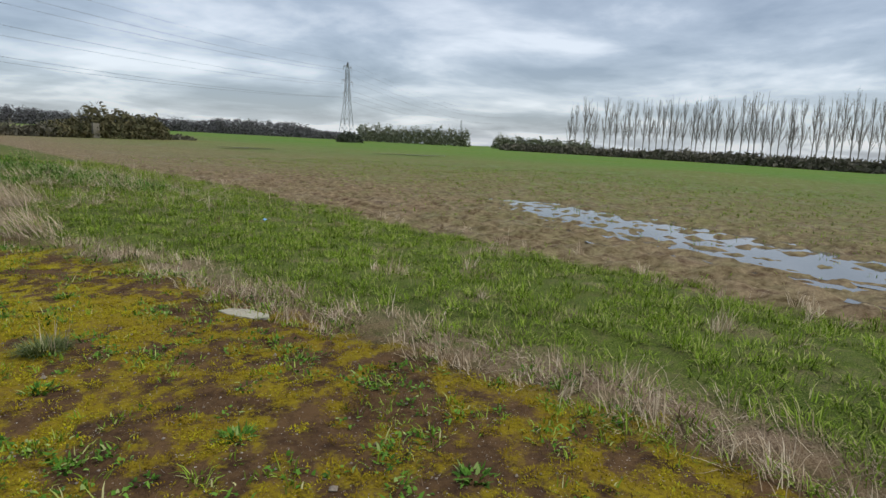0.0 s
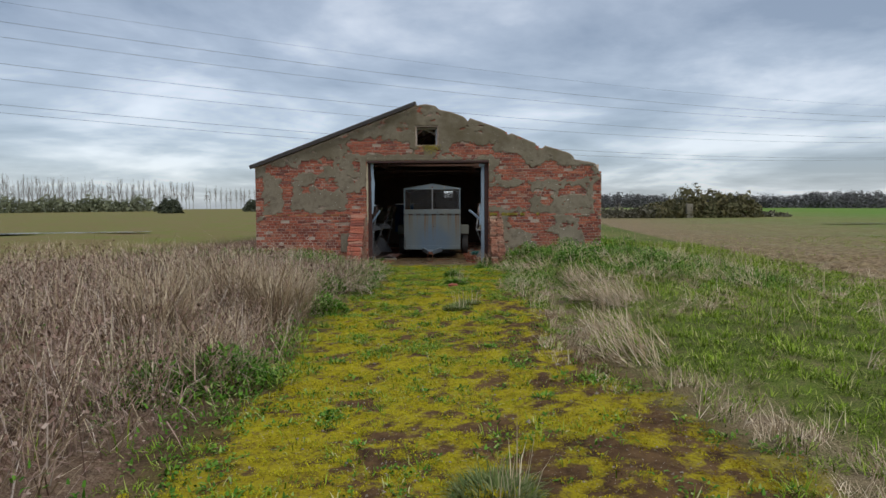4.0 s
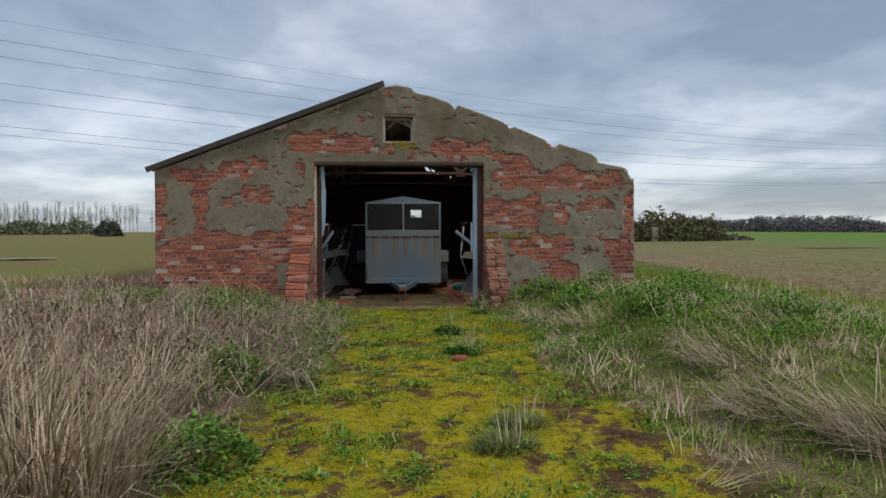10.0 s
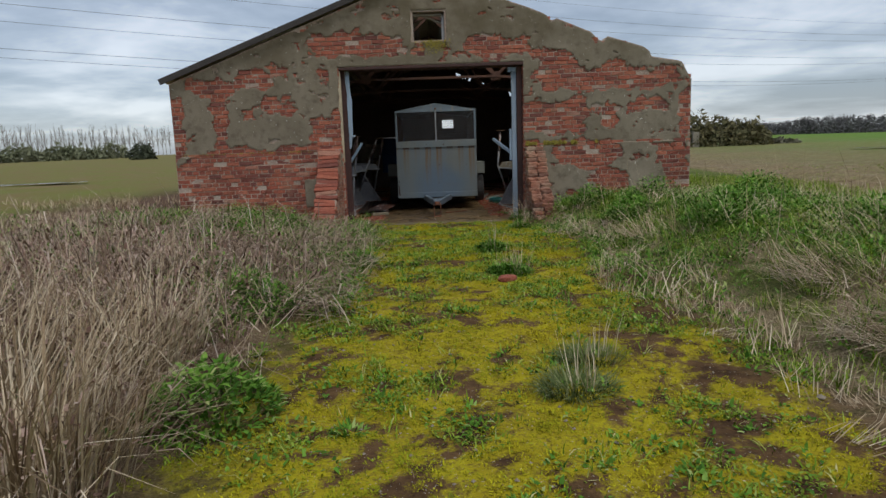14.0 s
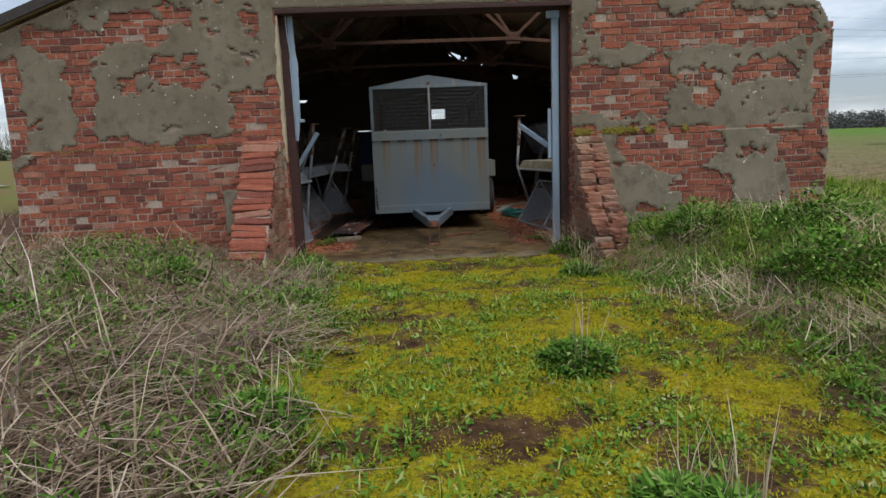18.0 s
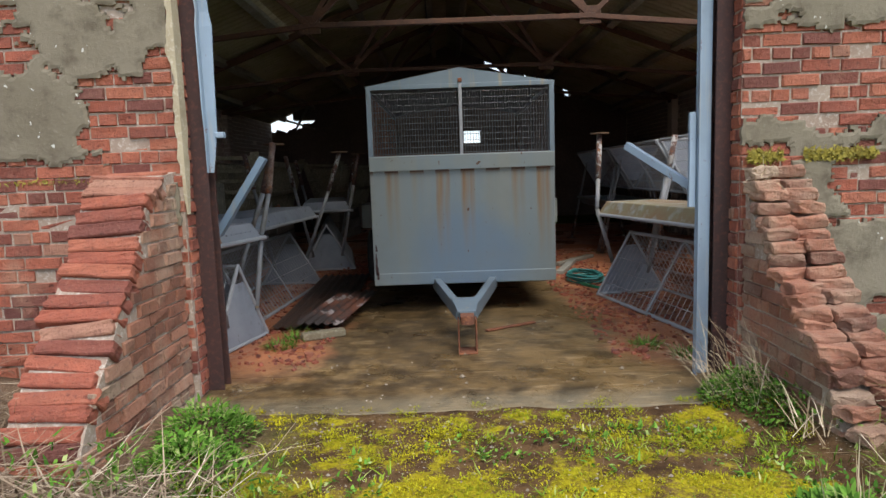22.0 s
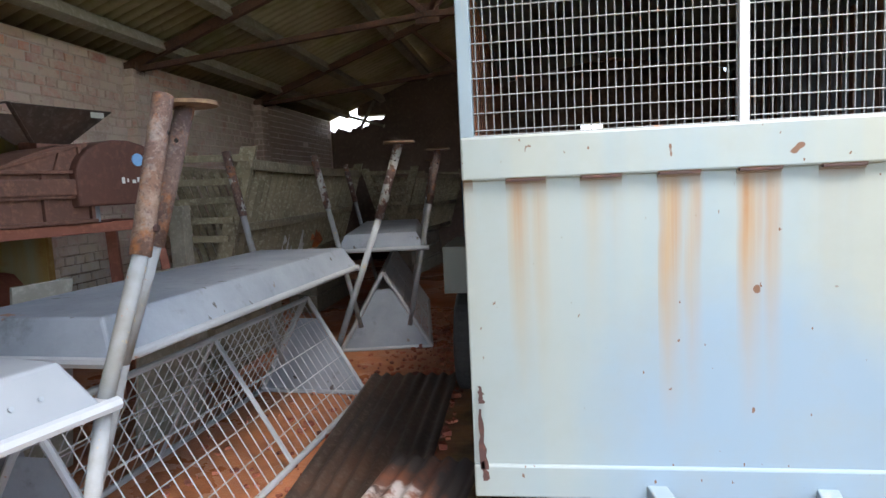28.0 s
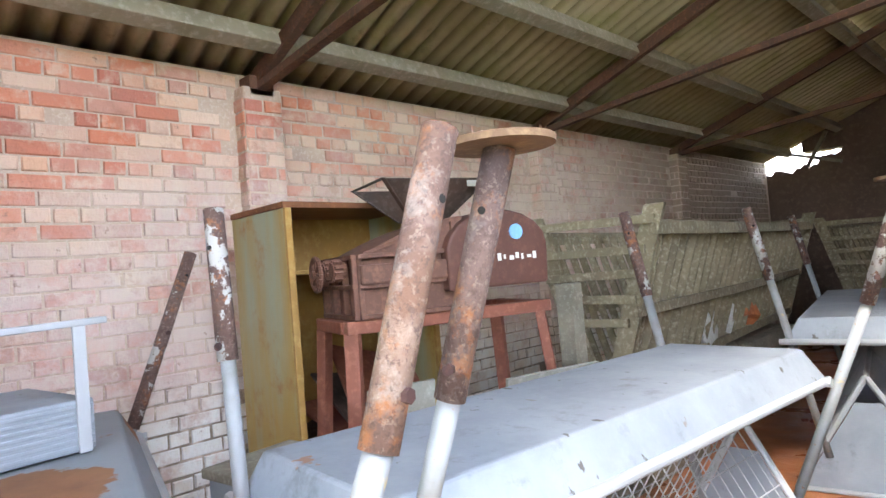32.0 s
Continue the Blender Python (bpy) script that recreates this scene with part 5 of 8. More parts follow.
GORSE = speckle("olive_scrub", (0.08, 0.082, 0.035), (0.13, 0.11, 0.045), (0.2, 0.16, 0.07), 0.7, 3, 0.9, 0.0)
DARKBUSH = speckle("dark_evergreen", (0.045, 0.055, 0.03), (0.06, 0.07, 0.04), (0.085, 0.095, 0.055), 0.7, 3, 0.9, 0.0)
HEDGE = speckle("bare_hedge", (0.1, 0.095, 0.06), (0.14, 0.125, 0.085), (0.19, 0.17, 0.12), 0.7, 3, 0.9, 0.0)
bush_mass("scrub_copse", "olive ivy-covered scrub copse around a ruined shed", "copse", [(31, 72, 3.5, 3, 2.6), (35, 73, 3.4, 3, 5.2), (39, 73, 3.6, 3, 4.6), (43, 74, 3.2, 3, 4.2)], GORSE, 11, 0.22, count=1500)
bush_mass("low_hedge", "low dark field hedge", "hedge", [(24, 71, 3.2, 1.5, 1.9), (28.5, 71, 3.0, 1.5, 2.0), (49, 78, 4.0, 1.2, 0.9)], HEDGE, 12, 0.2, count=700)
bush_mass("round_bush", "dark round evergreen bush beside the pylon", "bush", [(150, 150, 5.0, 4, 4.6)], DARKBUSH, 13, 0.4, count=900)
bush_mass("round_bush", "dark round lone tree in the far field", "bush", [(-74, 150, 3.2, 3, 5.4)], DARKBUSH, 14, 0.4, count=700)
bush_mass("round_bush", "dark round lone tree in the far field", "bush", [(-64, 190, 3.0, 3, 4.8)], DARKBUSH, 15, 0.4, count=700)
hedge_spots = []
for i in range(60):
    q = polar(56 + 36 * i / 59, 262 - 60 * i / 59)
    hedge_spots.append((q.x, q.y, 4.5, 3.0, 4.2 if i > 20 else 3.2))
bush_mass("far_hedge", "dark bramble hedge under the poplar belt", "hedge", hedge_spots, HEDGE, 16, 0.6, count=260)
spring = []
for i in range(26):
    q = polar(42.6 + 9.5 * i / 25, 400)
    spring.append((q.x, q.y, 3.6, 3.0, 12.5 + 1.5 * math.sin(i * 2.1)))
for i in range(20):
    q = polar(55 + 8.0 * i / 19, 380)
    spring.append((q.x, q.y, 4.0, 3.0, 9.0 + 1.2 * math.sin(i * 1.7)))
for i in range(18):
    q = polar(-36 + 10.5 * i / 17, 300)
    spring.append((q.x, q.y, 4.2, 3.0, 7.0 + 1.6 * math.sin(i * 1.3)))
bush_mass("far_spring_trees", "row of young trees in pale spring leaf far across the fields", "tree row", spring, FARGREEN, 17, 0.55, kind="stuff", count=330)

q = Vector((34.5, 70.4, height(34.5, 70.4)))
t = thing("ruined_shed", q.x, q.y, q.z - 0.2, 20, label="ruined grey block shed half hidden in scrub", category="shed")
bm = bmesh.new()
box(bm, -0.5, 0.5, -0.15, 0.15, 0, 2.2, 0.02)
part("wall", bm, WOOD, t)
bm = bmesh.new()
box(bm, 9.4, 9.6, -0.1, 0.1, 0, 2.2, 0.02)
part("post", bm, HEDGE, t)


def build_pylon(x, y, scale, label):
    g = height(x, y)
    t = thing("pylon", label=label, category="pylon", group="pylons")
    t.matrix_basis = pose(x, y, g - 0.3, 0, 0, 26) @ Matrix.Diagonal((scale, scale, scale, 1))
    levels = [(0, 3.6), (9, 2.5), (17, 1.7), (24, 1.1), (30, 0.95), (36, 0.8), (40, 0.15)]
    th = 0.16
    for sx in (-1, 1):
        for sy in (-1, 1):
            bm = bmesh.new()
            for (z0, w0), (z1, w1) in zip(levels, levels[1:]):
                bar(bm, (sx * w0, sy * w0, z0), (sx * w1, sy * w1, z1), th, th, 0)
            part("leg", bm, STEEL, t)
    for (z0, w0), (z1, w1) in zip(levels[:-1], levels[1:]):
        bm = bmesh.new()
        for a in ((1, 1, 1, -1), (1, -1, -1, -1), (-1, -1, -1, 1), (-1, 1, 1, 1)):
            bar(bm, (a[0] * w0, a[1] * w0, z0), (a[2] * w1, a[3] * w1, z1), 0.09, 0.09, 0)
            bar(bm, (a[2] * w0, a[3] * w0, z0), (a[0] * w1, a[1] * w1, z1), 0.09, 0.09, 0)
            bar(bm, (a[0] * w1, a[1] * w1, z1), (a[2] * w1, a[3] * w1, z1), 0.09, 0.09, 0)
        part("lattice", bm, STEEL, t)
    for z, ln in ((24.0, 5.2), (30.2, 7.2), (37.2, 5.4)):
        for s in (-1, 1):
            bm = bmesh.new()
            for sy in (-1, 1):
                bar(bm, (0, sy * 0.8, z), (0, 0, z + 0.3) if ln == 0 else (s * 0.1, sy * 0.8, z), 0.1, 0.1, 0)
                bar(bm, (s * 0.9, sy * 0.9, z), (s * ln, 0, z + 0.3), 0.13, 0.13, 0)
                bar(bm, (s * 0.8, sy * 0.8, z + 1.5), (s * ln, 0, z + 0.35), 0.1, 0.1, 0)
            part("cross_arm", bm, STEEL, t)
            bm = bmesh.new()
            bar(bm, (s * ln, 0, z + 0.2), (s * ln, 0, z - 1.9), 0.12, 0.12, 0)
            part("insulator", bm, STEEL, t)
    return t


build_pylon(219, 230, 1.0, "grey steel lattice electricity pylon in a green field")
pp = polar(51.6, 900)
build_pylon(pp.x, pp.y, 0.9, "distant grey lattice pylon on the skyline")
pp = polar(55.0, 1300)
build_pylon(pp.x, pp.y, 0.75, "distant grey lattice pylon on the skyline")

P1, P0 = Vector((219, 230, height(219, 230))), Vector((-130, 62, 0.5))
P2 = Vector((704, 460, 5.0))
across = Vector((-(P1 - P0).y, (P1 - P0).x, 0)).normalized()
WIREMAT = speckle("dark_overhead_wire", (0.05, 0.055, 0.06), (0.06, 0.06, 0.065), (0.07, 0.07, 0.075), 0.5, 3, 0.6, 0.0)
for z, ln in ((22.2, 5.2), (28.4, 7.2), (35.4, 5.4), (40.0, 0.0)):
    for s in ((-1, 1) if ln else (0,)):
        bm = bmesh.new()
        for a, b, sag, n in ((P0, P1, 7.0, 28), (P1, P2, 8.0, 12)):
            pts = []
            for i in range(n + 1):
                u = i / n
                p = a.lerp(b, u) + across * ln * s
                p.z += z - 4 * sag * u * (1 - u)
                pts.append(p)
            pipe(bm, pts, 0.028 if ln else 0.018, 4)
        tagged(link_mesh("overhead_wire", bm, WIREMAT), "thin dark high-voltage wire strung across the sky", "power line", group="overhead wires")


# ---------------- brickwork ----------------
def brick_mesh(name, w, h, mat, seed):
    """One worn brick face, its front towards -y."""
    rng = random.Random(seed)
    b = 0.0025
    v = []
    for (x, z) in ((-1, -1), (1, -1), (1, 1), (-1, 1)):
        v.append((x * w / 2, 0.03, z * h / 2))
    for (x, z) in ((-1, -1), (1, -1), (1, 1), (-1, 1)):
        v.append((x * (w / 2 - 0.001), 0.004 + rng.uniform(0, 0.004), z * (h / 2 - 0.001)))
    for (x, z) in ((-1, -1), (1, -1), (1, 1), (-1, 1)):
        v.append((x * (w / 2 - b - rng.uniform(0, 0.009)), -0.003 + rng.uniform(-0.006, 0.006), z * (h / 2 - b - rng.uniform(0, 0.006))))
    f = [(8, 9, 10, 11)]
    for o in (0, 4):
        for i in range(4):
            j = (i + 1) % 4
            f.append((o + i, o + j, o + 4 + j, o + 4 + i))
    me = bpy.data.meshes.new(name)
    me.from_pydata(v, [], f)
    me.materials.append(mat)
    return me


def lay_bricks(parent, cells, mat, place, near, name="brick", limit=300):
    """cells: (u, z, w, h). place(u, z, jitter): the pose of a brick. near(u, z): how close the walk passes."""
    rng = random.Random(17)
    cells = sorted(cells, key=lambda c: near(c[0], c[1]))
    pool = {}
    vs, fs = [], []
    for i, (u, z, w, h) in enumerate(cells):
        key = (round(w, 3), round(h, 3), rng.randrange(7))
        if key not in pool:
            pool[key] = brick_mesh(name, key[0], key[1], mat, int(key[0] * 1000) * 7 + key[2])
        me = pool[key]
        m = place(u, z, rng)
        if i < limit:
            o = new(name, me)
            o.parent = parent
            o.matrix_basis = m
        else:
            b = len(vs)
            vs += [tuple(m @ v.co) for v in me.vertices]
            fs += [tuple(b + q for q in p.vertices) for p in me.polygons]
    if vs:
        ob = shape("brick_courses", vs, fs, mat, parent)
        tagged(ob, kind="stuff")


# patches where the plaster has fallen: x0, x1, z0, z1
BARE = [(-3.43, -2.72, 2.5, 2.83), (-4.24, -3.35, 2.33, 2.6), (-3.88, -3.7, 1.28, 2.41), (-4.7, -4.44, 1.31, 2.3), (-4.05, -3.72, 2.02, 2.21), (-3.02, -2.82, 2.12, 2.25),
        (-2.61, -2.41, 1.97, 2.13), (-3.4, -3.24, 1.76, 2.1), (-2.14, -1.5, 1.36, 1.92), (-1.93, -1.76, 2.16, 2.7), (-1.84, -1.5, 1.89, 2.12), (-4.7, -1.5, -0.2, 1.37),
        (1.84, 4.15, 2.27, 2.66), (1.5, 2.7, 1.53, 2.12), (2.95, 3.58, 1.83, 2.01), (3.05, 3.32, 1.56, 1.85), (3.7, 4.24, 1.84, 2.05), (4.4, 4.7, 1.51, 2.12), (2.2, 3.5, 0.9, 1.33), (1.5, 1.9, -0.1, 1.36),
        (2.94, 3.5, 0.3, 0.86), (3.97, 4.7, 0.99, 1.33), (4.2, 4.7, 0.0, 1.01), (-1.96, -0.45, 2.93, 3.3)]
BARE2 = [(0.73, 1.6, 2.88, 3.22), (1.9, 2.6, 2.62, 2.95)]


def bare_amount(x, z):
    best = -1.0
    for (a, b, c, d) in BARE + BARE2:
        hx, hz = (b - a) / 2, (d - c) / 2
        away = (abs((x - a - hx) / hx) ** 3 + abs((z - c - hz) / hz) ** 3) ** (1 / 3)
        q = (1.1 - away) * min(hx, hz)
        best = max(best, q)
    if -2.35 < x < -2.1 and 0.35 < z < 0.85:
        best = -0.1
    return best


def rendered(x, z):
    if z > gable_top(x) - 0.02 or x < XL + 0.02 or x > XR - 0.02:
        return False
    if -1.64 < x < 1.64 and z < 2.78:
        return False
    if -0.32 < x < 0.29 and 3.16 < z < 3.7:
        return False
    n = 0.13 * fbm(x * 2.6, z * 2.6, 0.3, 4) + 0.04 * fbm(x * 9, z * 9, 1.3, 3)
    spots = fbm(x * 4.2, z * 7, 5.5, 3)
    if spots > 0.56:
        return False
    return bare_amount(x, z) + n < 0.0


def build_render():
    s = 0.02
    nx, nz = int((XR - XL) / s), int(4.4 / s)
    idx, vs, fs = {}, [], []
    cells = set()
    for j in range(nz):
        for i in range(nx):
            if rendered(XL + (i + 0.5) * s, (j + 0.5) * s):
                cells.add((i, j))
    def vert(i, j, back):
        key = (i, j, back)
        if key not in idx:
            x, z = XL + i * s, j * s
            jx, jz = 0.012 * noise.noise((x * 26, z * 26, 1)), 0.012 * noise.noise((x * 26, z * 26, 7))
            inner = all((i + a, j + b) in cells for a in (-1, 0) for b in (-1, 0))
            y = 0.02 if back else ((-0.056 if z < 1.31 else -0.026) - 0.006 * fbm(x * 2.5, z * 2.5, 3, 3) + (0.0 if inner else 0.006))
            idx[key] = len(vs)
            vs.append((x + jx, y, z + jz))
        return idx[key]
    for (i, j) in cells:
        q = [(i, j), (i + 1, j), (i + 1, j + 1), (i, j + 1)]
        fs.append(tuple(vert(a, b, 0) for a, b in q))
        for (di, dj), (p, r) in (((0, -1), (0, 1)), ((1, 0), (1, 2)), ((0, 1), (2, 3)), ((-1, 0), (3, 0))):
            if (i + di, j + dj) not in cells:
                a, b = q[p], q[r]
                fs.append((vert(*b, 0), vert(*a, 0), vert(*a, 1), vert(*b, 1)))
    ob = shape("render_coat", vs, fs, RENDER, wall_front)


build_render()


def course_cells(x0, x1, z0, z1, keep, seed, gauge=0.075, long=0.225):
    rng = random.Random(seed)
    out = []
    rows = int((z1 - z0) / gauge)
    for r in range(rows):
        z = z0 + (r + 0.5) * gauge
        header = r % 3 == 1
        pitch = long / 2 if header else long
        x = x0 + (long / 4 if header else (long / 2 if r % 2 else 0.0)) - long / 2
        while x < x1 + pitch:
            a, b = max(x0, x), min(x1, x + pitch)
            if b - a > 0.05 and rng.random() > 0.004 and keep((a + b) / 2, z):
                out.append(((a + b) / 2, z + 0.006 * math.sin(a * 2.1 + r * 0.4) + rng.uniform(-0.003, 0.003), round(b - a - 0.008, 3), gauge - 0.008))
            x += pitch
    return out


def front_keep(x, z):
    if z > gable_top(x) - 0.05 or (-1.63 < x < 1.63 and z < 2.8) or (-0.36 < x < 0.33 and 3.14 < z < 3.72):
        return False
    if z < 0.15:
        return False
    return not all(rendered(x + a, z + b) for a in (-0.13, 0, 0.13) for b in (-0.045, 0.045))


front_cells = course_cells(XL, -1.625, 0.0, 2.776, front_keep, 1) + course_cells(1.625, XR, 0.0, 2.776, front_keep, 4) + course_cells(XL, XR, 2.775, 4.35, front_keep, 6)
lay_bricks(wall_front, front_cells, BRICK, lambda u, z, g: pose(u, (-0.004 if g.random() > 0.05 else 0.008) + g.uniform(-0.006, 0.002) - (0.026 if z < 1.33 else 0.0), z, g.uniform(-1, 1), g.uniform(-0.6, 0.6), g.uniform(-1, 1)), lambda u, z: abs(abs(u) - 1.6) + 0.5 * abs(z - 1.3))

# inner face of the left wall
def left_keep(y, z):
    return not any(abs(y - ty) < 0.13 for ty in TRUSS_Y)


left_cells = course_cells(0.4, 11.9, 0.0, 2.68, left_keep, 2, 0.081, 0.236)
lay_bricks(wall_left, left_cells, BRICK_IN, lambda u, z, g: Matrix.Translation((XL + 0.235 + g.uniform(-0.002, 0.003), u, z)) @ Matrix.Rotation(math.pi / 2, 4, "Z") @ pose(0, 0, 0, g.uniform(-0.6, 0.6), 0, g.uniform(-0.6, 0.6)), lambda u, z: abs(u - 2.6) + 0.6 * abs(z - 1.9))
for pier, side, ty in PIERS:
    if side > 0:
        continue
    cells = course_cells(ty - 0.125, ty + 0.125, 0.0, 2.58, lambda y, z: True, 21 + int(ty), 0.081, 0.25)
    lay_bricks(pier, cells, BRICK_IN, lambda u, z, g: Matrix.Translation((XL + 0.353 + g.uniform(-0.002, 0.003), u, z)) @ Matrix.Rotation(math.pi / 2, 4, "Z"), lambda u, z: abs(z - 2.0), limit=60)
    cells = course_cells(XL + 0.23, XL + 0.35, 0.0, 2.58, lambda y, z: True, 22, 0.081, 0.25)
    lay_bricks(pier, cells, BRICK_IN, lambda u, z, g: pose(u, ty - 0.128, z), lambda u, z: abs(z - 2.0), limit=40)
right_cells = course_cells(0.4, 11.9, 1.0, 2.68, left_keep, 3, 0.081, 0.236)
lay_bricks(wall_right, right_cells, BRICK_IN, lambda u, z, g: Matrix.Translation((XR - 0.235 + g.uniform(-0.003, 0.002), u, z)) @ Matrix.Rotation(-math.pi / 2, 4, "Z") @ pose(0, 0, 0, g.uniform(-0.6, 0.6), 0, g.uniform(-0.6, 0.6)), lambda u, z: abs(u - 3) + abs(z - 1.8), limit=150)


# ---------------- door jambs and wing walls ----------------
def jamb_bricks(x, face, keep_z, limit):
    cells = course_cells(0.0, TH, 0.0, 2.77, lambda y, z: z > keep_z, 5)
    rot = Matrix.Rotation(math.pi / 2 if face > 0 else -math.pi / 2, 4, "Z")
    lay_bricks(wall_front, cells, BRICK, lambda u, z, g: Matrix.Translation((x + g.uniform(-0.004, 0.004), u, z)) @ rot, lambda u, z: abs(z - 1.4), limit=limit)


jamb_bricks(-1.622, 1, 0.0, 60)
jamb_bricks(1.622, -1, 0.0, 60)


def lime_strip():
    """A ragged strip of cream lime render left along the edge of the jamb."""
    bm = bmesh.new()
    ring = []
    for i in range(45):
        z = 1.12 + i * 0.036
        w = 0.035 + 0.03 * fbm(z * 3.0, 2.0, 1.0, 3) + 0.012 * fbm(z * 14, 5.0, 2.0, 2)
        d = 0.06 + 0.05 * fbm(z * 2.4, 7.0, 3.0, 3)
        ends = min(1.0, i / 9, (44 - i) / 9)
        w, d = max(0.004, w * ends), max(0.008, d * ends)
        ring.append([bm.verts.new(p) for p in ((-1.616 - w, -0.022, z), (-1.61, -0.024, z), (-1.608, d, z), (-1.64, d, z), (-1.64, 0.0, z), (-1.616 - w, 0.0, z))])
    for a, b in zip(ring, ring[1:]):
        for i in range(6):
            bm.faces.new((a[i], a[(i + 1) % 6], b[(i + 1) % 6], b[i]))
    bm.faces.new(ring[0])
    bm.faces.new(ring[-1])
    bmesh.ops.recalc_face_normals(bm, faces=bm.faces)
    part("lime_strip", bm, speckle("cream_lime_render", (0.5, 0.42, 0.28), (0.36, 0.29, 0.19), (0.6, 0.53, 0.4), 5, 40), wall_front)


lime_strip()


def wing_wall(name, x0, x1, profile, coped, label):
    t = thing(name, (x0 + x1) / 2, 0, 0, label=label, category="buttress", group="wing walls")
    hw = (x1 - x0) / 2

    def front(z):
        for (ya, za), (yb, zb) in zip(profile, profile[1:]):
            if zb <= z <= za:
                return ya + (yb - ya) * (za - z) / (za - zb)
        return profile[-1][0]
    bm = bmesh.new()
    out = [(0.0, -0.15), (0.0, profile[0][1])] + [(y + (0.014 if coped else 0.06), z - (0.006 if coped else 0.03)) for y, z in profile[1:]] + [(profile[-1][0], -0.15)]
    v0 = [bm.verts.new((-hw + 0.012, y, z)) for y, z in out]
    v1 = [bm.verts.new((hw - 0.012, y, z)) for y, z in out]
    bm.faces.new(v0)
    bm.faces.new(list(reversed(v1)))
    for i in range(len(out)):
        j = (i + 1) % len(out)
        bm.faces.new((v0[j], v0[i], v1[i], v1[j]))
    bmesh.ops.recalc_face_normals(bm, faces=bm.faces)
    part("core", bm, MORTAR, t)
    lo = profile[-1][0]
    for s in (-1, 1):
        cells = course_cells(lo, 0.0, -0.05, profile[0][1], lambda y, z: front(min(z + 0.05, profile[0][1] - 0.001)) < y - 0.05, 7)
        rot = Matrix.Rotation(s * math.pi / 2, 4, "Z")
        lay_bricks(t, cells, DUSTYBRICK, lambda u, z, g: Matrix.Translation((s * (hw - 0.004) + g.uniform(-0.004, 0.004), u, z)) @ rot @ pose(0, 0, 0, g.uniform(-1, 1), g.uniform(-1, 1), g.uniform(-1, 1)), lambda u, z: 0, limit=140)
    rng = random.Random(8)
    # sloping front: bricks on edge, or a ragged stepped break
    length = sum(math.hypot(b[0] - a[0], b[1] - a[1]) for a, b in zip(profile, profile[1:]))
    n = int(length / 0.078)
    def rough_brick(name, x0, x1, y0, y1, z0, z1, seed, mat):
        bm = bmesh.new()
        box(bm, x0, x1, y0, y1, z0, z1)
        bmesh.ops.subdivide_edges(bm, edges=list(bm.edges), cuts=2, use_grid_fill=True)
        for v in bm.verts:
            c = v.co.copy()
            v.co += Vector((noise.noise(c * 19 + Vector((seed, 0, 0))) * 0.014, noise.noise(c * 23 + Vector((0, seed, 0))) * 0.009, noise.noise(c * 21 + Vector((0, 0, seed))) * 0.01))
        bmesh.ops.bevel(bm, geom=[e for e in bm.edges if e.calc_face_angle(0) > 0.9], offset=0.007, segments=1, affect="EDGES", profile=0.5)
        me = bpy.data.meshes.new(name)
        bm.to_mesh(me)
        bm.free()
        me.materials.append(mat)
        return me
    copes = [rough_brick("coping_brick", -hw - 0.01 * (k % 2), hw - 0.012 * (k % 3), -0.036, 0.036, -0.09, 0.012, 3.1 * k, BRICK) for k in range(6)]
    halves = [rough_brick("half_brick", -0.085, 0.085, -0.055, 0.055, -0.033, 0.033, 5.3 * k, DUSTYBRICK) for k in range(5)]
    for i in range(n):
        d = (i + 0.5) / n * length
        for (ya, za), (yb, zb) in zip(profile, profile[1:]):
            seg = math.hypot(yb - ya, zb - za)
            if d <= seg:
                break
            d -= seg
        u = d / seg
        y, z = ya + (yb - ya) * u, za + (zb - za) * u
        ang = math.atan2(zb - za, yb - ya)
        if coped:
            for me in (copes[rng.randrange(6)],):
                o = new("coping_brick", me)
                o.parent = t
                o.matrix_basis = Matrix.Translation((rng.uniform(-0.012, 0.012), y + rng.uniform(-0.012, 0.012), z + rng.uniform(-0.012, 0.008))) @ Matrix.Rotation(ang + math.pi + rng.uniform(-0.12, 0.12), 4, "X") @ Matrix.Rotation(rng.uniform(-0.1, 0.1), 4, "Z") @ Matrix.Rotation(rng.uniform(-0.06, 0.06), 4, "Y")
        else:
            for k in range(2):
                o = new("half_brick", halves[rng.randrange(5)])
                o.parent = t
                o.matrix_basis = pose(-hw * 0.48 + k * hw * 0.96 + rng.uniform(-0.02, 0.02), y + rng.uniform(-0.03, 0.03), z - 0.035 + rng.uniform(-0.015, 0.01), rng.uniform(-9, 9), rng.uniform(-6, 6), rng.uniform(-22, 22))
    return t


wing_wall("wing_wall", -2.03, -1.66, [(0.0, 1.37), (-0.22, 1.35), (-0.4, 1.22), (-0.54, 0.98), (-0.71, 0.78), (-0.89, 0.54), (-1.09, 0.34), (-1.28, 0.02)], True, "sloping red brick wing wall with on-edge brick coping beside the doorway")
wing_wall("wing_wall", 1.64, 1.99, [(0.0, 1.32), (-0.1, 1.18), (-0.24, 0.96), (-0.42, 0.74), (-0.62, 0.54), (-0.88, 0.36), (-1.06, 0.1)], False, "broken red brick wing wall crumbling beside the doorway")

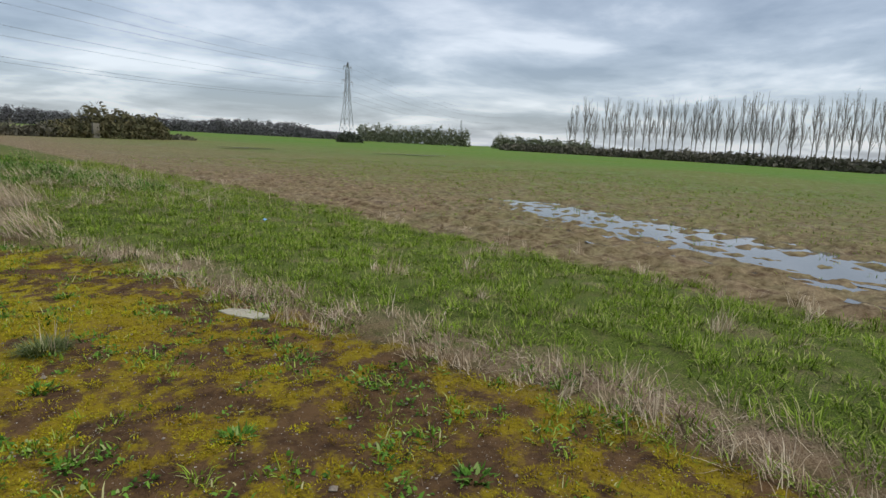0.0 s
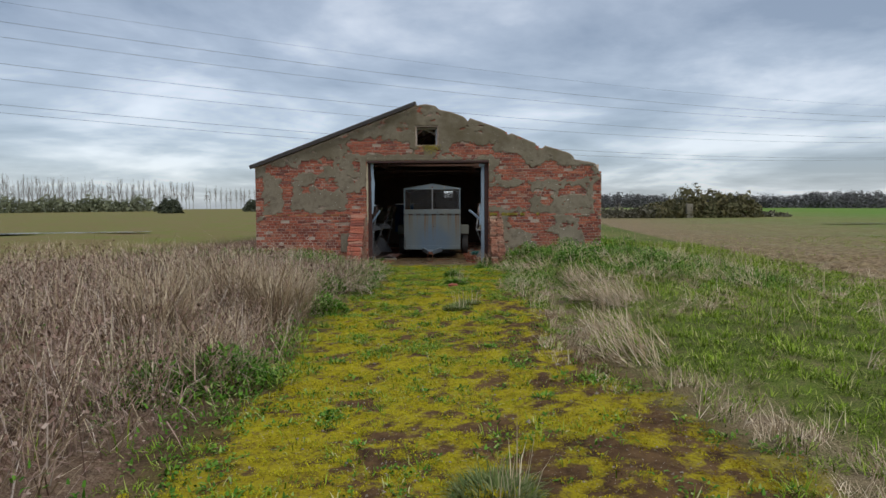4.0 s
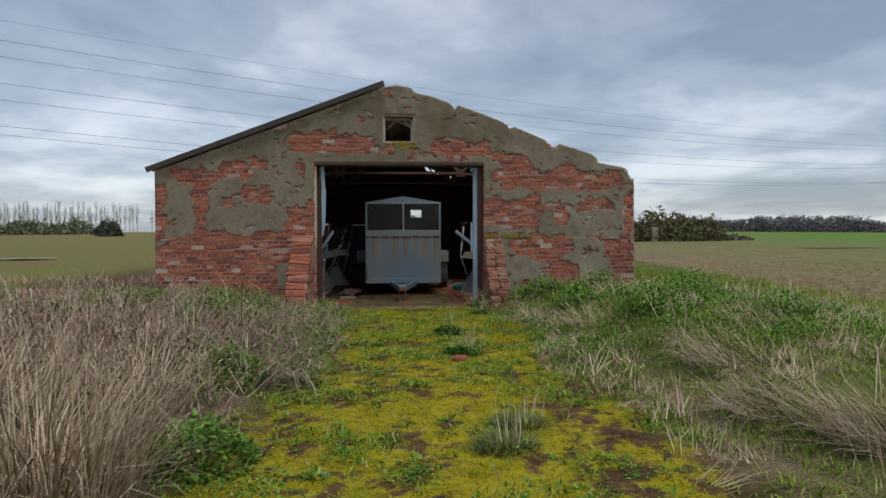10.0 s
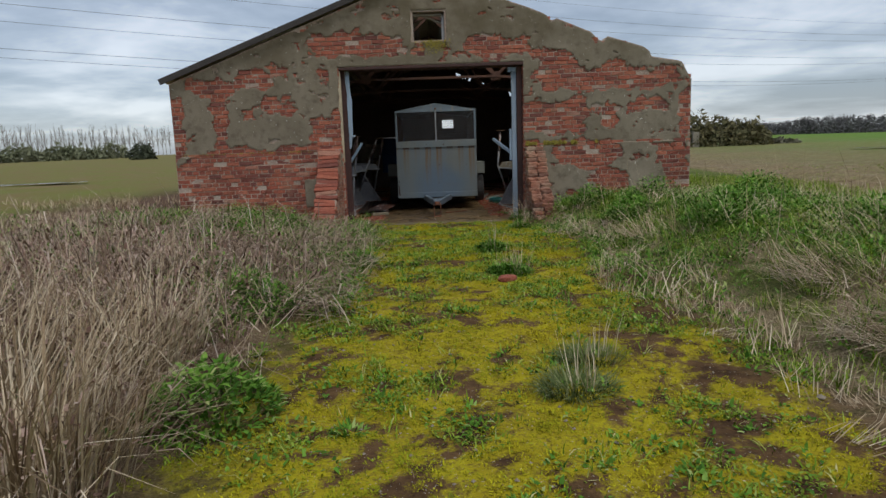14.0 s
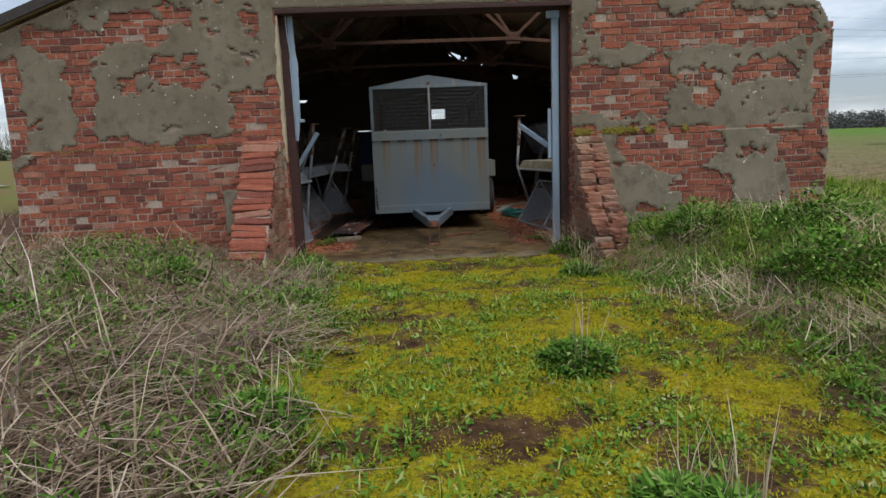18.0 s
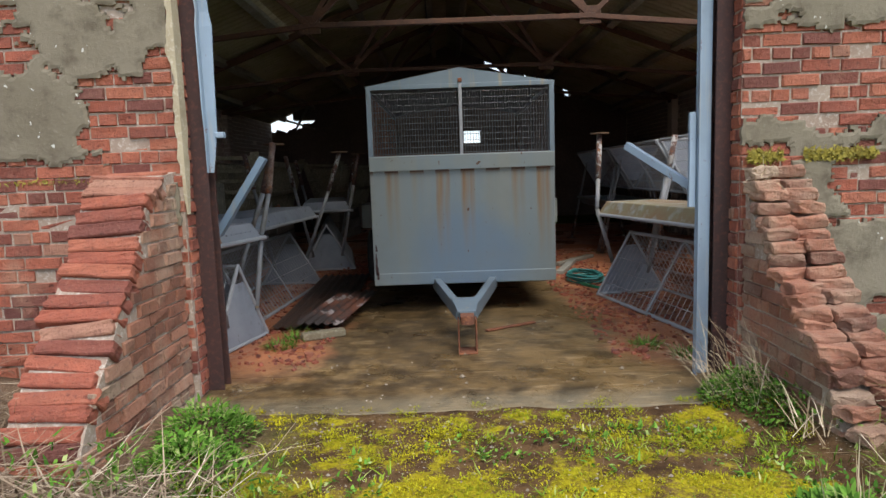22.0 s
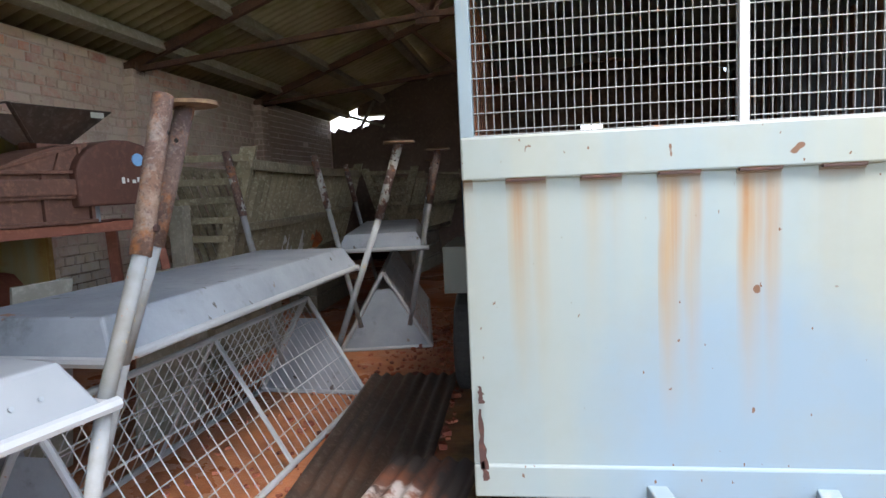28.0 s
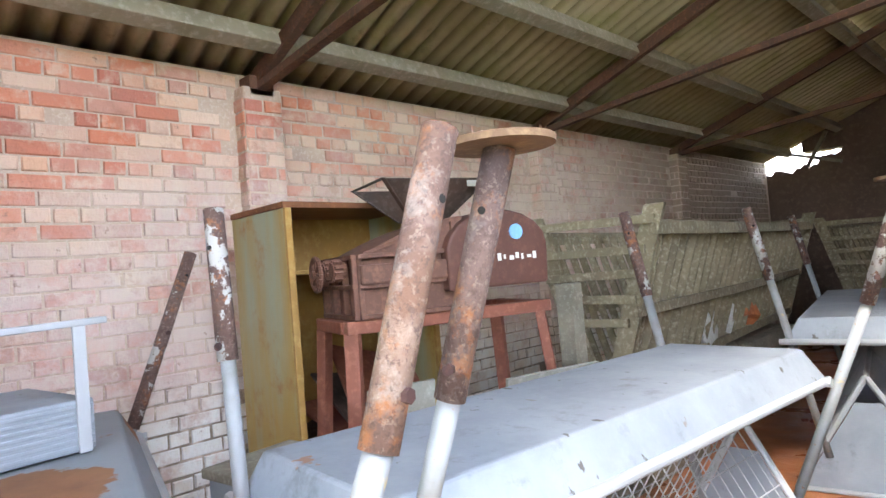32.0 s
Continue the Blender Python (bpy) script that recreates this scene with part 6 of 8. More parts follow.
# bargeboard strip along the left roof edge and fittings of the gable hole
bm = bmesh.new()
bar(bm, (-4.72, -0.175, roof_z(4.72) + 0.02), (-0.3, -0.175, roof_z(0.3) + 0.02), 0.03, 0.1, 0.004)
tagged(link_mesh("bargeboard", bm, speckle("black_tarred_board", (0.035, 0.03, 0.028), (0.05, 0.043, 0.038), (0.075, 0.065, 0.055), 4, 30, 0.85, 0.3)), "thin dark verge board under the roof edge", "bargeboard")
t = thing("window_frame", -0.015, 0.12, 3.19, label="broken timber frame in the gable hole", category="window frame")
bm = bmesh.new()
box(bm, 0.225, 0.27, -0.03, 0.03, 0.0, 0.46, 0.004)
part("jamb", bm, GALVPALE, t)
bm = bmesh.new()
box(bm, -0.27, 0.27, -0.03, 0.03, 0.42, 0.46, 0.004)
part("head", bm, WOOD, t)
bm = bmesh.new()
bar(bm, (-0.1, 0.03, 0.44), (0.22, 0.05, 0.3), 0.04, 0.03)
part("splinter", bm, WOOD, t)


def sill_moss():
    rng = random.Random(9)
    vs, fs = [], []
    def crumb(x, y, z, r, dy):
        b = len(vs)
        for j in range(3):
            vs.append((x + rng.gauss(0, r), y - rng.uniform(0, dy), z + rng.gauss(0, r)))
        fs.append((b, b + 1, b + 2))
    for i in range(700):
        x, z = rng.gauss(0.08, 0.13), 3.18 - abs(rng.gauss(0, 0.09))
        if z > 2.9:
            crumb(x, -0.026, z, 0.011, 0.014)
    for i in range(3600):
        x = 1.66 + rng.random() ** 1.4 * 1.3
        if fbm(x * 5, 0.3, 2, 2) > -0.15:
            crumb(x, -0.03 - rng.uniform(0, 0.03), 1.335 + rng.gauss(0, 0.014) + 0.01 * rng.random(), 0.011, 0.016)
    for i in range(500):
        crumb(rng.uniform(-4.5, -1.7), -0.03, 1.335 + rng.gauss(0, 0.008), 0.008, 0.012)
    tagged(shape("wall_moss", vs, fs, WALLMOSS), "yellow moss growing along the wall ledge", "moss", kind="stuff")


WALLMOSS = speckle("dull_yellow_moss", (0.26, 0.2, 0.03), (0.34, 0.28, 0.04), (0.2, 0.18, 0.06), 6, 40, 0.95, 0.3)
sill_moss()


# ---------------- near vegetation ----------------
def blade_mesh(name, base, length, width, lean, azim, bow, mat, label, category, flop=None):
    """Many bent blades in one mesh. base: n x 3; the rest: n values. lean and bow in radians."""
    n = len(base)
    ca, sa = np.cos(azim), np.sin(azim)
    side = np.stack([-sa, ca, np.zeros(n)], 1) * (width / 2)[:, None]
    def along(frac, ang):
        return np.stack([np.sin(ang) * ca, np.sin(ang) * sa, np.cos(ang)], 1) * (length * frac)[:, None]
    p1 = base + along(0.5, lean)
    p2 = p1 + along(0.5, lean + bow)
    v = np.stack([base - side, base + side, p1 + side * 0.8, p1 - side * 0.8, p2], 1).reshape(-1, 3)
    k = np.arange(n) * 5
    loops = np.stack([k, k + 1, k + 2, k + 3, k + 3, k + 2, k + 4], 1).reshape(-1)
    starts = np.stack([np.arange(n) * 7, np.arange(n) * 7 + 4], 1).reshape(-1)
    me = bpy.data.meshes.new(name)
    me.vertices.add(len(v))
    me.vertices.foreach_set("co", v.astype(np.float32).reshape(-1))
    me.loops.add(len(loops))
    me.loops.foreach_set("vertex_index", loops.astype(np.int32))
    me.polygons.add(len(starts))
    me.polygons.foreach_set("loop_start", starts.astype(np.int32))
    me.update(calc_edges=True)
    me.materials.append(mat)
    ob = new(name, me)
    return tagged(ob, label, category, kind="stuff")


RNG = np.random.default_rng(7)


def scatter(n, x0, x1, y0, y1, keep):
    """Ground points in a rectangle for which keep(x, y) gives a chance above a throw."""
    out = []
    xs, ys, th = RNG.uniform(x0, x1, n), RNG.uniform(y0, y1, n), RNG.random(n)
    for x, y, u in zip(xs, ys, th):
        if u < keep(x, y):
            out.append((x, y, height(x, y) - 0.005))
    return np.array(out)


def sward(name, pts, l0, l1, w0, w1, lean, bow, mat, label, category="grass", azim=None):
    n = len(pts)
    az = RNG.uniform(0, 2 * np.pi, n) if azim is None else RNG.normal(azim[0], azim[1], n)
    return blade_mesh(name, pts, RNG.uniform(l0, l1, n), RNG.uniform(w0, w1, n), np.abs(RNG.normal(lean, lean * 0.5, n)), az, RNG.normal(bow, 0.3, n), mat, label, category)


def tufts(name, n, x0, x1, y0, y1, keep, per, radius, l0, l1, w0, w1, lean, bow, mat, label, category="grass", lay=None, lift=0.0):
    """Clumps of blades that spread outwards from scattered centres; lay: a common direction in which they lie."""
    c = scatter(n, x0, x1, y0, y1, keep)
    k = len(c)
    size = RNG.uniform(0.55, 1.25, k)
    c, sz = np.repeat(c, per, 0), np.repeat(size, per)
    m = len(c)
    a = RNG.uniform(0, 2 * np.pi, m)
    r = radius * sz * np.sqrt(RNG.random(m))
    base = c + np.stack([r * np.cos(a), r * np.sin(a), np.zeros(m)], 1)
    az = a + RNG.normal(0, 0.6, m)
    base[:, 2] += RNG.uniform(0, lift, m) * sz
    if lay is not None:
        az = np.repeat(RNG.normal(lay[0], lay[1], k), per) + RNG.normal(0, 0.35, m)
    return blade_mesh(name, base, RNG.uniform(l0, l1, m) * sz, RNG.uniform(w0, w1, m), np.abs(RNG.normal(lean, lean * (0.12 if lift and lay is not None else 0.45), m)), az, RNG.normal(bow, 0.35, m), mat, label, category)


def verge_r(x, y):
    if x < path_right(y) - 0.2 + 0.25 * fbm(x * 2, y * 2, 5, 2) or x > field_edge(y) + 0.2 + 0.5 * fbm(x, y, 0, 2):
        return 0.0
    return (0.25 + 0.75 * smooth(0.0, 0.7, x - path_right(y))) * 0.75 + 0.4 * fbm(x * 0.9, y * 0.9, 1, 3) + 0.7 * fbm(x * 3.0, y * 3.0, 6, 2)


tufts("grass_verge", 13000, 1.3, 9.5, -21.5, -0.6, verge_r, 24, 0.09, 0.05, 0.15, 0.004, 0.008, 0.8, 0.7, GRASS, "rough green grass on the verge beside the track")


def pale_r(x, y):
    if x < path_right(y) - 0.15 or x > field_edge(y) + 0.6:
        return 0.0
    edge = 0.35 if x > field_edge(y) - 0.5 or x < path_right(y) + 0.25 else 0.0
    near = smooth(-9.5, -5, y)
    return max(0.0, fbm(x * 1.4, y * 1.4, 4, 3) * 0.7 - 0.1) + edge * 0.5 + near * max(0.0, fbm(x * 1.1, y * 1.1, 8, 3) - 0.05) * 0.4


tufts("dead_grass_tufts", 2600, 1.3, 9.5, -21.5, -0.6, pale_r, 26, 0.07, 0.1, 0.3, 0.003, 0.006, 0.8, 0.5, DEADGRASS, "pale dead grass scattered through the verge", "dead grass", (-0.5, 1.0))
tufts("broken_stalks", 380, 1.6, 8.0, -12.0, -0.6, lambda x, y: 0.7 if path_right(y) + 0.1 < x < field_edge(y) else 0.0, 3, 0.1, 0.35, 0.8, 0.003, 0.006, 0.5, 0.15, DEADGRASS, "thin pale stalks standing on the bank", "dead stalks", (2.6, 0.8))


tufts("edge_straw", 3800, 1.2, 3.4, -20.5, -1.5, lambda x, y: 0.9 if abs(x - path_right(y) - 0.18) < 0.36 and fbm(x * 1.2, y * 0.8, 14, 3) > -0.25 + 0.35 * smooth(-12, -9, y) else 0.0, 16, 0.1, 0.08, 0.22, 0.003, 0.005, 1.25, 0.25, DEADGRASS, "flattened pale straw along the track edge", "dead grass", (1.2, 0.9))


def bank_r(x, y):
    if x < path_right(y) - 0.1 or x > 6.2 or y < -9:
        return 0.0
    return smooth(-9, -6, y) * (0.5 + 0.8 * fbm(x * 1.1, y * 1.1, 3, 3))


tufts("bank_weeds", 4000, 1.4, 6.2, -9, -0.12, bank_r, 26, 0.15, 0.02, 0.05, 0.01, 0.02, 1.0, 0.5, LEAF, "lush green weeds and nettles on the bank by the barn", "weeds", None, 0.12)
tufts("bank_grass", 2400, 1.5, 6.2, -9, -0.12, bank_r, 14, 0.1, 0.08, 0.2, 0.004, 0.007, 0.9, 0.9, BANKGRASS, "long rough grass among the weeds on the bank")
tufts("bank_straw", 1000, 1.5, 6.2, -10, -0.12, lambda x, y: (0.6 if x > path_right(y) + 0.7 else 0.2) * thatched(x, y) + 0.05, 20, 0.14, 0.2, 0.5, 0.003, 0.006, 1.2, 0.3, DEADGRASS, "pale flattened straw on the bank", "dead grass", (1.0, 1.3), 0.12)


def left_stems(x, y):
    if x > path_left(y) - 0.05 or y > -4.2:
        return 0.0
    return (0.2 + 0.8 * smooth(0.0, 0.8, path_left(y) - x)) * (0.65 + 0.5 * fbm(x * 0.8, y * 0.8, 2, 3)) * smooth(-4.2, -8.0, y)


tufts("brown_stalks", 7000, -7.5, -0.9, -20.5, -4.2, left_stems, 3, 0.14, 0.26, 0.62, 0.005, 0.009, 0.5, 0.2, BROWNSTEMS, "dense brown dead stalks along the track", "dead stalks")
tufts("tangled_stalks", 8000, -7.5, -0.8, -20.5, -4.2, left_stems, 7, 0.16, 0.12, 0.4, 0.005, 0.009, 1.15, 0.4, RUSSET, "tangle of dead stems low among the stalks", "dead stalks", None, 0.28)
tufts("pale_stalks", 7000, -7.5, -0.8, -20.5, -4.2, left_stems, 6, 0.14, 0.25, 0.75, 0.003, 0.007, 0.8, 0.9, DEADGRASS, "pale dead grass among the stalks", "dead grass", None, 0.22)
tufts("withered_leaves", 9000, -7.5, -0.9, -20.5, -4.2, left_stems, 8, 0.16, 0.03, 0.07, 0.012, 0.024, 1.1, 1.0, RUSSET, "curled withered leaves hanging on the dead stalks", "dead leaves", None, 0.45)


def left_green(x, y):
    d = path_left(y) - x
    if d < -0.15:
        return 0.0
    nettles = 1.2 * smooth(0.75, 0.35, math.hypot((x + 1.45) * 0.8, y + 12.0)) + smooth(0.7, 0.3, math.hypot((x + 1.6) * 0.7, y + 6.6))
    return nettles + (1.0 if d < 0.45 else 0.4) * max(0.0, (0.4 if d < 0.45 else 0.1) + 1.3 * fbm(x * 1.2, y * 1.2, 6, 3))


tufts("left_verge_weeds", 4200, -7.5, -0.6, -20.5, -0.3, left_green, 20, 0.14, 0.03, 0.065, 0.01, 0.018, 0.95, 0.6, LEAF, "green weeds at the foot of the dead stalks", "weeds", None, 0.2)
tufts("left_verge_grass", 2600, -7.5, -0.6, -20.5, -0.3, left_green, 12, 0.1, 0.1, 0.26, 0.005, 0.009, 0.8, 0.7, GRASS, "long green grass at the foot of the dead stalks")


def left_straw(x, y):
    if x > path_left(y) + 0.1 or y < -8.8 or x < -5.4 or (x > -2.1 and y > -1.3):
        return 0.0
    return smooth(-8.8, -6.2, y) * (1 - 0.2 * smooth(-4.5, -2.5, y)) * max(0.04, 0.42 + 1.2 * fbm(x * 1.0, y * 1.0, 9, 3))


tufts("flattened_stalks", 4200, -5.4, -0.8, -8.8, -0.15, left_straw, 8, 0.2, 0.18, 0.6, 0.005, 0.01, 1.5, 0.1, DULLSTRAW, "flattened dead stalks and bramble below the wall", "dead stalks", (0.4, 1.6), 0.14)
tufts("flattened_straw", 2600, -5.4, -0.8, -8.8, -0.15, left_straw, 9, 0.18, 0.14, 0.45, 0.004, 0.008, 1.4, 0.2, DULLSTRAW, "pale flattened straw below the wall", "dead grass", (0.2, 1.5), 0.16)
tufts("wall_foot_weeds", 1500, -5.2, -0.7, -7.5, -0.5, lambda x, y: max(0.0, 0.05 + 0.12 + 0.3 * smooth(-5, -2.5, y) + 1.3 * fbm(x * 1.1, y * 1.1, 23, 3)) if x < path_left(y) + 0.25 and not (x > -2.1 and y > -1.3) else 0.0, 26, 0.15, 0.025, 0.06, 0.012, 0.022, 1.0, 0.5, LEAF, "green nettles and weeds in the straw below the wall", "weeds", None, 0.17)
tufts("wall_foot_grass", 900, -5.2, -0.7, -7.5, -0.5, lambda x, y: max(0.0, 0.1 + 0.35 * smooth(-5, -2.5, y) + 1.3 * fbm(x * 1.1, y * 1.1, 23, 3)) if x < path_left(y) + 0.25 and not (x > -2.1 and y > -1.3) else 0.0, 16, 0.09, 0.1, 0.26, 0.003, 0.006, 0.7, 0.7, BANKGRASS, "green grass in the straw below the wall")
tufts("bramble_canes", 220, -5.2, -1.4, -8.5, -1.7, left_straw, 3, 0.25, 0.6, 1.1, 0.007, 0.011, 1.1, 0.7, BROWNSTEMS, "long arching bramble canes below the wall", "bramble")
tufts("field_margin", 3000, -16, -4.8, -18, 4, lambda x, y: (0.5 + 0.5 * fbm(x * 0.5, y * 0.5, 3, 3)) * (1 if x < -6 or y > -6 else 0), 10, 0.14, 0.12, 0.36, 0.006, 0.012, 0.6, 0.5, DEADGRASS, "rough dead grass margin beside the far field", "dead grass")
tufts("barn_side_grass", 1500, 4.8, 10, -2.5, 8, lambda x, y: 0.8 if x < field_edge(y) + 0.3 else 0, 12, 0.12, 0.1, 0.28, 0.006, 0.012, 0.6, 0.5, GRASS, "rough grass beside the barn wall")
tufts("crop_seedlings", 16000, 6, 30, -21, 14, lambda x, y: max(0.0, smooth(0.5, 9, x - field_edge(y)) * 0.7 + 0.5 * fbm(x * 0.4, y * 0.4, 2, 3)) if x > field_edge(y) + 0.4 else 0, 5, 0.07, 0.04, 0.1, 0.008, 0.014, 0.6, 0.5, GRASS, "young green crop seedlings in the ploughland", "crop")


tufts("moss_carpet", 32000, -1.3, 2.7, -20.5, -0.36, lambda x, y: 1.25 * mossy(x, y) - 0.1, 20, 0.045, 0.008, 0.022, 0.004, 0.0075, 0.9, 0.6, MOSS, "bright yellow-green moss carpet on the track", "moss", None, 0.012)


def track_green(x, y):
    if not (path_left(y) - 0.2 < x < path_right(y) + 0.2) or y > -0.7:
        return 0.0
    return max(0.0, 0.22 + 1.2 * fbm(x * 1.9, y * 1.9, 21, 3) + 0.35 * smooth(-9, -4, y) * smooth(-0.9, -3.0, y) + 0.6 * smooth(0.1, -0.9, x) * smooth(-10, -16, y))


tufts("door_moss", 15000, -1.25, 1.9, -5.0, -0.6, mossy, 12, 0.025, 0.006, 0.016, 0.002, 0.004, 0.8, 0.6, MOSS, "thick bright moss cushions before the doorway", "moss", None, 0.022)
tufts("track_weeds", 7000, -1.4, 2.9, -20.5, -0.7, track_green, 10, 0.07, 0.02, 0.045, 0.012, 0.02, 1.0, 0.5, LEAF, "low green leafy weeds in the moss of the track", "weeds", None, 0.03)
CLOVER = blades("fresh_low_weed", [(0.0, (0.09, 0.14, 0.015)), (0.5, (0.19, 0.28, 0.03)), (0.9, (0.28, 0.38, 0.06)), (1.0, (0.4, 0.44, 0.14))])
tufts("track_clover", 15000, -1.3, 2.3, -13, -1.6, lambda x, y: (track_green(x, y) - 0.25) * smooth(-13, -10, y) if fbm(x * 0.8, y * 0.8, 51, 2) > -0.15 else 0.0, 14, 0.06, 0.012, 0.028, 0.008, 0.014, 1.0, 0.5, CLOVER, "fresh green low weeds spreading through the moss", "weeds", None, 0.025)
tufts("track_grass", 10000, -1.4, 2.9, -20.5, -0.7, track_green, 9, 0.05, 0.03, 0.09, 0.004, 0.009, 0.8, 0.5, GRASS, "short green grass and weeds in the moss of the track")


def track_brown(x, y):
    return (0.4 + 0.7 * fbm(x * 1.5, y * 1.5, 31, 3)) * (0.35 + 0.65 * smooth(0.8, 1.9, x)) if on_track(x, y) and y < -0.4 else 0.0


sward("track_litter", scatter(60000, -1.3, 2.8, -20.5, -0.4, track_brown), 0.015, 0.05, 0.003, 0.006, 1.2, 0.2, LITTER, "brown plant litter on the track", "litter")


def build_grit():
    """Small pale stones and crumbs on the track and about the doorway."""
    rng = random.Random(21)
    vs, fs = [], []
    for i in range(1700):
        inside = i % 16 == 0
        x, y = (rng.uniform(-1.5, 1.6), rng.uniform(-0.35, 2.2)) if inside else (rng.uniform(-0.9, 2.4), rng.uniform(-20, -0.4))
        if not inside and not on_track(x, y):
            continue
        s = rng.uniform(0.004, 0.013) * (2 if rng.random() < 0.04 else 1)
        z = (0.0 if y > -0.35 else height(x, y)) + s * 0.3
        b = len(vs)
        for d in ((1, 0, 0), (-1, 0, 0), (0, 1, 0), (0, -1, 0), (0, 0, 0.8), (0, 0, -0.8)):
            k = s * rng.uniform(0.6, 1.2)
            vs.append((x + d[0] * k, y + d[1] * k, z + d[2] * k))
        for p, q in ((0, 2), (2, 1), (1, 3), (3, 0)):
            fs += [(b + p, b + q, b + 4), (b + q, b + p, b + 5)]
    for i in range(190):
        x, y = rng.uniform(-1.5, 1.6), rng.gauss(-0.55, 0.22)
        s = rng.uniform(0.004, 0.013)
        z = (0.0 if y > -0.35 else height(x, y)) + s * 0.25
        b = len(vs)
        for d in ((1, 0, 0), (-1, 0, 0), (0, 1, 0), (0, -1, 0), (0, 0, 0.7), (0, 0, -0.7)):
            k = s * rng.uniform(0.6, 1.3)
            vs.append((x + d[0] * k, y + d[1] * k, z + d[2] * k))
        for p, q in ((0, 2), (2, 1), (1, 3), (3, 0)):
            fs += [(b + p, b + q, b + 4), (b + q, b + p, b + 5)]
    tagged(shape("grit", vs, fs, speckle("brown_grit", (0.28, 0.23, 0.17), (0.2, 0.155, 0.11), (0.38, 0.33, 0.26), 8, 60)), "pale stone grit and mortar crumbs on the track", "grit", kind="stuff")


build_grit()


# single plants
def plant(name, label, category, x, y, count, l0, l1, w0, w1, spread, lean, bow, mat, azim=None, group="", z=None, lift=0.0):
    n = count
    r, a = spread * np.sqrt(RNG.random(n)), RNG.uniform(0, 2 * np.pi, n)
    base = np.stack([r * np.cos(a), r * np.sin(a), RNG.uniform(0, 1, n) * lift * (1 - (r / spread) ** 2)], 1)
    az = a + RNG.normal(0, 0.5, n) if azim is None else RNG.normal(azim[0], azim[1], n)
    ob = blade_mesh(name, base, RNG.uniform(l0, l1, n), RNG.uniform(w0, w1, n), np.abs(RNG.normal(lean, lean * 0.4, n)), az, RNG.normal(bow, 0.25, n), mat, label, category)
    ob.location = (x, y, (height(x, y) if z is None else z) - 0.01)
    if count > 40:
        del ob["kind"]
    return tagged(ob, group=group)


for (x, y, s, n) in ((-1.62, -9.25, 1.0, 2600), (-2.3, -8.7, 1.0, 1800), (-1.75, -8.0, 0.85, 1300), (-2.9, -9.4, 0.9, 1200), (-2.4, -10.6, 0.9, 1300), (-3.2, -7.6, 0.8, 900), (-1.55, -11.6, 0.7, 600)):
    plant("reed_tussock", "tall pale dead grass tussock beside the track", "grass tussock", x, y, int(n * 0.36), 0.4 * s, 0.9 * s, 0.005, 0.009, 0.42 * s, 0.4, 0.45, DEADGRASS, group="dead tussocks")
for (x, y, n, az) in ((2.75, -8.9, 1500, 2.5), (2.5, -8.2, 600, 2.6), (2.3, -10.3, 500, 2.3), (2.2, -11.2, 600, 2.2), (2.7, -7.2, 700, 2.5), (3.5, -6.4, 600, 2.6), (2.4, -4.6, 500, 2.4), (4.7, -7.6, 600, 2.5)):
    plant("leaning_tussock", "pale dead grass tussock laid over by the wind", "grass tussock", x, y, int(n * 0.36), 0.25, 0.58, 0.005, 0.009, 0.36, 1.05, 0.3, DEADGRASS, (az, 0.3), group="leaning tussocks")
for (x, y, s) in ((0.72, -13.8, 1.0), (0.64, -8.4, 0.9), (0.7, -5.5, 1.0), (0.62, -4.1, 1.1), (0.6, -5.4, 0.8), (-0.9, -4.6, 1.1), (1.3, -1.6, 1.0), (-1.2, -2.2, 1.0), (0.79, -15.8, 0.6), (0.8, -8.0, 0.8)):
    plant("weed_clump", "grey-green leafy weed clump growing in the track", "weed", x, y, int(1000 * s), *((0.05, 0.15, 0.004, 0.008) if y < -7 else (0.025, 0.065, 0.01, 0.022)), 0.2 * s, 0.8 if y < -7 else 1.0, 0.5, GREYLEAF if y < -7 else LEAF, group="track weeds", lift=(0.0 if y < -7 else 0.12 * s))
    plant("dry_stalks", "thin dry stalks standing out of a weed clump", "dead stalks", x + 0.05, y, 16, 0.2 * s, 0.42 * s, 0.004, 0.006, 0.14 * s, 0.25, 0.1, DEADGRASS, group="dry stalks")
for (x, y) in ((-0.45, -8.75), (0.22, -9.4), (-0.5, -14.7), (-0.33, -5.65), (-0.8, -5.75), (-0.72, -4.75), (-0.4, -2.42), (-0.66, -2.55), (-0.1, -4.0), (0.58, -16.4), (1.0, -17.6), (0.1, -17.9), (-0.5, -11.2), (-0.8, -7.2), (0.1, -6.8), (1.2, -12.2), (0.9, -10.6), (-0.3, -12.6), (1.4, -14.4), (0.3, -3.2), (-0.7, -16.6), (1.5, -18.6)):
    plant("weed_rosette", "small bright green weed rosette in the moss", "weed", x, y, 110, 0.03, 0.075, 0.01, 0.02, 0.07, 1.0, 0.4, LEAF, group="weed rosettes")
for (x, y, s) in ((-1.25, -11.9, 1.0), (-1.6, -12.3, 0.8), (-1.15, -8.5, 0.8), (-1.5, -6.7, 0.9), (2.9, -5.2, 1.1), (3.6, -4.2, 1.2), (2.6, -3.2, 1.0), (4.4, -3.0, 1.2), (3.3, -2.0, 1.1), (4.2, -5.6, 1.0), (2.5, -1.4, 0.9), (-2.2, -2.0, 0.6)):
    plant("nettle_patch", "patch of dark green young nettles beside the track", "nettles", x, y, int(1300 * s), 0.025, 0.07, 0.014, 0.03, 0.42 * s, 1.0, 0.5, LEAF, group="nettle patches", lift=0.34 * s)
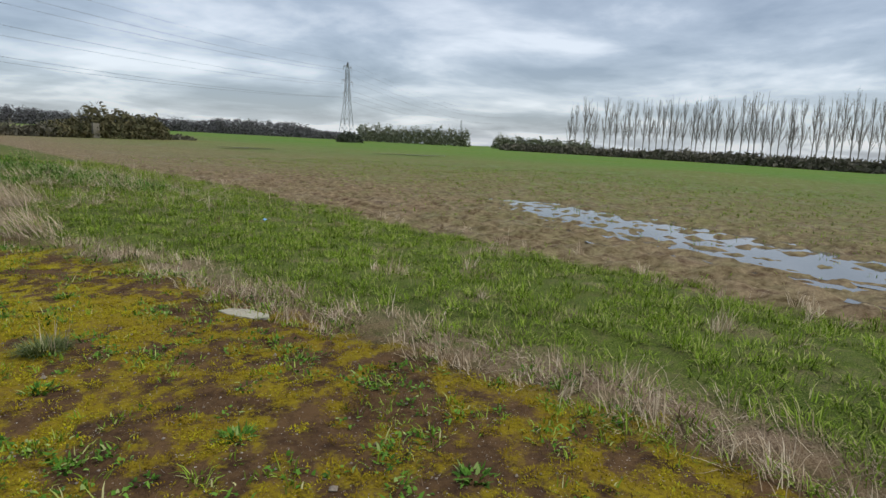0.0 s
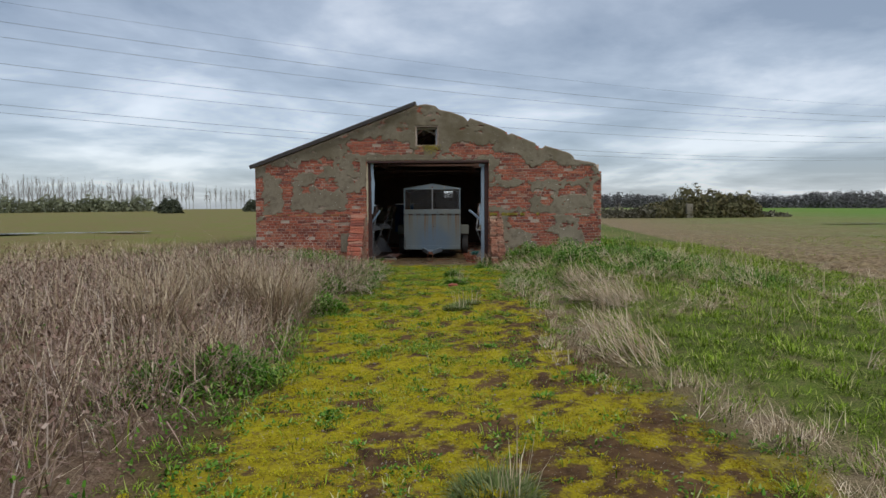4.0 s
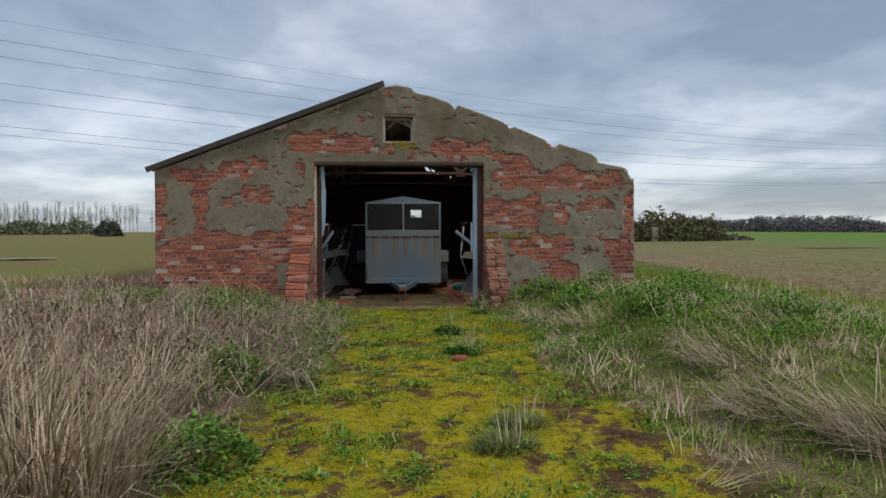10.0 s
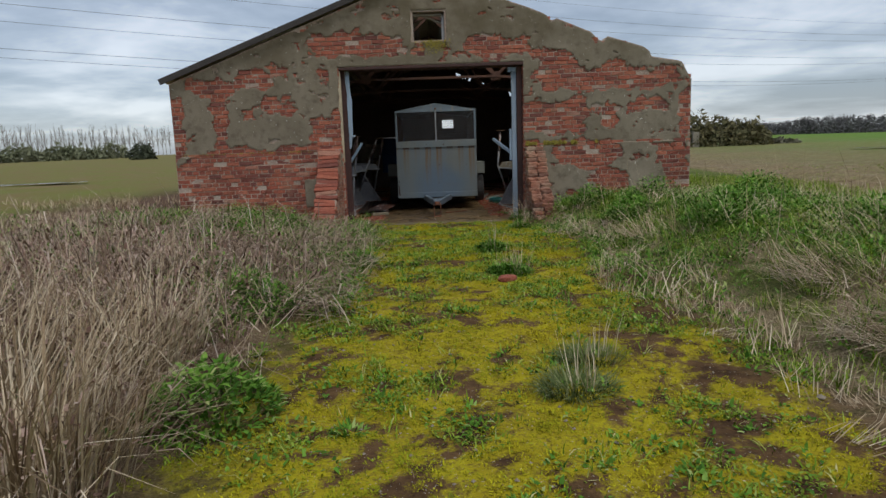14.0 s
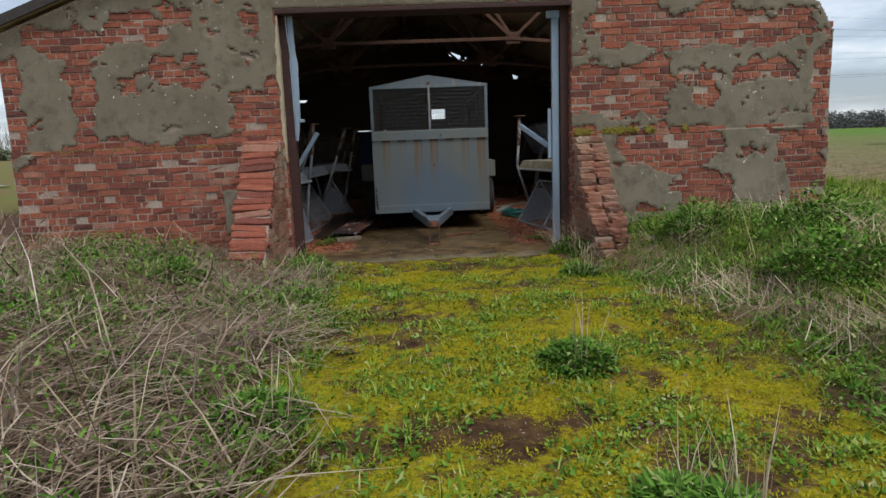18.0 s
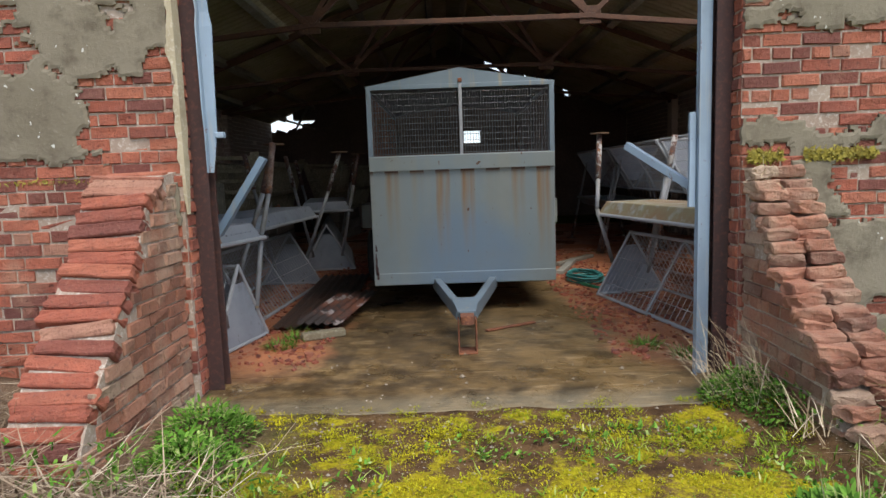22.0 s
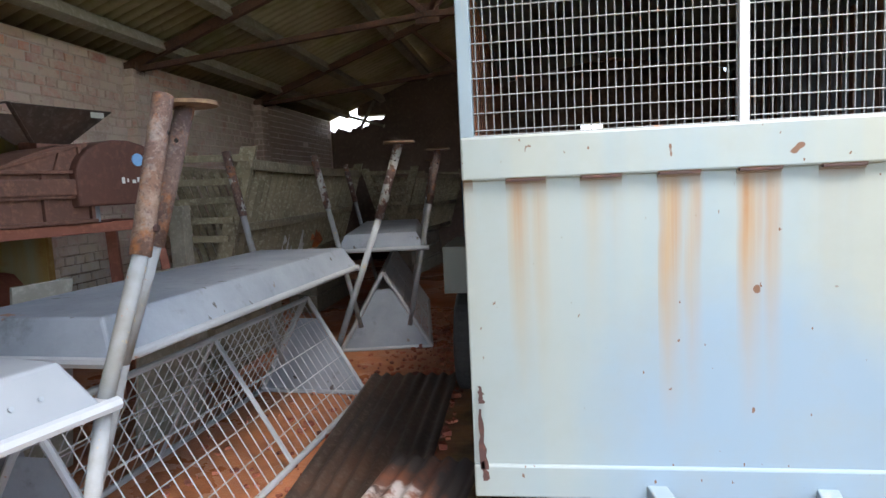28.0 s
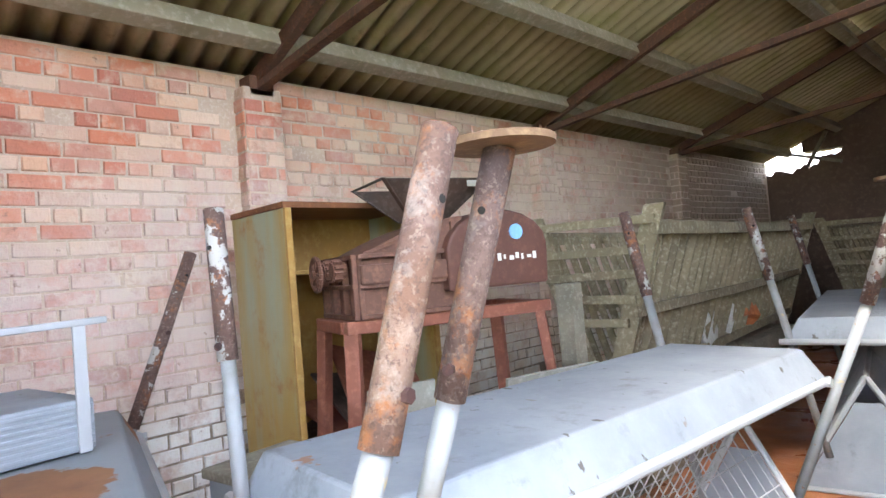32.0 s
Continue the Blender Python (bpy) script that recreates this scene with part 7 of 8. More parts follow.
for (x, y, az) in ((1.62, -0.55, 2.2), (1.5, -0.3, 2.4), (-1.4, -0.6, 0.6), (-1.35, -1.0, 0.5)):
    if x > 0:
        plant("jamb_grass", "long dry grass stems leaning at the door jamb", "grass tussock", x, y, 60, 0.25, 0.7, 0.003, 0.005, 0.16, 0.6, 0.6, DEADGRASS, (az, 0.7), group="jamb grass", z=0.02)
    plant("jamb_weeds", "green weeds at the foot of the door jamb", "weed", x + 0.05, y - 0.05, 1200, 0.02, 0.055, 0.008, 0.017, 0.26, 1.0, 0.5, LEAF, group="jamb weeds", z=0.02, lift=0.2)
for (x, y) in ((-1.36, 1.28), (-1.42, 1.05), (1.33, 0.75), (1.55, 0.5)):
    plant("floor_tuft", "fresh green grass tuft growing through the floor rubble", "grass tussock", x, y, 170, 0.04, 0.14, 0.004, 0.009, 0.1, 0.8, 0.5, LEAF, group="floor tufts", z=0.0)
plant("wall_tuft", "tuft of dry grass rooted in the wall joint", "grass tussock", 1.72, -0.03, 90, 0.08, 0.2, 0.003, 0.006, 0.05, 1.3, 0.5, DEADGRASS, (-1.7, 0.6), z=1.2)

tufts("threshold_moss", 1300, -1.5, 1.6, -0.95, -0.28, lambda x, y: max(0.0, 0.1 + 1.6 * fbm(x * 3.2, y * 5, 44, 3)), 34, 0.04, 0.006, 0.016, 0.004, 0.008, 0.9, 0.6, MOSS, "cushions of moss along the broken edge of the floor slab", "moss", None, 0.03)

# stones and scraps on the ground
STONE = speckle("pale_limestone", (0.5, 0.46, 0.34), (0.4, 0.36, 0.26), (0.6, 0.56, 0.45), 4, 30)


def lump(name, label, category, x, y, z, sx, sy, sz, mat, rz=0, seed=1, group=""):
    bm = bmesh.new()
    bmesh.ops.create_icosphere(bm, subdivisions=2, radius=1.0)
    rng = random.Random(seed)
    for v in bm.verts:
        c = v.co
        m = max(abs(c.x), abs(c.y), abs(c.z))
        c *= (0.55 + 0.45 / m) * rng.uniform(0.86, 1.06)
        v.co = (c.x * sx, c.y * sy, c.z * sz)
    ob = link_mesh(name, bm, mat)
    ob.matrix_basis = pose(x, y, z, 0, 0, rz)
    return tagged(ob, label, category, group)


zz = height(2.15, -15.88)
bm = bmesh.new()
slab(bm, [(-0.2, -0.03, 0.0), (-0.08, -0.075, 0.006), (0.12, -0.06, 0.0), (0.2, 0.005, 0.004), (0.15, 0.06, 0.0), (-0.02, 0.07, 0.008), (-0.16, 0.04, 0.002)], -0.035)
bmesh.ops.bevel(bm, geom=list(bm.edges), offset=0.006, segments=2, affect="EDGES", profile=0.5)
ob = link_mesh("stone_slab", bm, STONE)
ob.matrix_basis = pose(2.16, -15.84, zz + 0.015, 4, -3, -82) @ Matrix.Diagonal((1.35, 1.1, 1.0, 1.0))
tagged(ob, "flat pale broken stone slab at the edge of the track", "stone")
bm = bmesh.new()
box(bm, -0.06, 0.06, -0.055, 0.055, 0, 0.05, 0.008)
ob = link_mesh("marker_block", bm, GALV)
ob.matrix_basis = pose(-0.22, -16.25, height(-0.22, -16.25) + 0.01, 24, 6, 12)
tagged(ob, "small grey square marker stone tilted in the track", "marker stone")
lump("brick_lump", "orange broken brick lying in the moss", "brick", 0.6, -5.85, height(0.6, -5.85) + 0.02, 0.09, 0.06, 0.035, BRICK, 20, 3)


# ---------------- things inside the barn ----------------
OCHRE = speckle("ochre_painted_board", (0.36, 0.2, 0.05), (0.27, 0.16, 0.05), (0.42, 0.27, 0.09), 2.5, 18, 0.7, 0.15)


def olive_side():
    k = Mat("olive_stained_board", 0.75)
    s = k.noise(1.2, 5, 0.6, (3, 3, 0.5))
    c = k.mix(k.step(s, 0.4, 0.62), (0.36, 0.24, 0.07), (0.3, 0.31, 0.22))
    c = k.mix(k.step(k.noise(7, 5), 0.55, 0.75), c, (0.3, 0.14, 0.04))
    k.color(c).bump(k.noise(30, 4), 0.15, 0.004)
    return k.m


OLIVE = olive_side()
REDOX = speckle("red_oxide_paint", (0.26, 0.085, 0.05), (0.19, 0.065, 0.04), (0.34, 0.13, 0.08), 3, 25, 0.7, 0.25)
BROWNIRON = speckle("brown_cast_iron", (0.15, 0.065, 0.042), (0.1, 0.048, 0.035), (0.22, 0.1, 0.06), 3, 30, 0.75, 0.35)
GUARDBROWN = speckle("dark_brown_sheet", (0.115, 0.043, 0.028), (0.085, 0.034, 0.024), (0.15, 0.06, 0.038), 2.5, 26, 0.7, 0.15)
BLACKTIN = speckle("black_sheet_iron", (0.03, 0.022, 0.018), (0.085, 0.042, 0.026), (0.11, 0.085, 0.07), 3, 30, 0.5, 0.2)
WHITE = speckle("white_stencil_paint", (0.75, 0.74, 0.7), (0.68, 0.67, 0.63), (0.8, 0.8, 0.77), 8, 60, 0.7, 0.1)
BLUEDOT = speckle("light_blue_badge", (0.2, 0.42, 0.75), (0.24, 0.47, 0.78), (0.3, 0.52, 0.8), 8, 60, 0.5, 0.1)
GREYBOARD = speckle("grey_board", (0.3, 0.29, 0.25), (0.22, 0.21, 0.17), (0.37, 0.35, 0.3), 3, 30, 0.85, 0.2)
OLDGATE = speckle("lichened_rack_wood", (0.24, 0.2, 0.125), (0.15, 0.12, 0.075), (0.36, 0.32, 0.23), 4, 35, 0.92, 0.5, 0.006)


REDBROWN = speckle("red_brown_varnished_edge", (0.19, 0.07, 0.025), (0.13, 0.05, 0.02), (0.26, 0.11, 0.04), 4, 30, 0.6, 0.2)


def build_cabinet():
    t = thing("wardrobe", -3.77, 3.07, 0, label="open ochre wooden cupboard with a broken shelf and no door", category="cupboard")
    d, w, h = 0.26, 0.46, 1.785
    for name, (a, b, c, e, f, g), mat in (("side_panel", (-d, d, -w, -w + 0.03, 0, h - 0.03), OLIVE), ("side_panel", (-d, d, w - 0.03, w, 0, h - 0.03), OLIVE),
                                          ("back_panel", (-d, -d + 0.015, -w + 0.03, w - 0.03, 0, h - 0.03), OCHRE), ("top_board", (-d - 0.005, d + 0.012, -w - 0.006, w + 0.006, h - 0.03, h), REDBROWN),
                                          ("shelf", (-d + 0.02, d - 0.1, -w + 0.03, w - 0.03, 1.44, 1.46), OCHRE), ("base_board", (-d + 0.02, d, -w + 0.03, w - 0.03, 0.1, 0.13), OCHRE)):
        bm = bmesh.new()
        box(bm, a, b, c, e, f, g, 0.004)
        part(name, bm, mat, t)
    for y in (-w, w - 0.03):
        bm = bmesh.new()
        box(bm, d, d + 0.018, y, y + 0.035, 0, h - 0.03, 0.003)
        part("front_stile", bm, OCHRE, t)
    for i in range(4):
        bm = bmesh.new()
        m = pose(0.02 + 0.04 * i, -0.05 + 0.06 * i, 0.6 + 0.09 * i, 8 - 9 * i, 14 + 6 * i, 20 - 14 * i)
        box(bm, -0.2, 0.24, -0.26, 0.24, -0.008, 0.008, 0.003, m)
        part("fallen_shelf", bm, REDOX if i % 2 else BLACKTIN, t)


build_cabinet()


def build_mill():
    t = thing("roller_mill", -3.12, 3.21, 0, -17, label="rusty brown cast-iron roller mill on a red stand", category="farm machine")
    for x in (-0.24, 0.17):
        bm = bmesh.new()
        box(bm, x - 0.03, x + 0.03, -0.55, 0.5, 1.165, 1.222, 0.005)
        part("stand_rail", bm, REDOX, t)
    for y in (-0.53, 0.47):
        bm = bmesh.new()
        box(bm, -0.21, 0.14, y - 0.03, y + 0.03, 1.167, 1.22, 0.005)
        part("stand_rail", bm, REDOX, t)
    for x, sx in ((-0.24, -0.08), (0.17, 0.08)):
        for y, sy in ((-0.52, -0.06), (0.45, 0.1)):
            bm = bmesh.new()
            bar(bm, (x, y, 1.17), (x + sx, y + sy, 0.0), 0.065, 0.05, 0.006)
            part("stand_leg", bm, REDOX, t)
    # body: ribbed casting with a ledge and a curved hood
    bm = bmesh.new()
    box(bm, -0.27, 0.19, -0.48, 0.04, 1.222, 1.5, 0.012)
    part("body", bm, BROWNIRON, t)
    bm = bmesh.new()
    box(bm, 0.18, 0.235, -0.485, 0.03, 1.37, 1.455, 0.01)
    part("ledge", bm, BROWNIRON, t)
    hood = [(-0.46, 1.5)] + [(-0.46 + 0.5 * u, 1.5 + 0.15 * math.sin(u * 1.5)) for u in (0.12, 0.25, 0.4, 0.6, 0.8, 1.0)] + [(0.04, 1.5)]
    bm = bmesh.new()
    slab(bm, [(0.19, y, z) for y, z in hood], 0.4)
    part("hood", bm, BROWNIRON, t)
    for a, b in (((-0.46, 1.5), (-0.02, 1.635)), ((-0.16, 1.5), (-0.12, 1.61)), ((-0.02, 1.5), (-0.02, 1.64))):
        bm = bmesh.new()
        bar(bm, (0.2, a[0], a[1]), (0.2, b[0], b[1]), 0.018, 0.018, 0.003)
        part("rib", bm, BROWNIRON, t)
    for y in (-0.48, -0.23, 0.02):
        bm = bmesh.new()
        box(bm, 0.185, 0.215, y - 0.011, y + 0.011, 1.225, 1.5, 0.004)
        part("rib", bm, BROWNIRON, t)
    for z in (1.224, 1.355, 1.482):
        bm = bmesh.new()
        box(bm, 0.185, 0.222, -0.49, 0.04, z, z + 0.02, 0.004)
        part("flange", bm, BROWNIRON, t)
        bm = bmesh.new()
        box(bm, -0.26, 0.2, -0.515, -0.48, z, z + 0.02, 0.004)
        part("flange", bm, BROWNIRON, t)
    for x in (-0.25, -0.1, 0.05, 0.19):
        bm = bmesh.new()
        box(bm, x - 0.011, x + 0.011, -0.512, -0.48, 1.23, 1.5, 0.004)
        part("rib", bm, BROWNIRON, t)
    # spoked handwheel on a toothed boss
    for x in (-0.03, 0.1):
        bm = bmesh.new()
        tube(bm, (x, -0.57, 1.44), (x, -0.51, 1.44), 0.035, 14)
        boss = part("gear", bm, BROWNIRON, t, "small toothed boss")
        for i in range(10):
            bm = bmesh.new()
            box(bm, x - 0.007, x + 0.007, -0.565, -0.53, 1.44 + 0.03, 1.44 + 0.05, 0.0, Matrix.Translation((x, 0, 1.44)) @ Matrix.Rotation(2 * math.pi * i / 10, 4, "Y") @ Matrix.Translation((-x, 0, -1.44)))
            part("tooth", bm, BROWNIRON, boss)
    bm = bmesh.new()
    ring = 24
    for i in range(ring):
        a, b = 2 * math.pi * i / ring, 2 * math.pi * (i + 1) / ring
        tube(bm, (-0.03 + 0.072 * math.cos(a), -0.6, 1.43 + 0.072 * math.sin(a)), (-0.03 + 0.072 * math.cos(b), -0.6, 1.43 + 0.072 * math.sin(b)), 0.012, 8)
    for i in range(4):
        a = math.pi * i / 4
        tube(bm, (-0.03 - 0.07 * math.cos(a), -0.6, 1.43 - 0.07 * math.sin(a)), (-0.03 + 0.07 * math.cos(a), -0.6, 1.43 + 0.07 * math.sin(a)), 0.007, 6)
    tube(bm, (-0.03, -0.62, 1.43), (-0.03, -0.56, 1.43), 0.018, 10)
    part("handwheel", bm, BROWNIRON, t, "small spoked adjusting wheel")
    # belt guard with a rounded top
    bm = bmesh.new()
    pts = [(-0.08, 1.31), (0.46, 1.31), (0.47, 1.5)] + [(0.2 + 0.27 * math.cos(a), 1.5 + 0.17 * math.sin(a)) for a in (0.35, 0.7, 1.05, 1.4, 1.75, 2.1, 2.45, 2.8)] + [(-0.08, 1.5)]
    slab(bm, [(0.25, y, z) for y, z in pts], -0.24)
    bmesh.ops.bevel(bm, geom=list(bm.edges), offset=0.012, segments=2, affect="EDGES", profile=0.5)
    g = part("belt_guard", bm, GUARDBROWN, t, "brown sheet-metal belt guard with stencilled marks")
    bm = bmesh.new()
    tube(bm, (0.25, 0.29, 1.56), (0.258, 0.29, 1.56), 0.036, 24)
    part("badge", bm, BLUEDOT, g, "light blue oval badge")
    for i in range(7):
        bm = bmesh.new()
        y = 0.18 + i * 0.033
        box(bm, 0.25, 0.2525, y, y + (0.02, 0.012, 0.024)[i % 3], 1.428 + 0.006 * (i % 2), 1.462 - 0.007 * (i % 3), 0.001)
        part("stencil_mark", bm, WHITE, g)
    # hopper of thin dark sheet, one side a bare frame
    cx, cy, lo, hi = -0.1, -0.02, 0.1, 0.28
    def rim(p, q, w):
        return (cx + p * w * 0.75, cy + q * w, 1.66 if w == lo else 1.84)
    corners = ((-1, -1), (1, -1), (1, 1), (-1, 1))
    for k in range(4):
        a, b = corners[k], corners[(k + 1) % 4]
        if k == 0:
            bm = bmesh.new()
            for p, q in ((rim(*a, lo), rim(*a, hi)), (rim(*b, lo), rim(*b, hi)), (rim(*a, hi), rim(*b, hi))):
                bar(bm, p, q, 0.022, 0.006, 0.001)
            part("hopper_frame", bm, BLACKTIN, t)
            continue
        bm = bmesh.new()
        slab(bm, [rim(*a, lo), rim(*b, lo), rim(*b, hi), rim(*a, hi)], 0.006)
        part("hopper_side", bm, BLACKTIN, t)
    bm = bmesh.new()
    box(bm, 0.128, 0.13, 0.12, 0.2, 1.795, 1.825, 0.0)
    part("maker_plate", bm, GREYBOARD, t, "small pale maker's plate")
    bm = bmesh.new()
    box(bm, -0.18, -0.02, -0.1, 0.06, 1.6, 1.67, 0.006)
    part("hopper_neck", bm, BROWNIRON, t)
    bm = bmesh.new()
    slab(bm, [(-0.02, -0.12, 1.165), (0.16, -0.12, 1.165), (0.16, 0.1, 1.165), (-0.02, 0.1, 1.165)], 0.19)
    bmesh.ops.bevel(bm, geom=list(bm.edges), offset=0.008, segments=2, affect="EDGES", profile=0.5)
    part("chute", bm, GALV, t, "pale galvanised outlet chute")


build_mill()


def board(name, label, category, m, w, h, mat, th=0.018, group=""):
    bm = bmesh.new()
    box(bm, -w / 2, w / 2, -th / 2, th / 2, 0, h, 0.003)
    ob = link_mesh(name, bm, mat)
    ob.matrix_basis = m
    return tagged(ob, label, category, group)


board("loose_board", "grey-olive hardboard sheet leaning behind the feeder", "board", pose(-2.98, 2.72, 0.0, 0, 0, 78) @ pose(0, 0, 0, 8), 0.3, 0.98, GREYBOARD, group="loose boards")
board("loose_board", "grey board leaning against the mill stand", "board", pose(-2.66, 3.3, 0.0, 0, 0, 76) @ pose(0, 0, 0, 8), 0.5, 0.96, GREYBOARD, group="loose boards")
board("timber_post", "grey timber post standing beside the mill", "post", pose(-2.86, 3.9, 0), 0.1, 1.28, WOOD, 0.1)
t = thing("crate", -3.2, 2.38, 0, 8, label="pale board crate with a weathered wooden top", category="crate")
bm = bmesh.new()
box(bm, -0.26, 0.26, -0.2, 0.2, 0.0, 0.66, 0.006)
part("body", bm, GALV, t)
bm = bmesh.new()
box(bm, -0.28, 0.28, -0.22, 0.22, 0.66, 0.7, 0.006)
part("top", bm, WOOD, t)


def build_hay_rack(m, length, slats, label):
    """A long wooden hay rack: two slatted sides that lean apart over V-shaped ends. Local y runs along it, x across."""
    t = thing("hay_rack", label=label, category="hay rack", group="wooden hay racks", m=m)
    top, low = 0.36, 0.05
    z0, z1 = 0.0, 0.98
    def at(s, z):
        return s * (low + (top - low) * (z - z0) / (z1 - z0))
    for y in (0.0, length):
        for s in (-1, 1):
            bm = bmesh.new()
            a, b = Vector((at(s, z0), y, z0)), Vector((at(s, 1.02), y, 1.02))
            slab(bm, [(a.x - 0.055, y, a.z), (a.x + 0.055, y, a.z), (b.x + 0.055, y, b.z), (b.x - 0.055, y, b.z)], 0.03)
            part("end_plank", bm, OLDGATE, t)
        for i, z in enumerate((0.4, 0.53, 0.66, 0.79, 0.95)):
            bm = bmesh.new()
            x = at(1, z)
            box(bm, -x - 0.03, x + 0.01, y - 0.058, y - 0.032, z - 0.024, z + 0.024, 0.004, Matrix.Rotation(0.02 * math.sin(i * 2.1), 4, "Y"))
            part("end_rail", bm, OLDGATE, t)
    for s in (-1, 1):
        for z, w in ((0.9, 0.075), (0.46, 0.06), (0.08, 0.06)):
            bm = bmesh.new()
            x = at(s, z) + 0.03 * s
            for i in range(4):
                ya, yb = length * i / 4 - 0.05 * (i == 0), length * (i + 1) / 4 + 0.05 * (i == 3)
                bar(bm, (x, ya, z - 0.012 * math.sin(math.pi * i / 4)), (x, yb, z - 0.012 * math.sin(math.pi * (i + 1) / 4)), 0.035, w, 0.005)
            part("side_rail", bm, OLDGATE, t)
        for i in range(slats):
            y = 0.12 + (length - 0.24) * i / (slats - 1)
            bm = bmesh.new()
            bar(bm, (at(s, 0.03), y, 0.03), (at(s, 0.9), y + 0.02 * math.sin(i * 1.7), 0.9), 0.016, 0.046, 0.003)
            part("slat", bm, OLDGATE, t)
    return t


build_hay_rack(pose(-2.84, 4.16, 0.64, 0, 0, 4.2), 3.7, 27, "lichened grey wooden hay rack with slatted sides on stacked timber")
build_hay_rack(pose(-2.5, 8.6, 0.6, 0, 0, -8), 2.6, 18, "grey slatted wooden hay rack in the depth of the barn")
for i in range(9):
    for y0 in (4.8, 7.2):
        bm = bmesh.new()
        box(bm, -0.055, 0.055, -0.6, 0.6, 0.0, 0.19, 0.008)
        ob = link_mesh("timber_beam", bm, WOOD)
        ob.matrix_basis = pose(-3.12 + 0.118 * (i % 3) - 0.04 * (y0 - 4.8), y0 + 0.03 * math.sin(i * 2.3), 0.2 * (i // 3), 0, 0, 1.2 * math.sin(i * 1.9))
        tagged(ob, "old grey timber beam stacked under the hay rack", "timber beam", "timber beams")
for i in range(3):
    bm = bmesh.new()
    box(bm, -0.1, 0.1, -0.9, 0.9, 0.0, 0.19, 0.008)
    ob = link_mesh("timber_beam", bm, WOOD)
    ob.matrix_basis = pose(-2.34, 9.9, 0.2 * i, 0, 0, -8 + 2 * i)
    tagged(ob, "old grey timber beam stacked under the hay rack", "timber beam", "timber beams")


def crumple(name, label, x, y, z, s, mat, seed, group=""):
    bm = bmesh.new()
    bmesh.ops.create_icosphere(bm, subdivisions=3, radius=1.0)
    for v in bm.verts:
        n = noise.noise((v.co.x * 2.3 + seed, v.co.y * 2.3, v.co.z * 2.3)) + 0.6 * abs(noise.noise((v.co.x * 6 + seed, v.co.y * 6, v.co.z * 6)))
        v.co *= 0.75 + 0.45 * n
        v.co.x *= s[0]
        v.co.y *= s[1]
        v.co.z *= s[2]
    ob = link_mesh(name, bm, mat)
    ob.location = (x, y, z)
    return tagged(ob, label, "rubbish sack", group)


SACK = speckle("white_plastic_sacking", (0.6, 0.6, 0.57), (0.42, 0.41, 0.38), (0.7, 0.69, 0.66), 6, 30, 0.5, 0.5)
crumple("plastic_sack", "crumpled white plastic sacking stuffed into the hay rack", -2.9, 5.55, 0.92, (0.12, 0.28, 0.26), SACK, 1.0, "rubbish")
crumple("plastic_sack", "crumpled white plastic sacking stuffed into the hay rack", -2.93, 6.0, 0.9, (0.12, 0.2, 0.22), SACK, 3.0, "rubbish")
crumple("orange_netting", "heap of orange plastic netting beside the sacks", -2.97, 6.5, 0.9, (0.13, 0.3, 0.26), speckle("orange_plastic", (0.5, 0.14, 0.04), (0.35, 0.1, 0.04), (0.6, 0.22, 0.08), 6, 30, 0.6, 0.4), 5.0, "rubbish")

# bracket and shallow tray lying on the near feeder
t = thing("spare_trough", -3.22, 1.4, 0.97, 8, label="ribbed galvanised sheet-metal box lying on the feeder", category="trough")
bm = bmesh.new()
box(bm, -0.26, 0.24, -0.3, 0.22, 0.0, 0.15, 0.008)
part("body", bm, GALV, t)
for i in range(7):
    bm = bmesh.new()
    box(bm, 0.238, 0.247, -0.295, 0.215, 0.012 + i * 0.019, 0.022 + i * 0.019, 0.002)
    part("rib", bm, GALV, t)
bm = bmesh.new()
box(bm, 0.248, 0.26, 0.165, 0.2, -0.0, 0.38, 0.002)
part("hanger", bm, GALVPALE, t)
bm = bmesh.new()
bar(bm, (0.25, 0.26, 0.375), (0.22, -0.6, 0.355), 0.035, 0.02, 0.004)
part("hanger_bar", bm, GALVPALE, t)

# corrugated iron on the floor
def tin_sheet(x, y, rz, mat, label, z, length=1.9, width=0.62):
    nw = 44
    vs, fs = [], []
    for j in range(9):
        for i in range(nw + 1):
            u = width * (i / nw - 0.5)
            yy = length * (j / 8 - 0.5)
            vs.append((u, yy, 0.012 * math.cos(2 * math.pi * (u + 0.5) / 0.078) + 0.02 * math.sin(yy * 1.3 + x * 5)))
    for j in range(8):
        for i in range(nw):
            a = j * (nw + 1) + i
            fs.append((a, a + 1, a + nw + 2, a + nw + 1))
    n = len(vs)
    vs += [(a, b, c + 0.003) for a, b, c in vs]
    fs = [tuple(reversed(f)) for f in fs] + [tuple(q + n for q in f) for f in fs]
    ob = shape("corrugated_sheet", vs, fs, mat, smooth=True)
    ob.matrix_basis = pose(x, y, z, 0, 0, rz)
    return tagged(ob, label, "corrugated sheet", "corrugated sheets")


def rusty_tin():
    k = Mat("rusty_corrugated_iron", 0.6)
    c = k.mix(k.step(k.noise(1.8, 6, 0.6), 0.45, 0.56), (0.05, 0.038, 0.034), (0.19, 0.07, 0.04))
    c = k.mix(k.step(k.noise(3.5, 5), 0.56, 0.62), c, (0.42, 0.36, 0.34))
    k.color(c).bump(k.noise(30, 5), 0.2, 0.004)
    return k.m


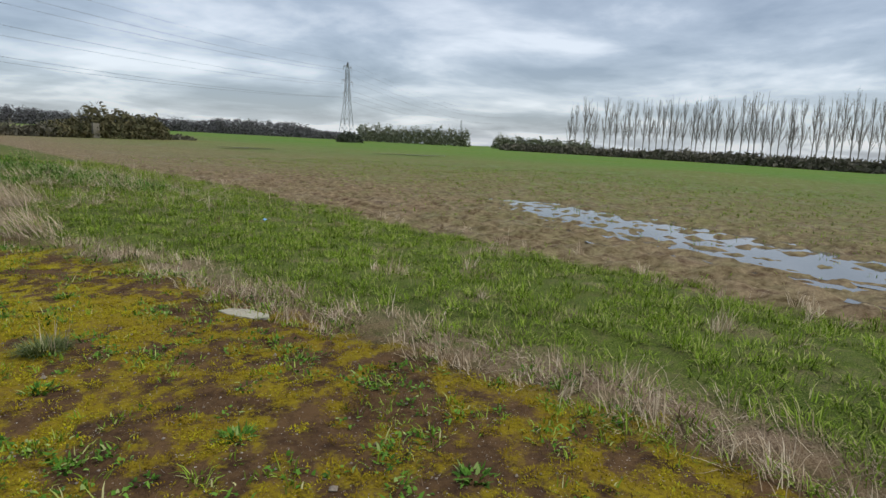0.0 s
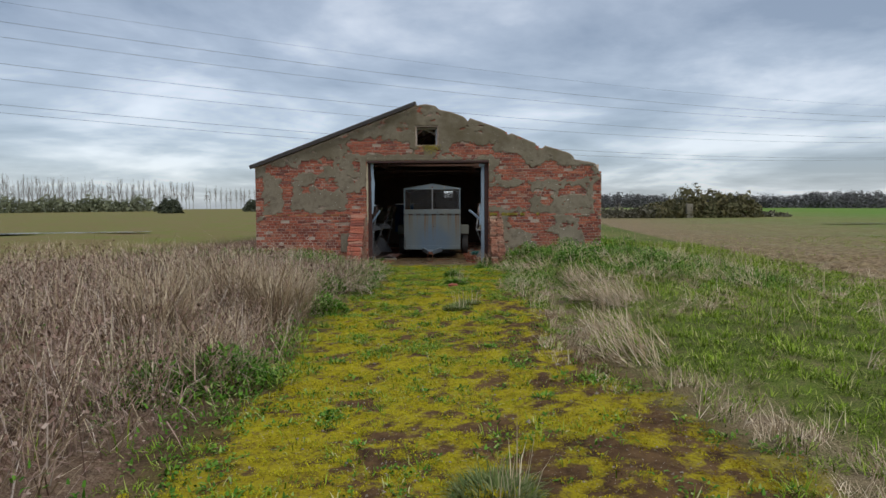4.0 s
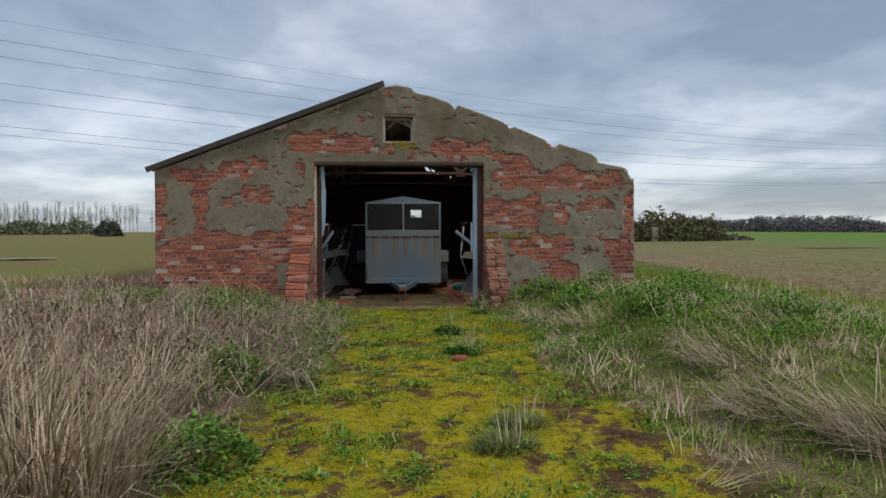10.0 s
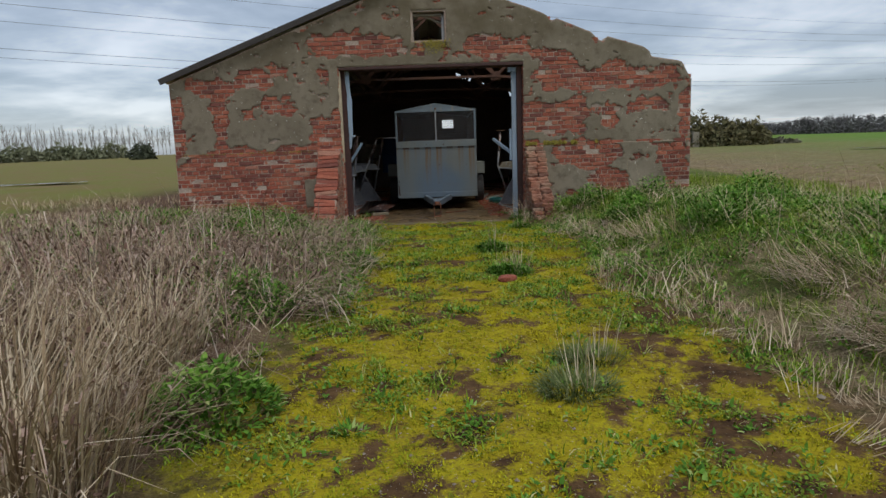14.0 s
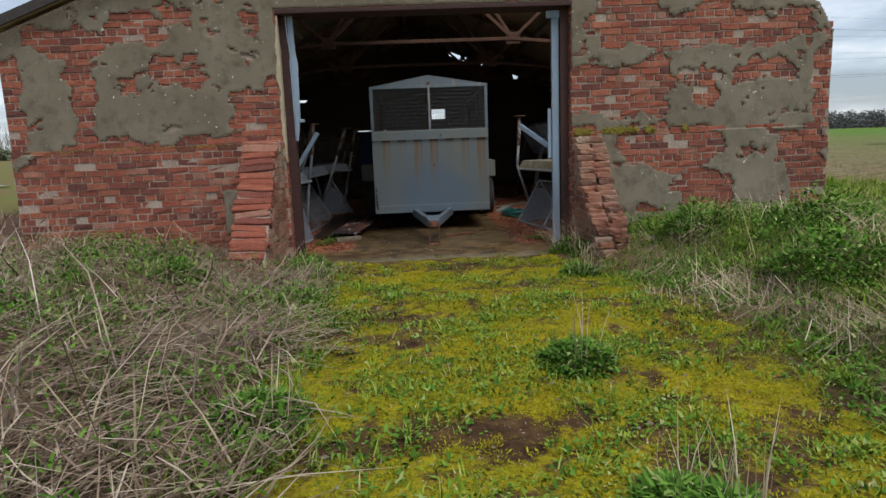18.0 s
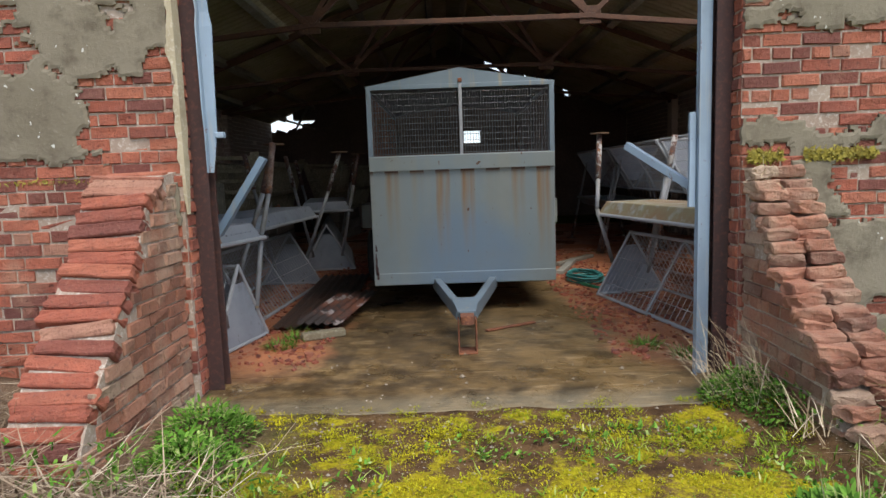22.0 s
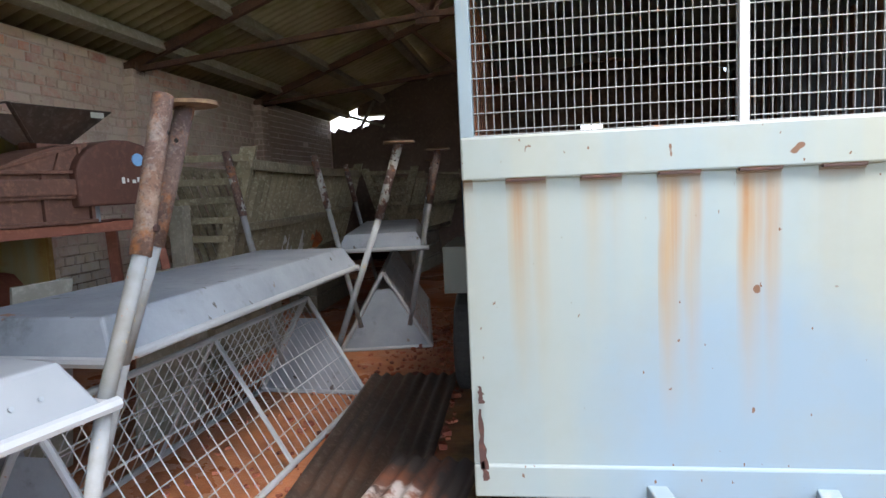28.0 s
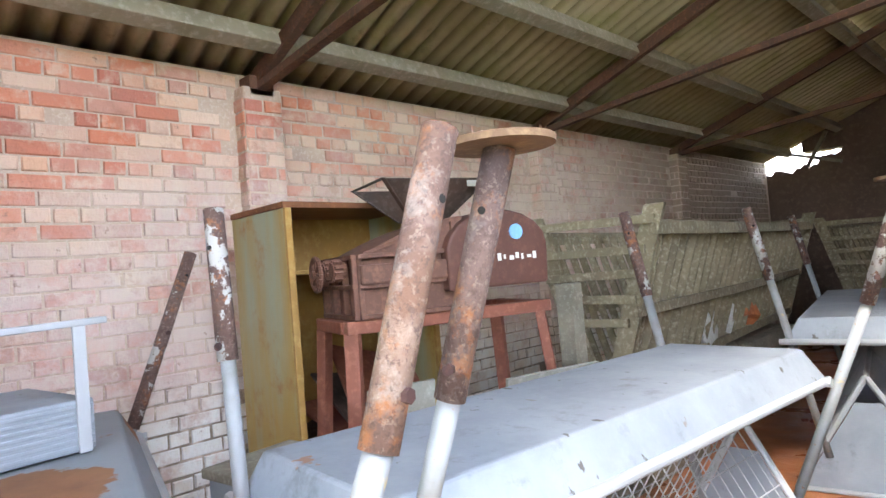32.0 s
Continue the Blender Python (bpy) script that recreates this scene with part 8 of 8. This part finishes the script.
RUSTTIN = rusty_tin()
tin_sheet(-1.38, 2.85, 1, BLACKTIN, "black corrugated iron sheet lying on the floor", 0.05, 2.6, 0.6)
tin_sheet(-1.12, 2.1, -8, RUSTTIN, "rusty flaking corrugated iron sheet lying on the floor", 0.09, 1.35, 0.42)
bm = bmesh.new()
bar(bm, (-1.3, 1.22, 0.035), (-0.98, 1.38, 0.03), 0.1, 0.06, 0.012)
tagged(link_mesh("plank_end", bm, OLDGATE), "rotten plank end lying on the floor", "plank")
bm = bmesh.new()
bar(bm, (0.2, 1.33, 0.012), (0.63, 1.57, 0.012), 0.045, 0.014, 0.003)
tagged(link_mesh("flat_iron", bm, RUST), "flat rusty iron bar lying on the floor", "iron bar")
bm = bmesh.new()
bar(bm, (1.72, 0.62, 0.06), (1.95, 0.9, 0.42), 0.08, 0.02, 0.004)
tagged(link_mesh("loose_angle", bm, BLUEPAINT), "bent pale blue sheet scrap leaning on the feeder", "scrap")


# hose
def hose(label, mat, cx, cy, r, turns, seed):
    rng = random.Random(seed)
    cu = bpy.data.curves.new("hose", "CURVE")
    cu.dimensions, cu.bevel_depth, cu.bevel_resolution = "3D", 0.011, 2
    sp = cu.splines.new("NURBS")
    n = turns * 10
    sp.points.add(n - 1)
    for i in range(n):
        a = 2 * math.pi * i / 10
        q = r * rng.uniform(0.75, 1.2)
        sp.points[i].co = (cx + q * math.cos(a), cy + 1.7 * q * math.sin(a), 0.014 + 0.012 * (i / 10) + rng.uniform(0, 0.01), 1)
    sp.use_endpoint_u = True
    cu.materials.append(mat)
    tmp = bpy.data.objects.new("hose_curve", cu)
    me = bpy.data.meshes.new_from_object(tmp)
    bpy.data.objects.remove(tmp)
    bpy.data.curves.remove(cu)
    tagged(new("hose", me), label, "hose", "hoses")


TEAL = speckle("teal_hose", (0.03, 0.2, 0.185), (0.025, 0.14, 0.14), (0.05, 0.26, 0.22), 5, 30, 0.45, 0.1)
hose("teal rubber hose coiled loosely on the floor", TEAL, 1.5, 3.55, 0.2, 7, 1)
hose("green garden hose coiled loosely on the floor", speckle("green_hose", (0.02, 0.19, 0.085), (0.015, 0.14, 0.07), (0.03, 0.24, 0.12), 5, 30, 0.45, 0.1), 1.6, 3.25, 0.22, 2, 2)

# scraps in the depth of the barn
BLUEBOARD = speckle("dark_blue_paint", (0.02, 0.07, 0.17), (0.015, 0.05, 0.13), (0.03, 0.09, 0.2), 3, 25, 0.6, 0.2)
board("blue_panel", "dark blue painted panel fixed against the rear wall", "panel", pose(-1.45, 11.96, 0.5), 0.86, 1.24, BLUEBOARD, 0.03)
for i, (x, y, rz, ln) in enumerate(((1.5, 4.6, 70, 1.2), (1.7, 5.1, 50, 1.0), (1.35, 5.4, 80, 1.3))):
    bm = bmesh.new()
    box(bm, -ln / 2, ln / 2, -0.05, 0.05, 0, 0.05, 0.008)
    ob = link_mesh("scrap_timber", bm, WOOD if i % 2 else GREYBOARD)
    ob.matrix_basis = pose(x, y, 0.0 + 0.001 * i, 0, 0, rz)
    tagged(ob, "grey timber offcut lying on the dusty floor", "timber", "scrap timber")
bm = bmesh.new()
slab(bm, [(-0.1, 0, 0.0), (0.08, 0, 0.0), (0.3, 0, 0.56), (-0.26, 0, 0.56)], 0.006)
redp = link_mesh("red_plate", bm, speckle("faded_red_paint", (0.5, 0.27, 0.24), (0.4, 0.2, 0.18), (0.56, 0.42, 0.4), 3, 25, 0.7, 0.2))
redp.matrix_basis = pose(2.42, 2.35, 1.0, 0, 0, 92) @ pose(0, 0, 0, -6)
tagged(redp, "faded red steel end plate wired into the feeder rack", "steel plate")


def build_rubble():
    """Broken brick and mortar crumbs along the sides of the floor."""
    rng = random.Random(33)
    vs, fs = [], []
    for i in range(2600):
        s = 1 if rng.random() < 0.5 else -1
        x = s * (1.05 + abs(rng.gauss(0, 0.55)))
        y = rng.uniform(0.45, 6.5)
        k = rng.uniform(0.005, 0.02) * (2.0 if rng.random() < 0.05 else 1)
        b = len(vs)
        c, sn = math.cos(rng.uniform(0, 3)), math.sin(rng.uniform(0, 3))
        for dz in (0, 1):
            for dx, dy in ((-1, -0.6), (1, -0.7), (0.9, 0.6), (-0.8, 0.7)):
                px, py = dx * k * rng.uniform(0.7, 1.2), dy * k * rng.uniform(0.7, 1.2)
                vs.append((x + px * c - py * sn, y + px * sn + py * c, dz * k * rng.uniform(0.6, 1.1)))
        fs += [(b + 4, b + 5, b + 6, b + 7), (b, b + 1, b + 5, b + 4), (b + 1, b + 2, b + 6, b + 5), (b + 2, b + 3, b + 7, b + 6), (b + 3, b, b + 4, b + 7)]
    tagged(shape("brick_rubble", vs, fs, BRICK), "crumbled red brick and mortar scattered over the floor edges", "rubble", kind="stuff")


build_rubble()
bm = bmesh.new()
slab(bm, [(-0.03, -0.015, 0.0), (0.035, -0.02, 0.005), (0.025, 0.025, 0.015), (-0.025, 0.02, 0.01)], -0.004)
ob = link_mesh("plastic_scrap", bm, BLUEDOT)
ob.matrix_basis = pose(5.07, -11.83, height(5.07, -11.83) + 0.05, 12, -8, 30)
tagged(ob, "small bright blue plastic scrap lying in the grass verge", "litter")
